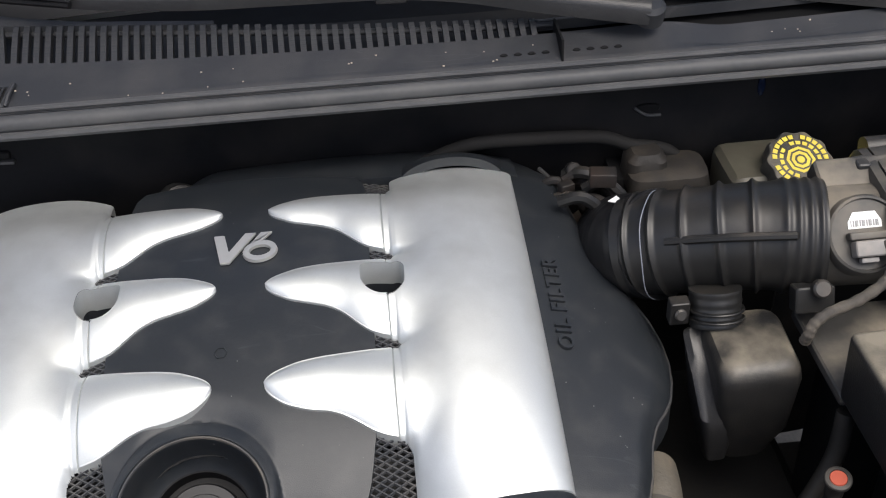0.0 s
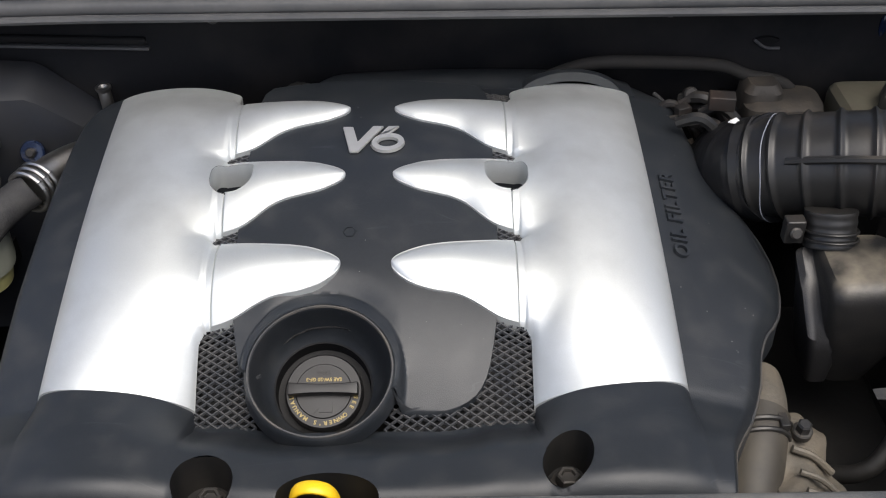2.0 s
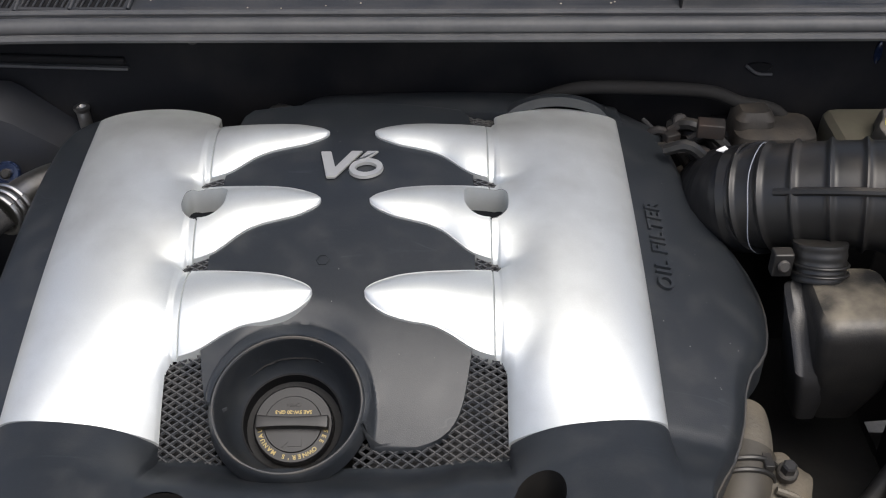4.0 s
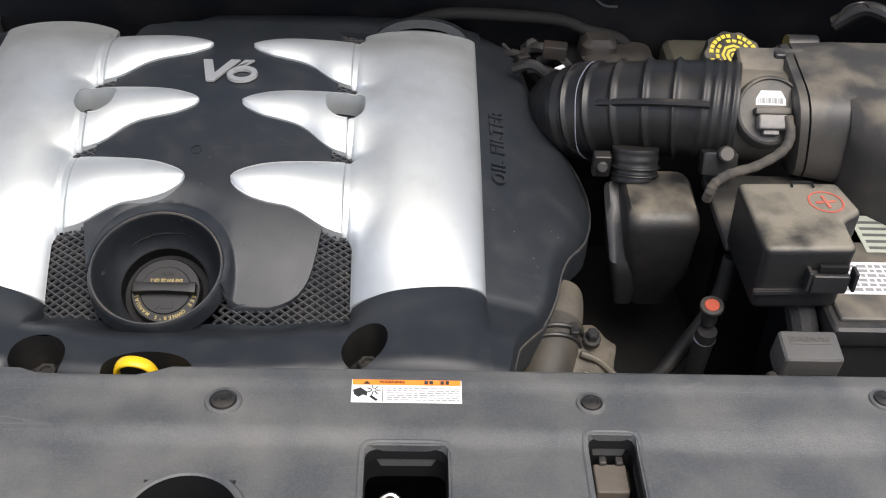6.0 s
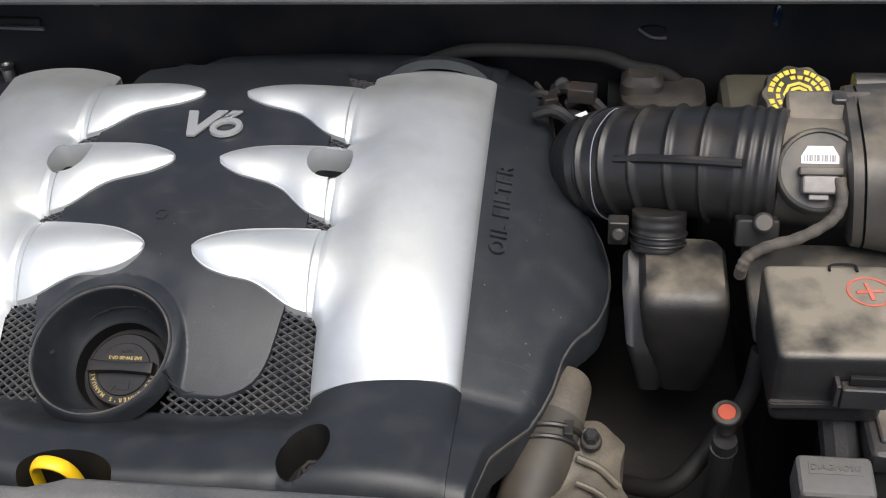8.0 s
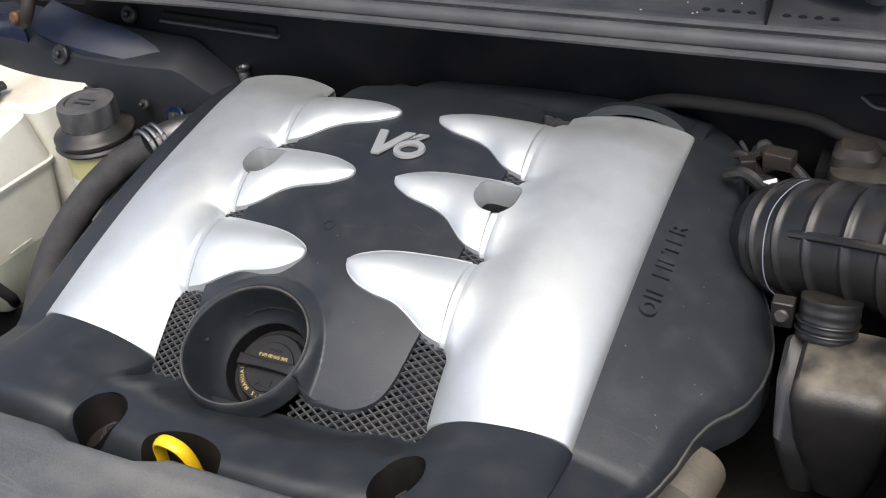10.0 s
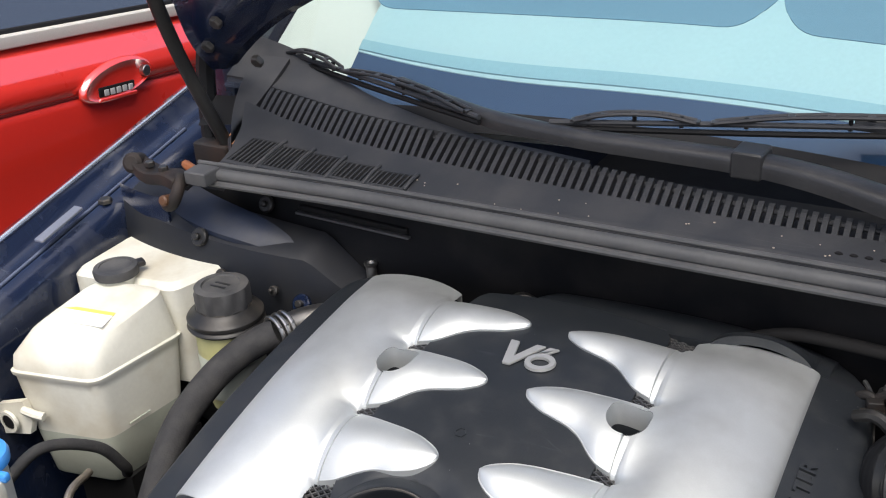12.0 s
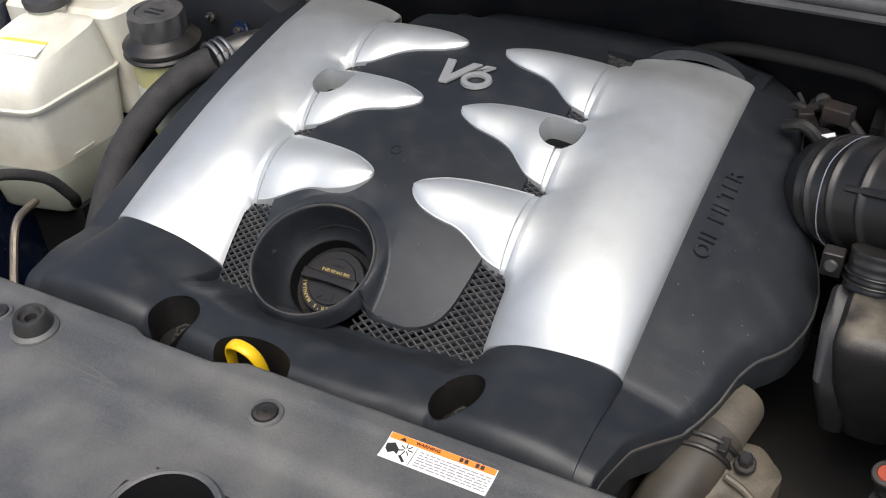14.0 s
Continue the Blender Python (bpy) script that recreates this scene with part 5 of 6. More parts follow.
for k in range(6):
    y1 = ly1 - 0.0066 - 0.0021 * k
    x = 0.1605
    while x < 0.2085:
        w = random.uniform(0.002, 0.006)
        sticker("text_bar", x, min(x + w, 0.21), y1 - 0.0009, y1, 0.001, mat_once("print_grey", (0.25, 0.25, 0.25)), lab)
        x += w + 0.0009
part("hand_mark", moved(slab([(-0.005, 0.002), (0.0, 0.0045), (0.0045, 0.0005), (0.005, -0.0035), (0.002, -0.002), (-0.001, -0.0045), (-0.004, -0.002)], 0, 0.0003), pose(0.1425, -0.3445, front_z(0.14, -0.3445) + 0.001)), INK, lab)
for k in range(7):
    a = 2 * math.pi * k / 7
    part("fan_mark", moved(box(-0.0018, 0.0018, -0.00035, 0.00035, 0, 0.0003), pose(0.1515 + 0.003 * math.cos(a), -0.3425 + 0.003 * math.sin(a), front_z(0.15, -0.3425) + 0.001, 0, 0, math.degrees(a))), INK, lab)
part("arm_mark", moved(box(-0.004, 0.002, -0.0009, 0.0009, 0, 0.0003), pose(0.1525, -0.3505, front_z(0.15, -0.3505) + 0.001, 0, 0, -40)), INK, lab)

# ---- intake ----
intake = thing("intake_hose", "ribbed black rubber intake hose, dusty, taped at one end", "hose")


def ribs(s):
    r = 1.0
    for c in (0.10, 0.235, 0.37, 0.52, 0.665):
        r += 0.075 * math.exp(-((s - c) / 0.014) ** 2)
    for c in (0.80, 0.855, 0.91, 0.965):
        r += 0.04 * math.exp(-((s - c) / 0.016) ** 2)
    return r * (1 - 0.05 * (1 - s)) * (1 + 0.03 * step(0.72, 0.8, s))


HOSE = mat("dark_intake_rubber", (0.013, 0.0128, 0.0125), 0.42, spread=0.2, dust=0.4, dust_color=(0.075, 0.062, 0.048), dust_size=24, bump=0.1, settle=0.8, dust_low=0.46)
AX = [(0.329, 0.051, 0.868), (0.371, 0.028, 0.886), (0.423, 0.010, 0.8985), (0.474, -0.003, 0.902)]
part("bellows", hose(AX, 0.0455, 170, 44, ribs), HOSE, intake)
part("moulding_ridge", hose([(0.345, 0.0015, 0.907), (0.37, -0.0125, 0.917), (0.405, -0.0265, 0.9255), (0.438, -0.0355, 0.9295)], 0.0036, 30, 8), HOSE, intake)
TAPE = mat("black_tape", (0.011, 0.011, 0.012), 0.36, spread=0.2)
part("tape_wrap", hose([(0.338, 0.140, 0.797), (0.335, 0.108, 0.829), (0.334, 0.080, 0.850), (0.338, 0.058, 0.863), (0.352, 0.0375, 0.8775)], 0.0478, 60, 40, lambda s: 0.86 + 0.14 * s + 0.006 * math.sin(s * 47) + 0.004 * math.sin(s * 91)), TAPE, intake, "glossy black tape wrap")
LOOSE = mat_once("frayed_edge", (0.2, 0.215, 0.25))


def around(c, r, a0, a1, wob):
    c = Vector(c)
    n = Vector((0.85, -0.47, 0.24)).normalized()
    s = n.orthogonal().normalized()
    t = n.cross(s)
    return [c + n * wob * math.sin(k * 2.7) + r * (math.cos(a0 + (a1 - a0) * k / 9) * s + math.sin(a0 + (a1 - a0) * k / 9) * t) for k in range(10)]


part("tape_edge", hose(around((0.3505, 0.0385, 0.877), 0.0480, 0, 2 * math.pi, 0.0012), 0.0005, 50, 6), LOOSE, intake)
part("tape_edge", hose([(0.298, 0.066, 0.880), (0.304, 0.050, 0.886), (0.309, 0.038, 0.884), (0.309, 0.032, 0.874)], 0.0006, 12, 6), LOOSE, intake)
part("tape_flap", slab([(0.312, 0.066), (0.321, 0.073), (0.325, 0.060)], 0.9065, 0.9075), WHITE, intake, "torn white paper flap")
part("throttle_elbow", hose([(0.326, 0.185, 0.78), (0.334, 0.16, 0.79), (0.337, 0.135, 0.802), (0.336, 0.115, 0.822)], 0.037, 24, 32, lambda s: 0.92 + 0.02 * math.sin(s * 40)), mat("brown_dust_rubber", (0.025, 0.021, 0.018), 0.6, spread=0.3, dust=0.5, dust_color=(0.09, 0.06, 0.04), dust_size=40), intake)

sensor = thing("air_flow_sensor", "dusty grey air flow sensor with white code sticker and wired plug", "sensor")
DUSTY = mat("dusty_grey_plastic", (0.045, 0.043, 0.04), 0.5, spread=0.15, dust=0.85, dust_color=(0.22, 0.19, 0.145), dust_size=22, settle=0.75)
part("sensor_pipe", hose([(0.468, 0.002, 0.899), (0.50, 0.0, 0.899), (0.545, -0.002, 0.899)], 0.042, 8, 40), DUSTY, sensor)
part("pipe_top", moved(box(-0.03, 0.035, -0.02, 0.03, -0.01, 0.012, 0.005), pose(0.505, 0.018, 0.926, 25)), DUSTY, sensor)
sm = pose(0.494, -0.032, 0.922, 50)
part("sensor_face", moved(lathe([(0.032, -0.025), (0.032, 0.002), (0.0305, 0.005), (0.0285, 0.006), (0.0278, 0.0035), (0, 0.0035)], 48), sm), DUSTY, sensor)
part("code_sticker", moved(slab([(-0.0135, 0.005), (0.0135, 0.005), (0.0135, 0.0105), (0.009, 0.018), (-0.009, 0.018), (-0.0135, 0.0105)], 0.0036, 0.0040), sm), WHITE, sensor)
for k in range(13):
    part("code_bar", moved(box(-0.0115 + 0.0018 * k, -0.0107 + 0.0018 * k + 0.0004 * (k % 3), 0.0065, 0.0115, 0.0040, 0.0042), sm), mat_once("print_grey", (0.25, 0.25, 0.25)), sensor)
part("plug_shelf", moved(box(-0.016, 0.016, -0.0045, 0.002, 0.003, 0.012, 0.002), sm), DUSTY, sensor)
PLUG = mat("grey_plug", (0.2, 0.19, 0.18), 0.5, spread=0.2, dust=0.4, dust_color=(0.3, 0.25, 0.2), dust_size=50)
part("plug_body", moved(box(-0.014, 0.012, -0.018, -0.005, 0.004, 0.016, 0.0025), sm), PLUG, sensor)
part("plug_clip", moved(box(-0.009, 0.005, -0.0225, -0.0185, 0.006, 0.012, 0.001), sm), PLUG, sensor)
LOOM = mat("cloth_tape", (0.055, 0.05, 0.044), 0.8, spread=0.35, grain_size=350, dust=0.6, dust_color=(0.2, 0.17, 0.13), dust_size=45, bump=0.4, bump_size=400)
part("cable", hose([(0.506, -0.047, 0.926), (0.507, -0.060, 0.914), (0.500, -0.068, 0.903), (0.480, -0.073, 0.891), (0.456, -0.077, 0.884), (0.444, -0.080, 0.877), (0.440, -0.082, 0.868), (0.440, -0.078, 0.858)], 0.0045, 70, 12,
                      lambda s: 1 + 0.06 * math.sin(s * 90)), LOOM, sensor, "taped wiring loom")

air = thing("air_filter_box", "black air filter housing with clipped cover, dusty", "air filter box")
def ring_at(x, y0, y1, z0, z1):
    return [(x, y0, z0), (x, y1, z0), (x, y1, z1), (x - 0.012, y0, z1)]


loft([(ring_at(0.521, -0.056, 0.07, 0.864, 0.940), 0.03), (ring_at(0.523, -0.061, 0.074, 0.860, 0.946), 0.034), (ring_at(0.530, -0.062, 0.075, 0.859, 0.947), 0.034)], DUSTY, "lid_flange", air)
loft([(ring_at(0.529, -0.059, 0.072, 0.862, 0.944), 0.033), (ring_at(0.533, -0.059, 0.072, 0.862, 0.944), 0.033)], PIT, "lid_gap", air)
loft([(ring_at(0.532, -0.062, 0.075, 0.859, 0.947), 0.034), (ring_at(0.575, -0.066, 0.078, 0.852, 0.949), 0.036)], DUSTY, "lid_neck", air)
loft([(ring_at(0.566, -0.069, 0.08, 0.80, 0.947), 0.036), (ring_at(0.585, -0.098, 0.082, 0.74, 0.948), 0.04), (ring_at(0.605, -0.118, 0.082, 0.70, 0.948), 0.04), (ring_at(0.83, -0.125, 0.082, 0.70, 0.950), 0.04)], DUSTY, "housing", air)
part("housing_rib", box(0.612, 0.616, -0.128, -0.118, 0.80, 0.9, 0.001), BOX, air)
part("spring_clip", hose([(0.575, 0.075, 0.955), (0.58, 0.07, 0.975), (0.592, 0.065, 0.984), (0.605, 0.075, 0.975)], 0.0013, 20, 8), SCREW, air)
part("latch_hook", moved(box(-0.006, 0.006, -0.008, 0.008, -0.01, 0.01, 0.003), pose(0.515, 0.035, 0.938)), BLACK, air)
part("hose_barb", moved(disc(0.011, 0.03, 16), pose(0.533, 0.07, 0.935, 0, 90)), RUBBER, air)
part("vacuum_line", hose([(0.60, 0.13, 0.93), (0.625, 0.12, 0.952), (0.66, 0.10, 0.945), (0.70, 0.10, 0.94)], 0.008, 24, 10), RUBBER, air)

reson = thing("resonator_box", "dusty black moulded resonator box with clamped neck", "resonator")


def corners(x0, x1, y0, y1, z, zb=None):
    zb = z if zb is None else zb
    return [(x0, y0, z), (x1, y0, z), (x1, y1, zb), (x0, y1, zb)]


loft([(corners(0.386, 0.424, -0.082, -0.05, 0.735), 0.012), (corners(0.374, 0.4325, -0.100, -0.039, 0.782), 0.013), (corners(0.3665, 0.4335, -0.107, -0.034, 0.838, 0.845), 0.013),
      (corners(0.3675, 0.4325, -0.105, -0.034, 0.847, 0.853), 0.014), (corners(0.371, 0.429, -0.100, -0.036, 0.8535, 0.858), 0.014), (corners(0.378, 0.422, -0.092, -0.042, 0.856, 0.860), 0.012)], BOX, "box_body", reson)
loft([(corners(0.370, 0.388, -0.088, -0.05, 0.74), 0.006), (corners(0.3605, 0.388, -0.099, -0.045, 0.785), 0.008), (corners(0.3575, 0.388, -0.098, -0.040, 0.797, 0.82), 0.008),
      (corners(0.354, 0.384, -0.075, -0.036, 0.826, 0.846), 0.008), (corners(0.358, 0.380, -0.066, -0.040, 0.836, 0.850), 0.006)], BLACK, "box_shoulder", reson)
part("neck", hose([(0.381, -0.040, 0.85), (0.381, -0.034, 0.862), (0.381, -0.027, 0.878)], 0.0212, 30, 36, lambda s: 1 + 0.012 * math.sin(s * 28)), HOSE, reson)
for dz in (0.0, 0.006):
    part("hose_clamp", hose(around_flat((0.381, -0.0385 + dz * 0.5, 0.8575 + dz), 0.0217, -0.42), 0.0011, 60, 8), HOSE, reson)
part("clamp_box", moved(box(-0.008, 0.008, -0.006, 0.006, -0.011, 0.011, 0.002), pose(0.3495, -0.036, 0.865)), HOSE, reson)
part("clamp_screw", moved(disc(0.0052, 0.006, 20), pose(0.3495, -0.0405, 0.865, 70)), SCREW, reson, "dusty cross-head screw")
bridge = thing("air_box_bracket", "dusty bracket with clamp screw under the sensor pipe", "bracket")
part("bracket_plate", moved(box(-0.016, 0.016, -0.008, 0.008, -0.012, 0.010, 0.003), pose(0.452, -0.051, 0.88, -20)), RUBBER, bridge)
part("bracket_screw", moved(disc(0.0075, 0.008, 20), pose(0.455, -0.055, 0.8905, 55)), SCREW, bridge, "dusty cross-head screw")
part("bracket_tray", box(0.445, 0.575, -0.14, -0.035, 0.845, 0.856, 0.004), DUSTY, bridge)
part("bracket_leg", box(0.47, 0.56, -0.11, -0.05, 0.38, 0.85), PIT, bridge)

# ---- battery corner ----
tc = thing("terminal_cover", "dusty black battery terminal cover with red plus mark", "cover")
shell = slab([(0.4435, -0.131), (0.528, -0.128), (0.537, -0.170), (0.5185, -0.182), (0.5175, -0.219), (0.445, -0.2215)], 0.850, 0.9135)
for v in shell.verts:
    if v.co.z < 0.88:
        v.co.x, v.co.y = 0.482 + (v.co.x - 0.482) * 0.95, -0.172 + (v.co.y + 0.172) * 0.95
bmesh.ops.bevel(shell, geom=list(shell.edges), offset=0.0065, segments=4, profile=0.55, affect="EDGES")
part("cover_body", shell, PALE, tc, "", 50)
part("cover_lip", slab([(0.444, -0.2185), (0.5185, -0.2165), (0.5185, -0.2195), (0.444, -0.2235)], 0.868, 0.873, 0.001), BLACK, tc)
part("latch_tab", box(0.485, 0.514, -0.2285, -0.2195, 0.876, 0.893, 0.002), BLACK, tc)
for x in (0.4825, 0.5185):
    part("latch_ear", box(x - 0.0015, x + 0.0015, -0.229, -0.218, 0.878, 0.896, 0.001), BLACK, tc)
part("latch_notch", box(0.489, 0.512, -0.2255, -0.222, 0.894, 0.9005, 0.001), PIT, tc)
part("wire_loop", hose([(0.487, -0.139, 0.9145), (0.489, -0.134, 0.9155), (0.503, -0.1335, 0.9155), (0.505, -0.139, 0.9145)], 0.001, 16, 6), PIT, tc)
REDINK = mat("red_mark", (0.5, 0.10, 0.07), 0.6, spread=0.25, dust=0.4, dust_color=(0.3, 0.2, 0.14), dust_size=60)
pm = pose(0.5095, -0.1585, 0.9137)
part("plus_ring", moved(lathe([(0.0145, 0), (0.0145, 0.0005), (0.0130, 0.0005), (0.0130, 0)], 40), pm), REDINK, tc)
part("plus_bar", moved(box(-0.0085, 0.0085, -0.0013, 0.0013, 0, 0.0005), pm @ pose(0, 0, 0, 0, 0, 8)), REDINK, tc)
part("plus_bar", moved(box(-0.0013, 0.0013, -0.0085, 0.0085, 0, 0.0006), pm @ pose(0, 0, 0, 0, 0, 8)), REDINK, tc)

FUZZ_BLACK = mat("corded_cover", (0.014, 0.014, 0.015), 0.75, spread=0.3, grain_size=300, bump=0.6, bump_size=420)
bat = thing("battery", "black car battery with white printed label", "battery")
part("case", box(0.512, 0.70, -0.238, -0.095, 0.62, 0.842, 0.008), BLACK, bat)
part("lid", box(0.507, 0.705, -0.243, -0.09, 0.832, 0.852, 0.006), BLACK, bat)
part("lid_top", box(0.514, 0.69, -0.234, -0.10, 0.85, 0.856, 0.003), DUSTY, bat)
part("battery_label", box(0.519, 0.61, -0.2050, -0.164, 0.8562, 0.8568), WHITE, bat)
part("second_label", box(0.562, 0.64, -0.150, -0.098, 0.8562, 0.8568), mat_once("label_green", (0.36, 0.38, 0.32)), bat)
for k in range(5):
    part("print_bar", box(0.566, 0.600 + 0.006 * (k % 3), -0.146 + 0.009 * k, -0.1425 + 0.009 * k, 0.8569, 0.8572), mat_once("print_dark", (0.09, 0.09, 0.085)), bat)
    part("print_bar", box(0.615, 0.632 + 0.003 * (k % 2), -0.146 + 0.009 * k, -0.1425 + 0.009 * k, 0.8569, 0.8572), mat_once("print_dark", (0.09, 0.09, 0.085)), bat)
random.seed(8)
for k in range(6):
    x = 0.522
    while x < 0.602:
        w = random.uniform(0.003, 0.010)
        part("print_bar", box(x, min(x + w, 0.607), -0.1715 - 0.006 * k, -0.168 - 0.006 * k, 0.8569, 0.8572), mat_once("print_grey", (0.25, 0.25, 0.25)), bat)
        x += w + 0.002
part("strap", hose([(0.492, -0.165, 0.85), (0.494, -0.19, 0.842), (0.496, -0.22, 0.825), (0.499, -0.245, 0.79)], 0.0125, 16, 10), FUZZ_BLACK, bat)
part("tray", box(0.50, 0.72, -0.25, -0.085, 0.38, 0.622), PIT, bat)

SOCKET = mat("grey_socket_plastic", (0.085, 0.083, 0.08), 0.5, spread=0.15, dust=0.5, dust_color=(0.1, 0.092, 0.08), dust_size=40, bump=0.2, bump_size=600)
dg = thing("diagnosis_socket", "black diagnosis socket cap with raised lettering", "socket")
part("socket_cap", moved(box(-0.0255, 0.0255, -0.0165, 0.0165, -0.017, 0.017, 0.005), pose(0.482, -0.262, 0.840, 8) @ Matrix.Scale(0.9, 4)), SOCKET, dg)
part("name_frame", moved(box(-0.018, 0.018, -0.0048, 0.0048, 0.0165, 0.0176, 0.0004), pose(0.482, -0.262, 0.840, 8) @ Matrix.Scale(0.9, 4) @ pose(0, 0.005, 0)), SOCKET, dg)
letters("DIAGNOSIS", 0.0066, 0.0003, DUSTY, "socket_lettering", dg, pose(0.482, -0.262, 0.840, 8) @ Matrix.Scale(0.9, 4) @ pose(0, 0.005, 0.0178))
part("socket_body", box(0.4645, 0.4995, -0.279, -0.253, 0.76, 0.835, 0.003), PIT, dg)
part("socket_lug", moved(disc(0.0045, 0.008, 14), pose(0.453, -0.275, 0.832, 80)), RUBBER, dg)

red = thing("gearbox_dipstick", "black dipstick plug with orange red top", "dipstick")
rm = pose(0.4235, -0.198, 0.8345, 14, -6) @ Matrix.Scale(0.52, 4)
part("plug_head", moved(lathe([(0.0, -0.012), (0.0095, -0.012), (0.0185, -0.004), (0.019, 0.002), (0.0175, 0.004), (0.0125, 0.0045), (0.0115, 0.003), (0, 0.003)], 36), rm), RUBBER, red)
part("red_disc", moved(disc(0.0118, 0.0042, 28, 0.001), rm @ pose(0, 0, 0.001)), mat("orange_red_plastic", (0.36, 0.06, 0.028), 0.6, spread=0.1), red, "orange red disc")
part("plug_grip", moved(lathe([(0.0095, -0.012), (0.0125, -0.022), (0.013, -0.04), (0.010, -0.045)], 28), rm), RUBBER, red)
part("plug_tube", hose([(0.4255, -0.196, 0.806), (0.426, -0.18, 0.70), (0.43, -0.15, 0.55), (0.43, -0.14, 0.40)], 0.0085, 20, 14), BLACK, red)
part("tube_ring", moved(lathe([(0.0088, -0.0015), (0.0098, 0), (0.0088, 0.0015)], 28), pose(0.4257, -0.1935, 0.795, 8)), CHROME, red)

# thermostat housing with hose
th = thing("coolant_outlet", "grey cast alloy coolant outlet with clamped rubber hose", "coolant outlet")
ALLOY = mat("cast_alloy", (0.115, 0.104, 0.085), 0.6, 0.3, spread=0.2, grain_size=300, bump=0.5, bump_size=350, dust=0.5, dust_color=(0.22, 0.18, 0.13), dust_size=35)
part("neck", hose([(0.300, -0.135, 0.802), (0.299, -0.160, 0.806), (0.294, -0.178, 0.803)], 0.0205, 16, 28, lambda s: 1 + 0.05 * math.cos(s * 6)), ALLOY, th)
part("casting", patch(lambda u, v: Vector((0.293 + 0.050 * u + 0.012 * v * u + 0.003 * math.sin(v * 14) * u, -0.165 - 0.11 * v, 0.806 - 0.010 * v - 0.022 * u * u + 0.004 * math.sin(9 * v) + 0.003 * math.sin(u * 11 + v * 17))), span(0, 1, 16), span(0, 1, 20), (0, 0, -0.08)), ALLOY, th)
part("hose", hose([(0.296, -0.172, 0.804), (0.287, -0.20, 0.797), (0.277, -0.232, 0.782), (0.268, -0.27, 0.757), (0.262, -0.30, 0.72)], 0.0225, 36, 28), mat("brown_dusty_rubber", (0.035, 0.031, 0.025), 0.6, spread=0.2, dust=0.6, dust_color=(0.085, 0.073, 0.055), dust_size=30), th, "dusty rubber hose")
for s in (0, 1):
    c = Vector((0.2915 - 0.003 * s, -0.186 - 0.009 * s, 0.8005 - 0.003 * s))
    part("spring_clamp", hose([c + 0.0245 * Vector((math.cos(t), -0.3 * math.sin(t) * 0.9, math.sin(t) * 0.95)) for t in span(0, 2 * math.pi, 12)], 0.0022, 50, 8), RUBBER, th)
part("clamp_tab", box(0.302, 0.309, -0.2, -0.186, 0.815, 0.822, 0.001), RUBBER, th)
part("flange_bolt", moved(disc(0.008, 0.006, 24, 0.001), pose(0.322, -0.192, 0.804, 10)), SCREW, th)
part("bolt_head", moved(disc(0.0058, 0.008, 6), pose(0.322, -0.193, 0.810, 10)), BLACK, th)
for y, w in ((-0.205, 0.0030), (-0.228, 0.0024), (-0.246, 0.0030)):
    part("casting_rib", hose([(0.312, y, 0.802), (0.328, y - 0.004, 0.797), (0.343, y - 0.010, 0.785)], w, 12, 8), ALLOY, th)
part("outlet_base", box(0.26, 0.345, -0.3, -0.14, 0.38, 0.74), PIT, th)

for o in th.children:
    if o.name.split(".")[0] != "outlet_base":
        o.data.transform(Matrix.Translation((0.011, 0.012, -0.028)))

# ---- behind the intake ----
br = thing("brake_fluid_reservoir", "milky brake fluid reservoir with black cap, yellow top", "reservoir")
# Tank colour is far below milky white: the hood's shade painted in
part("tank", box(0.441, 0.53, 0.115, 0.19, 0.81, 0.882, 0.014), mat("shaded_milky", (0.085, 0.08, 0.06), 0.5, spread=0.1, dust=0.7, dust_color=(0.055, 0.048, 0.036), dust_size=20), br)
bc = pose(0.502, 0.1235, 0.889, 28, 4)
capbm = lathe([(0.024, -0.012), (0.030, -0.010), (0.0315, 0.004), (0.030, 0.0085), (0.0285, 0.0095), (0, 0.0095)], 60)
for v in capbm.verts:
    a = math.atan2(v.co.y, v.co.x)
    k = 1 + 0.045 * math.cos(a * 10) if math.hypot(v.co.x, v.co.y) > 0.022 else 1
    v.co.x, v.co.y = v.co.x * k, v.co.y * k
part("cap", moved(capbm, bc), DUSTY, br, "dusty black scalloped cap")
CAPY = mat("cap_yellow", (0.72, 0.58, 0.06), 0.5, spread=0.08, dust=0.2, dust_color=(0.3, 0.24, 0.1), dust_size=60)
for r0, r1, n_, gap in ((0.0265, 0.0222, 26, 0.25), (0.0198, 0.0163, 18, 0.3)):
    for k in range(n_):
        if k % 7 == 6:
            continue
        a0, a1 = 2 * math.pi * k / n_, 2 * math.pi * (k + 1 - gap) / n_
        part("ink_bar", moved(slab([(r1 * math.cos(a0), r1 * math.sin(a0)), (r0 * math.cos(a0), r0 * math.sin(a0)), (r0 * math.cos(a1), r0 * math.sin(a1)), (r1 * math.cos(a1), r1 * math.sin(a1))], 0.0093, 0.0099), bc), CAPY, br)
part("ink_octagon", moved(lathe([(0.0138, 0.0093), (0.0138, 0.0099), (0.011, 0.0099), (0.011, 0.0093)], 8), bc), CAPY, br)
part("ink_octagon", moved(lathe([(0.009, 0.0093), (0.009, 0.0099), (0.006, 0.0099), (0.006, 0.0093)], 8), bc), CAPY, br)
part("ink_disc", moved(disc(0.0036, 0.0005, 16, 0.0001), bc @ pose(0, 0, 0.0095)), CAPY, br)
part("ink_ground", moved(disc(0.0276, 0.0003, 40, 0.0001), bc @ pose(0, 0, 0.0092)), mat_once("cap_dark", (0.12, 0.105, 0.05)), br)
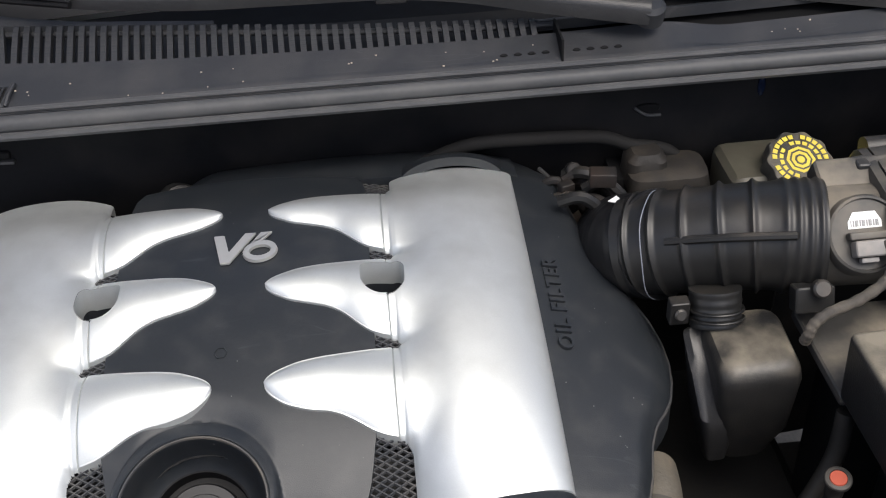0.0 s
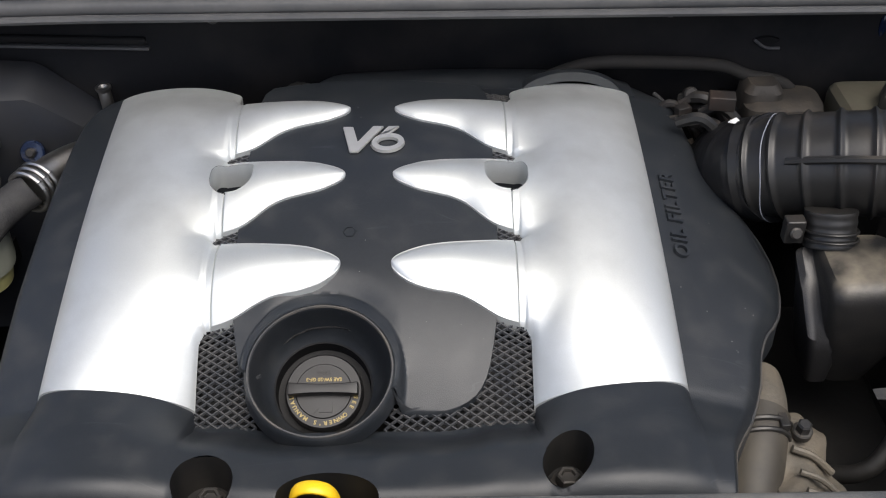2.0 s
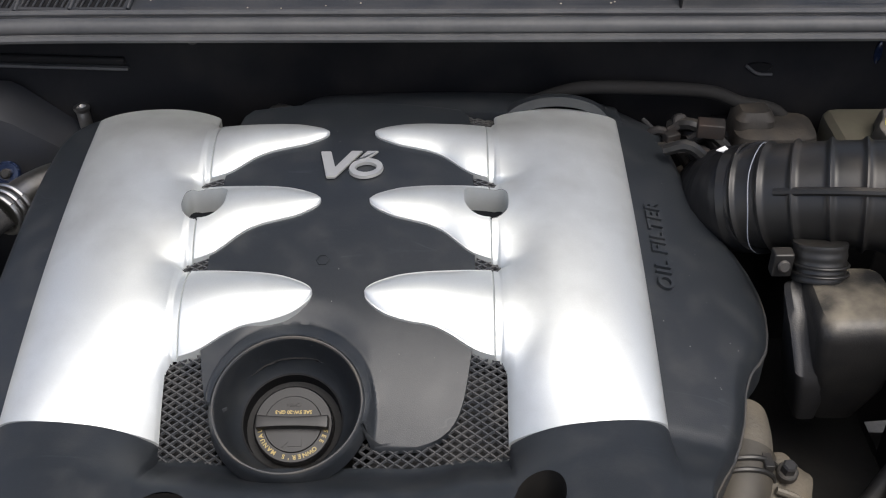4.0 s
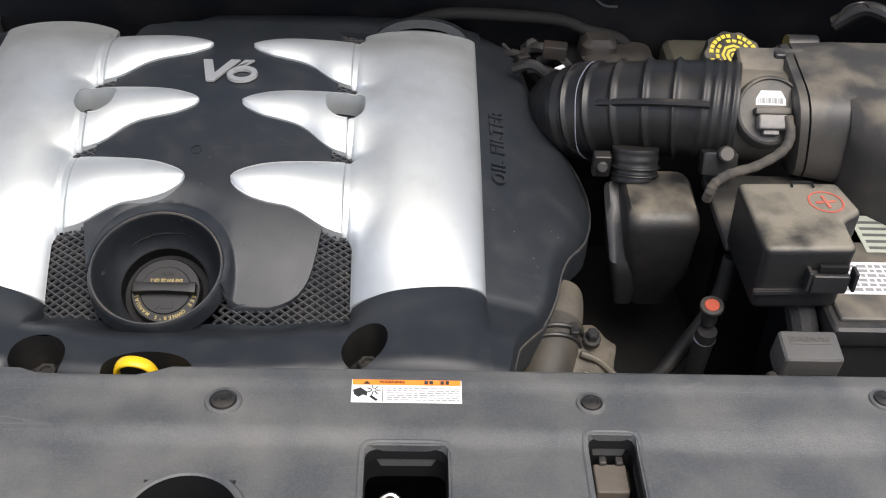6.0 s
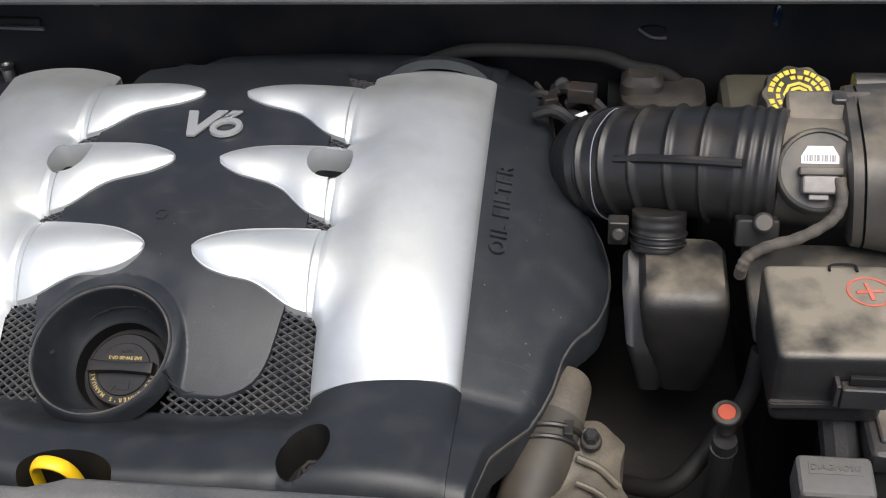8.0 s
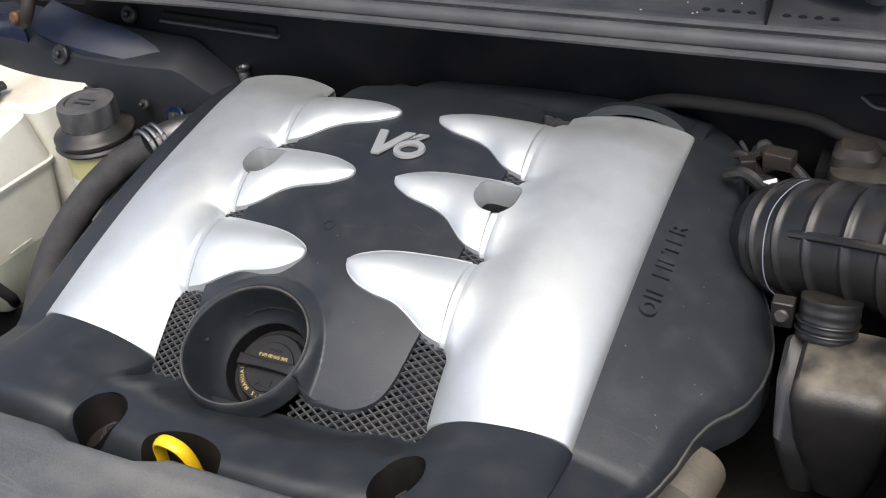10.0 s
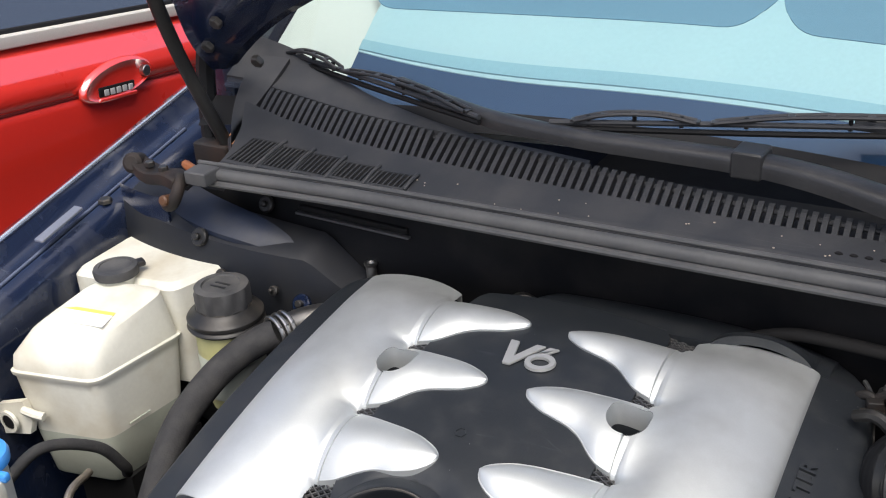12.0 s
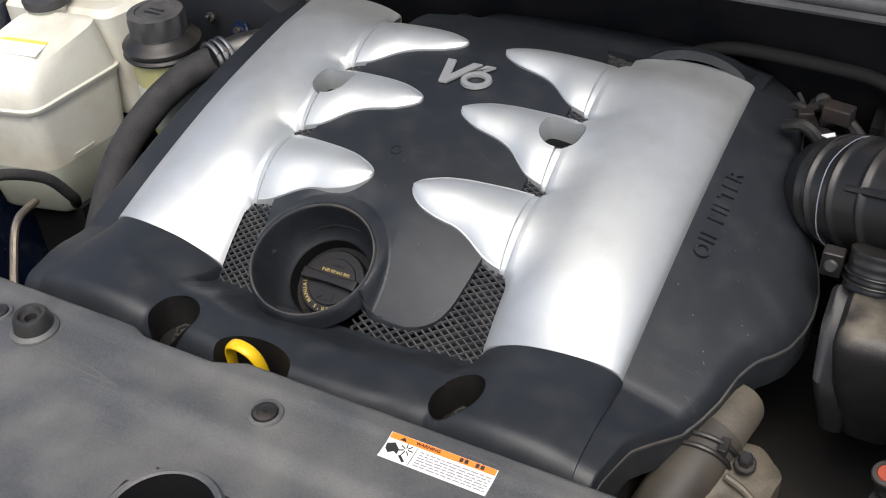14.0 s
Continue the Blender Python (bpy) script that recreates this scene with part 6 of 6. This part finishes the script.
part("master_cylinder", box(0.43, 0.51, 0.13, 0.22, 0.70, 0.815, 0.01), PIT, br)
# Dusty brown, darkened further for the shade of the hood
CANISTER = mat("dusty_shaded_canister", (0.016, 0.014, 0.012), 0.7, spread=0.3, dust=0.8, dust_color=(0.06, 0.047, 0.033), dust_size=30, bump=0.4, bump_size=250, settle=0.6)
sv = thing("purge_canister", "dusty dark plastic canister on the firewall", "canister")
loft([(corners(0.356, 0.425, 0.137, 0.185, 0.84), 0.014), (corners(0.350, 0.430, 0.134, 0.188, 0.862), 0.016), (corners(0.352, 0.428, 0.138, 0.186, 0.874, 0.876), 0.016), (corners(0.360, 0.418, 0.146, 0.18, 0.879), 0.014)], CANISTER, "canister", sv)
loft([(corners(0.350, 0.392, 0.148, 0.19, 0.865), 0.012), (corners(0.352, 0.39, 0.150, 0.188, 0.885), 0.012), (corners(0.358, 0.384, 0.156, 0.182, 0.892), 0.010)], CANISTER, "canister_hump", sv)
part("bracket", box(0.34, 0.40, 0.16, 0.21, 0.80, 0.865), PIT, sv)
hp = thing("heater_pipe", "dusty brown black heater pipe across the firewall", "pipe")
part("pipe", hose([(0.15, 0.19, 0.880), (0.19, 0.185, 0.899), (0.22, 0.182, 0.906), (0.275, 0.182, 0.905), (0.33, 0.182, 0.901), (0.36, 0.181, 0.890), (0.40, 0.18, 0.878), (0.43, 0.18, 0.83)], 0.0065, 40, 14), mat("pipe_dust", (0.006, 0.0055, 0.005), 0.85, spread=0.2, dust=0.5, dust_color=(0.015, 0.012, 0.010), dust_size=20), hp)
mp = thing("metal_pipe", "short bare metal pipe rising behind the engine cover", "pipe")
part("pipe_tube", hose([(-0.262, 0.186, 0.72), (-0.265, 0.187, 0.80), (-0.267, 0.188, 0.86), (-0.269, 0.190, 0.881)], 0.0062, 24, 16), CHROME, mp)
part("pipe_flare", moved(lathe([(0.0062, -0.004), (0.0078, -0.001), (0.0078, 0.001), (0.0045, 0.0015), (0.004, -0.004)], 20), pose(-0.269, 0.190, 0.881)), CHROME, mp)
random.seed(3)
wl = thing("wiring_harness", "tangle of dusty brown cables and fittings beside the cover", "wiring")
for k in range(9):
    a = Vector((0.262 + 0.05 * random.random(), 0.10 + 0.06 * random.random(), 0.86 + 0.03 * random.random()))
    part("cable", hose([a, a + Vector((0.02, -0.02 * random.random(), 0.012 * random.random())), a + Vector((0.045, -0.01, -0.02)), a + Vector((0.06, 0.0, -0.06))], random.uniform(0.003, 0.006), 16, 8), RUST if k % 2 else RUBBER, wl)
part("fitting", moved(box(-0.007, 0.007, -0.005, 0.005, -0.005, 0.005, 0.002), pose(0.288, 0.13, 0.882, 0, 0, 20)), RUST, wl)
part("fitting", moved(box(-0.012, 0.012, -0.008, 0.008, -0.006, 0.008, 0.002), pose(0.317, 0.11, 0.902, 0, 0, -10)), RUST, wl)
part("fitting", moved(disc(0.007, 0.012, 12), pose(0.298, 0.155, 0.885, 60)), RUST, wl)
for k in range(5):
    a = Vector((-0.13 + 0.035 * random.random(), 0.13 + 0.05 * random.random(), 0.862))
    part("cable", hose([a, a + Vector((0.02, 0.02, 0.012)), a + Vector((0.05, 0.015, -0.004)), a + Vector((0.07, 0.0, -0.03))], random.uniform(0.005, 0.008), 16, 8), RUBBER, wl)
# Near-black brown for the parts deep in the bay
BLOCK_DARK = mat("dark_casting", (0.010, 0.0095, 0.009), 0.6, 0.2, spread=0.3, dust=0.6, dust_color=(0.022, 0.019, 0.015), dust_size=25, bump=0.5, bump_size=120)
blk = thing("engine_block", "dark engine block below the cover", "engine")
part("block", box(-0.24, 0.26, -0.27, 0.17, 0.38, 0.782, 0.02), BLOCK_DARK, blk)
part("gearbox", box(0.28, 0.48, -0.24, 0.12, 0.38, 0.66, 0.03), BLOCK_DARK, blk)
part("gearbox_rib", hose([(0.33, -0.24, 0.672), (0.40, -0.22, 0.69), (0.46, -0.235, 0.685), (0.50, -0.24, 0.66)], 0.014, 30, 14), BLOCK_DARK, blk)
part("gearbox_hose", hose([(0.345, -0.15, 0.70), (0.39, -0.18, 0.73), (0.42, -0.165, 0.76), (0.445, -0.15, 0.80), (0.452, -0.14, 0.84)], 0.0075, 30, 12), BLOCK_DARK, blk)
part("gearbox_cable", hose([(0.36, -0.26, 0.66), (0.38, -0.25, 0.71), (0.40, -0.22, 0.745), (0.43, -0.22, 0.75)], 0.005, 30, 10), BLOCK_DARK, blk)

# ---- tanks beside the fender ----
GREYCAP = mat("grey_dusty_cap", (0.045, 0.045, 0.046), 0.55, spread=0.2, dust=0.7, dust_color=(0.13, 0.125, 0.115), dust_size=30, bump=0.2, bump_size=600, settle=0.6)
tank = thing("coolant_tank", "milky white coolant expansion tank, yellowed and stained", "coolant tank")
F1, F2, F3, F4 = Vector((-0.583, -0.087, 0.81)), Vector((-0.467, -0.063, 0.81)), Vector((-0.452, 0.068, 0.81)), Vector((-0.572, 0.045, 0.81))


def sect(k, dz, shift=(0, 0)):
    c = (F1 + F2 + F3 + F4) / 4
    return [c + (p - c) * k + Vector((shift[0], shift[1], dz)) for p in (F1, F2, F3, F4)]


top = [Vector((-0.566, -0.062, 0.853)), Vector((-0.476, -0.045, 0.852)), Vector((-0.461, 0.058, 0.872)), Vector((-0.555, 0.045, 0.872))]
COOL = mat("coolant_shadow", (0.42, 0.45, 0.38), 0.4, spread=0.06, dust=0.3, dust_color=(0.3, 0.27, 0.2), dust_size=14)
loft([(sect(0.72, -0.142), 0.012), (sect(0.78, -0.137), 0.016), (sect(0.86, -0.085), 0.016), (sect(0.865, -0.077), 0.016)], COOL, "tank_foot", tank, "lower wall with coolant showing through")
loft([(sect(0.865, -0.077), 0.016), (sect(0.94, -0.012), 0.016), (sect(0.95, -0.003), 0.016), (sect(0.985, 0.0), 0.016), (sect(0.99, 0.004), 0.016), (sect(0.955, 0.006), 0.016), (sect(0.93, 0.022), 0.018), (top, 0.02),
      ([p * 0.8 + sum(top, Vector()) / 4 * 0.2 + Vector((0, 0, 0.007)) for p in top], 0.02)], MILK, "tank_body", tank)
loft([([Vector(p) for p in ((-0.60, 0.045, 0.74), (-0.455, 0.07, 0.74), (-0.425, 0.15, 0.74), (-0.60, 0.145, 0.74))], 0.01), ([Vector(p) for p in ((-0.60, 0.045, 0.868), (-0.455, 0.06, 0.868), (-0.42, 0.162, 0.872), (-0.60, 0.15, 0.872))], 0.012),
      ([Vector(p) for p in ((-0.595, 0.05, 0.875), (-0.46, 0.068, 0.875), (-0.425, 0.158, 0.878), (-0.595, 0.146, 0.878))], 0.012)], MILK, "tank_rear", tank)
part("mount_tab", box(-0.448, -0.408, 0.148, 0.154, 0.855, 0.888, 0.002), MILK, tank)
part("tab_hole", moved(disc(0.0075, 0.002, 18), pose(-0.424, 0.1475, 0.872, 90)), PIT, tank)
cm = pose(-0.531, 0.052, 0.877)
part("neck", moved(lathe([(0.021, -0.012), (0.021, 0.002), (0.024, 0.003), (0.024, 0.005)], 32), cm), MILK, tank)
part("tank_cap", moved(lathe([(0.0255, 0.003), (0.0265, 0.010), (0.025, 0.0135), (0.019, 0.0145), (0.0185, 0.0135), (0, 0.0135)], 40), cm), GREYCAP, tank, "dusty grey cap")
part("cap_tab", moved(box(0.014, 0.034, -0.007, 0.007, 0.006, 0.013, 0.003), cm @ pose(0, 0, 0, 0, 0, 60)), RUBBER, tank)
slope = pose(-0.513, -0.02, 0.8655, 8, 0, 8)
part("sticker_white", moved(box(-0.034, 0.034, -0.014, 0.007, 0.0, 0.0007), slope), WHITE, tank)
part("sticker_yellow", moved(box(-0.034, 0.034, 0.007, 0.0125, 0.0, 0.0008), slope), mat_once("label_yellow", (0.8, 0.6, 0.12)), tank)
part("side_bracket", loft_tab(((-0.603, -0.092, 0.768), (-0.566, -0.086, 0.778), (-0.560, -0.084, 0.752), (-0.566, -0.086, 0.734), (-0.603, -0.092, 0.728)), 0.008), MILK, tank)
part("bracket_rib", hose([(-0.566, -0.088, 0.768), (-0.552, -0.085, 0.764), (-0.540, -0.082, 0.762)], 0.005, 10, 8), MILK, tank)
part("bracket_eye", moved(lathe([(0.0095, 0), (0.0135, 0), (0.0135, 0.004), (0.0095, 0.004)], 28), pose(-0.588, -0.091, 0.749, 90)), MILK, tank)
part("bracket_hole", moved(disc(0.0095, 0.003, 20), pose(-0.588, -0.092, 0.749, 90)), PIT, tank)
part("tank_post", box(-0.56, -0.47, -0.04, 0.08, 0.38, 0.672), PIT, tank)
part("level_mark", hose([(-0.4655, -0.03, 0.742), (-0.4645, -0.015, 0.742), (-0.463, 0.0, 0.742)], 0.0012, 6, 6), COOL, tank)

ps = thing("steering_fluid_reservoir", "round power steering reservoir with black screw cap", "reservoir")
pm2 = pose(-0.385, 0.066, 0.0)
part("cup", moved(lathe([(0, 0.74), (0.030, 0.74), (0.036, 0.77), (0.037, 0.846), (0, 0.846)], 44), pm2), mat("yellow_milky", (0.5, 0.48, 0.22), 0.4, spread=0.06, dust=0.3, dust_color=(0.3, 0.26, 0.16), dust_size=30), ps, "yellowish translucent cup")
part("fluid", moved(lathe([(0.0368, 0.76), (0.0376, 0.765), (0.0376, 0.81), (0.0368, 0.812)], 44), pm2), COOL, ps)
part("collar", moved(lathe([(0.037, 0.8425), (0.0425, 0.8432), (0.0440, 0.8458), (0.0425, 0.8482), (0.0405, 0.8495), (0.0430, 0.8515), (0.0432, 0.8553), (0.041, 0.8582), (0.036, 0.8602), (0.032, 0.866), (0.0, 0.867)], 48), pm2), RUBBER, ps)
capb = lathe([(0.0, 0.862), (0.030, 0.862), (0.0315, 0.866), (0.0315, 0.886), (0.030, 0.890), (0.022, 0.8915), (0.021, 0.8895), (0, 0.8895)], 54)
for v in capb.verts:
    r = math.hypot(v.co.x, v.co.y)
    if r > 0.0305 and math.cos(math.atan2(v.co.y, v.co.x) * 9) < -0.3:
        v.co.x, v.co.y = v.co.x * 0.93, v.co.y * 0.93
part("screw_cap", moved(capb, pm2), GREYCAP, ps, "dusty black screw cap")
for y in (-0.005, 0.003):
    part("cap_moulding", moved(box(-0.010, 0.010, y - 0.0015, y + 0.0015, 0.8893, 0.8903, 0.0004), pm2), RUBBER, ps)
part("bracket", box(-0.40, -0.37, 0.08, 0.2, 0.72, 0.745), PIT, ps)

FUZZ = mat("matt_hose_rubber", (0.022, 0.022, 0.023), 0.8, spread=0.3, grain_size=260, dust=0.6, dust_color=(0.055, 0.053, 0.05), dust_size=60, bump=0.5, bump_size=500)
rh = thing("radiator_hose", "thick black rubber radiator hose with ribbed clamp", "hose")
part("hose", hose([(-0.311, 0.064, 0.848), (-0.327, 0.052, 0.840), (-0.345, 0.034, 0.828), (-0.359, 0.003, 0.811), (-0.364, -0.040, 0.790), (-0.359, -0.076, 0.770), (-0.345, -0.115, 0.748), (-0.325, -0.17, 0.72), (-0.305, -0.26, 0.69)], 0.0162, 70, 24), FUZZ, rh)
part("metal_neck", hose([(-0.309, 0.066, 0.8485), (-0.297, 0.092, 0.85), (-0.275, 0.118, 0.848), (-0.25, 0.13, 0.842)], 0.0155, 20, 20), CHROME, rh)
for k in range(3):
    c = Vector((-0.310, 0.058, 0.8485)) + Vector((0.003, 0.008, 0.0003)) * k * 0.9
    n = Vector((0.35, 0.93, 0.02)).normalized()
    s = n.orthogonal().normalized()
    t = n.cross(s)
    part("clamp_ring", hose([c + 0.0195 * (math.cos(a) * s + math.sin(a) * t) for a in span(0, 2 * math.pi, 14)], 0.0026, 50, 8), CHROME, rh)

wf = thing("washer_filler", "white washer filler neck with blue snap cap", "washer filler")
wm = pose(-0.424, -0.243, -0.004, 0, 0, 10) @ Matrix.Diagonal((0.86, 0.86, 1, 1))
part("neck", moved(lathe([(0.026, 0.55), (0.029, 0.70), (0.0305, 0.845), (0.0315, 0.852)], 40), wm), mat("white_neck", (0.68, 0.68, 0.63), 0.4, spread=0.05, dust=0.25, dust_color=(0.4, 0.36, 0.28), dust_size=20), wf)
BLUECAP = mat("blue_cap_plastic", (0.04, 0.28, 0.75), 0.4, spread=0.06, dust=0.2, dust_color=(0.3, 0.4, 0.55), dust_size=30)
capw = lathe([(0.032, 0.849), (0.0355, 0.85), (0.0362, 0.857), (0.034, 0.861), (0.022, 0.864), (0.020, 0.862), (0, 0.862)], 48)
part("snap_cap", moved(capw, wm), BLUECAP, wf, "bright blue snap cap")
part("cap_finger", moved(box(0.028, 0.054, -0.017, -0.008, 0.848, 0.857, 0.003), wm), BLUECAP, wf)
part("cap_finger", moved(box(0.024, 0.045, -0.032, -0.024, 0.846, 0.855, 0.003), wm), BLUECAP, wf)
part("hinge_lug", moved(box(0.026, 0.048, -0.025, -0.012, 0.826, 0.851, 0.004), wm), MILK, wf)
mp = thing("metal_pipe", "thin bare metal coolant pipe beside the tank", "pipe")
part("pipe", hose([(-0.42, -0.13, 0.76), (-0.405, -0.17, 0.765), (-0.385, -0.205, 0.74), (-0.35, -0.25, 0.71), (-0.31, -0.295, 0.70)], 0.0043, 40, 10), mat("brown_steel", (0.42, 0.36, 0.29), 0.35, 0.85, spread=0.2), mp)
vh = thing("vent_hose", "thin black rubber hose to the tank foot", "hose")
part("hose", hose([(-0.47, -0.20, 0.77), (-0.46, -0.15, 0.79), (-0.44, -0.10, 0.765), (-0.435, -0.075, 0.725), (-0.45, -0.06, 0.70)], 0.0062, 40, 12), FUZZ, vh)
rod = thing("hose_rod", "short bare metal pipe rising behind the cover", "pipe")
part("rod", hose([(-0.268, 0.215, 0.876), (-0.266, 0.212, 0.862), (-0.264, 0.208, 0.845), (-0.262, 0.2, 0.80)], 0.0072, 20, 12), CHROME, rod)

# ---- neighbouring red car ----
WINDOW = mat("dark_window", (0.02, 0.024, 0.03), 0.05, coat=1.0)
WINDOW.node_tree.nodes["Principled BSDF"].inputs["Coat IOR"].default_value = 2.6
redcar = thing("red_car", "bright red parked car with pull door handle", "car")
rc = pose(-1.5, 0.9, 0.0, -6.2, 0, 2.0)
SIDE = [(-0.10, 0.18), (-0.03, 0.30), (0.02, 0.36), (0.012, 0.45), (0.02, 0.60), (0.035, 0.715), (0.030, 0.735), (0.027, 0.738), (0.031, 0.745), (0.037, 0.762), (0.032, 0.785), (0.016, 0.812), (-0.010, 0.840), (-0.04, 0.860), (-0.06, 0.866)]
part("body_side", moved(patch(lambda u, v: Vector((SIDE[u][0] - 0.05 * ((v + 0.2) / 2.0) ** 2, v, SIDE[u][1])), range(len(SIDE)), span(-1.9, 2.4, 30)), rc), RED, redcar, "", 40)
part("body_far", moved(box(-1.65, -0.03, -1.9, 2.4, 0.25, 0.86, 0.05), rc), RED, redcar)
part("sill_trim", moved(box(0.0, 0.03, -1.0, 1.3, 0.462, 0.468, 0.002), rc), WHITE, redcar)
part("sill", moved(box(-0.03, 0.026, -1.0, 1.3, 0.30, 0.455, 0.01), rc), PIT, redcar)
part("window_trim", moved(box(-0.05, -0.012, -0.9, 1.3, 0.858, 0.886, 0.006), rc), mat_once("beige_trim", (0.5, 0.48, 0.44)), redcar)
part("side_window", moved(patch(lambda u, v: Vector((-0.045 - 0.24 * u, v, 0.882 + 0.42 * u)), span(0, 1, 6), span(-0.9, 1.3, 12), (-0.03, 0, 0)), rc), WINDOW, redcar)
part("window_seal", moved(hose([(-0.040, -0.9, 0.888), (-0.040, 0.2, 0.888), (-0.040, 1.3, 0.888)], 0.008, 8, 8), rc), PIT, redcar)
part("roof", moved(box(-1.4, -0.28, -0.8, 1.2, 1.3, 1.36, 0.02), rc), RED, redcar)
for y in (-1.3, 1.7):
    part("wheel", moved(lathe([(0, -0.1), (0.31, -0.1), (0.31, 0.02), (0.2, 0.03), (0, 0.02)], 36), rc @ pose(-0.03, y, 0.31 + (0.11 * y if y > 0 else 0.1 * y), 0, 90)), PIT, redcar)
hmx = rc @ pose(0.034, -0.03, 0.752)


def oval(ry, rz, x, n=40):
    return [(x, ry * math.cos(a), rz * math.sin(a) * (1.0 if math.sin(a) > 0 else 0.75) + 0.12 * ry * math.cos(a)) for a in span(0, 2 * math.pi, n)]


pad = bmesh.new()
rings = [[pad.verts.new(p) for p in oval(ry, rz, x)[:-1]] for ry, rz, x in ((0.112, 0.050, 0.0), (0.110, 0.048, 0.012), (0.104, 0.042, 0.016), (0.096, 0.034, 0.010), (0.05, 0.016, 0.009))]
for p, q in zip(rings, rings[1:]):
    for k in range(len(p)):
        pad.faces.new((p[k], p[(k + 1) % len(p)], q[(k + 1) % len(q)], q[k]))
pad.faces.new(rings[-1])
handle = part("door_handle", moved(pad, hmx), RED, redcar, "oval red pull handle", 60)
part("handle_slot", moved(box(0.004, 0.013, -0.062, 0.05, -0.026, -0.004, 0.004), hmx), PIT, handle)
for k in range(5):
    part("grip_rib", moved(box(0.008, 0.016, -0.048 + 0.019 * k, -0.035 + 0.019 * k, -0.024, -0.010, 0.002), hmx), mat_once("grey_trim", (0.4, 0.4, 0.4)), handle)
part("handle_sill", moved(box(0.006, 0.018, -0.066, 0.052, -0.036, -0.027, 0.004), hmx), RED, handle)
part("key_lock", moved(disc(0.013, 0.016, 24), hmx @ pose(0.006, 0.084, 0.012, 0, 90)), CHROME, handle)
# Dark red strip paints in the shade line along the crease
part("side_crease", moved(box(-0.004, 0.032, -1.9, 2.4, 0.7335, 0.7395, 0.001), rc), mat_once("shaded_red", (0.12, 0.006, 0.005)), redcar)
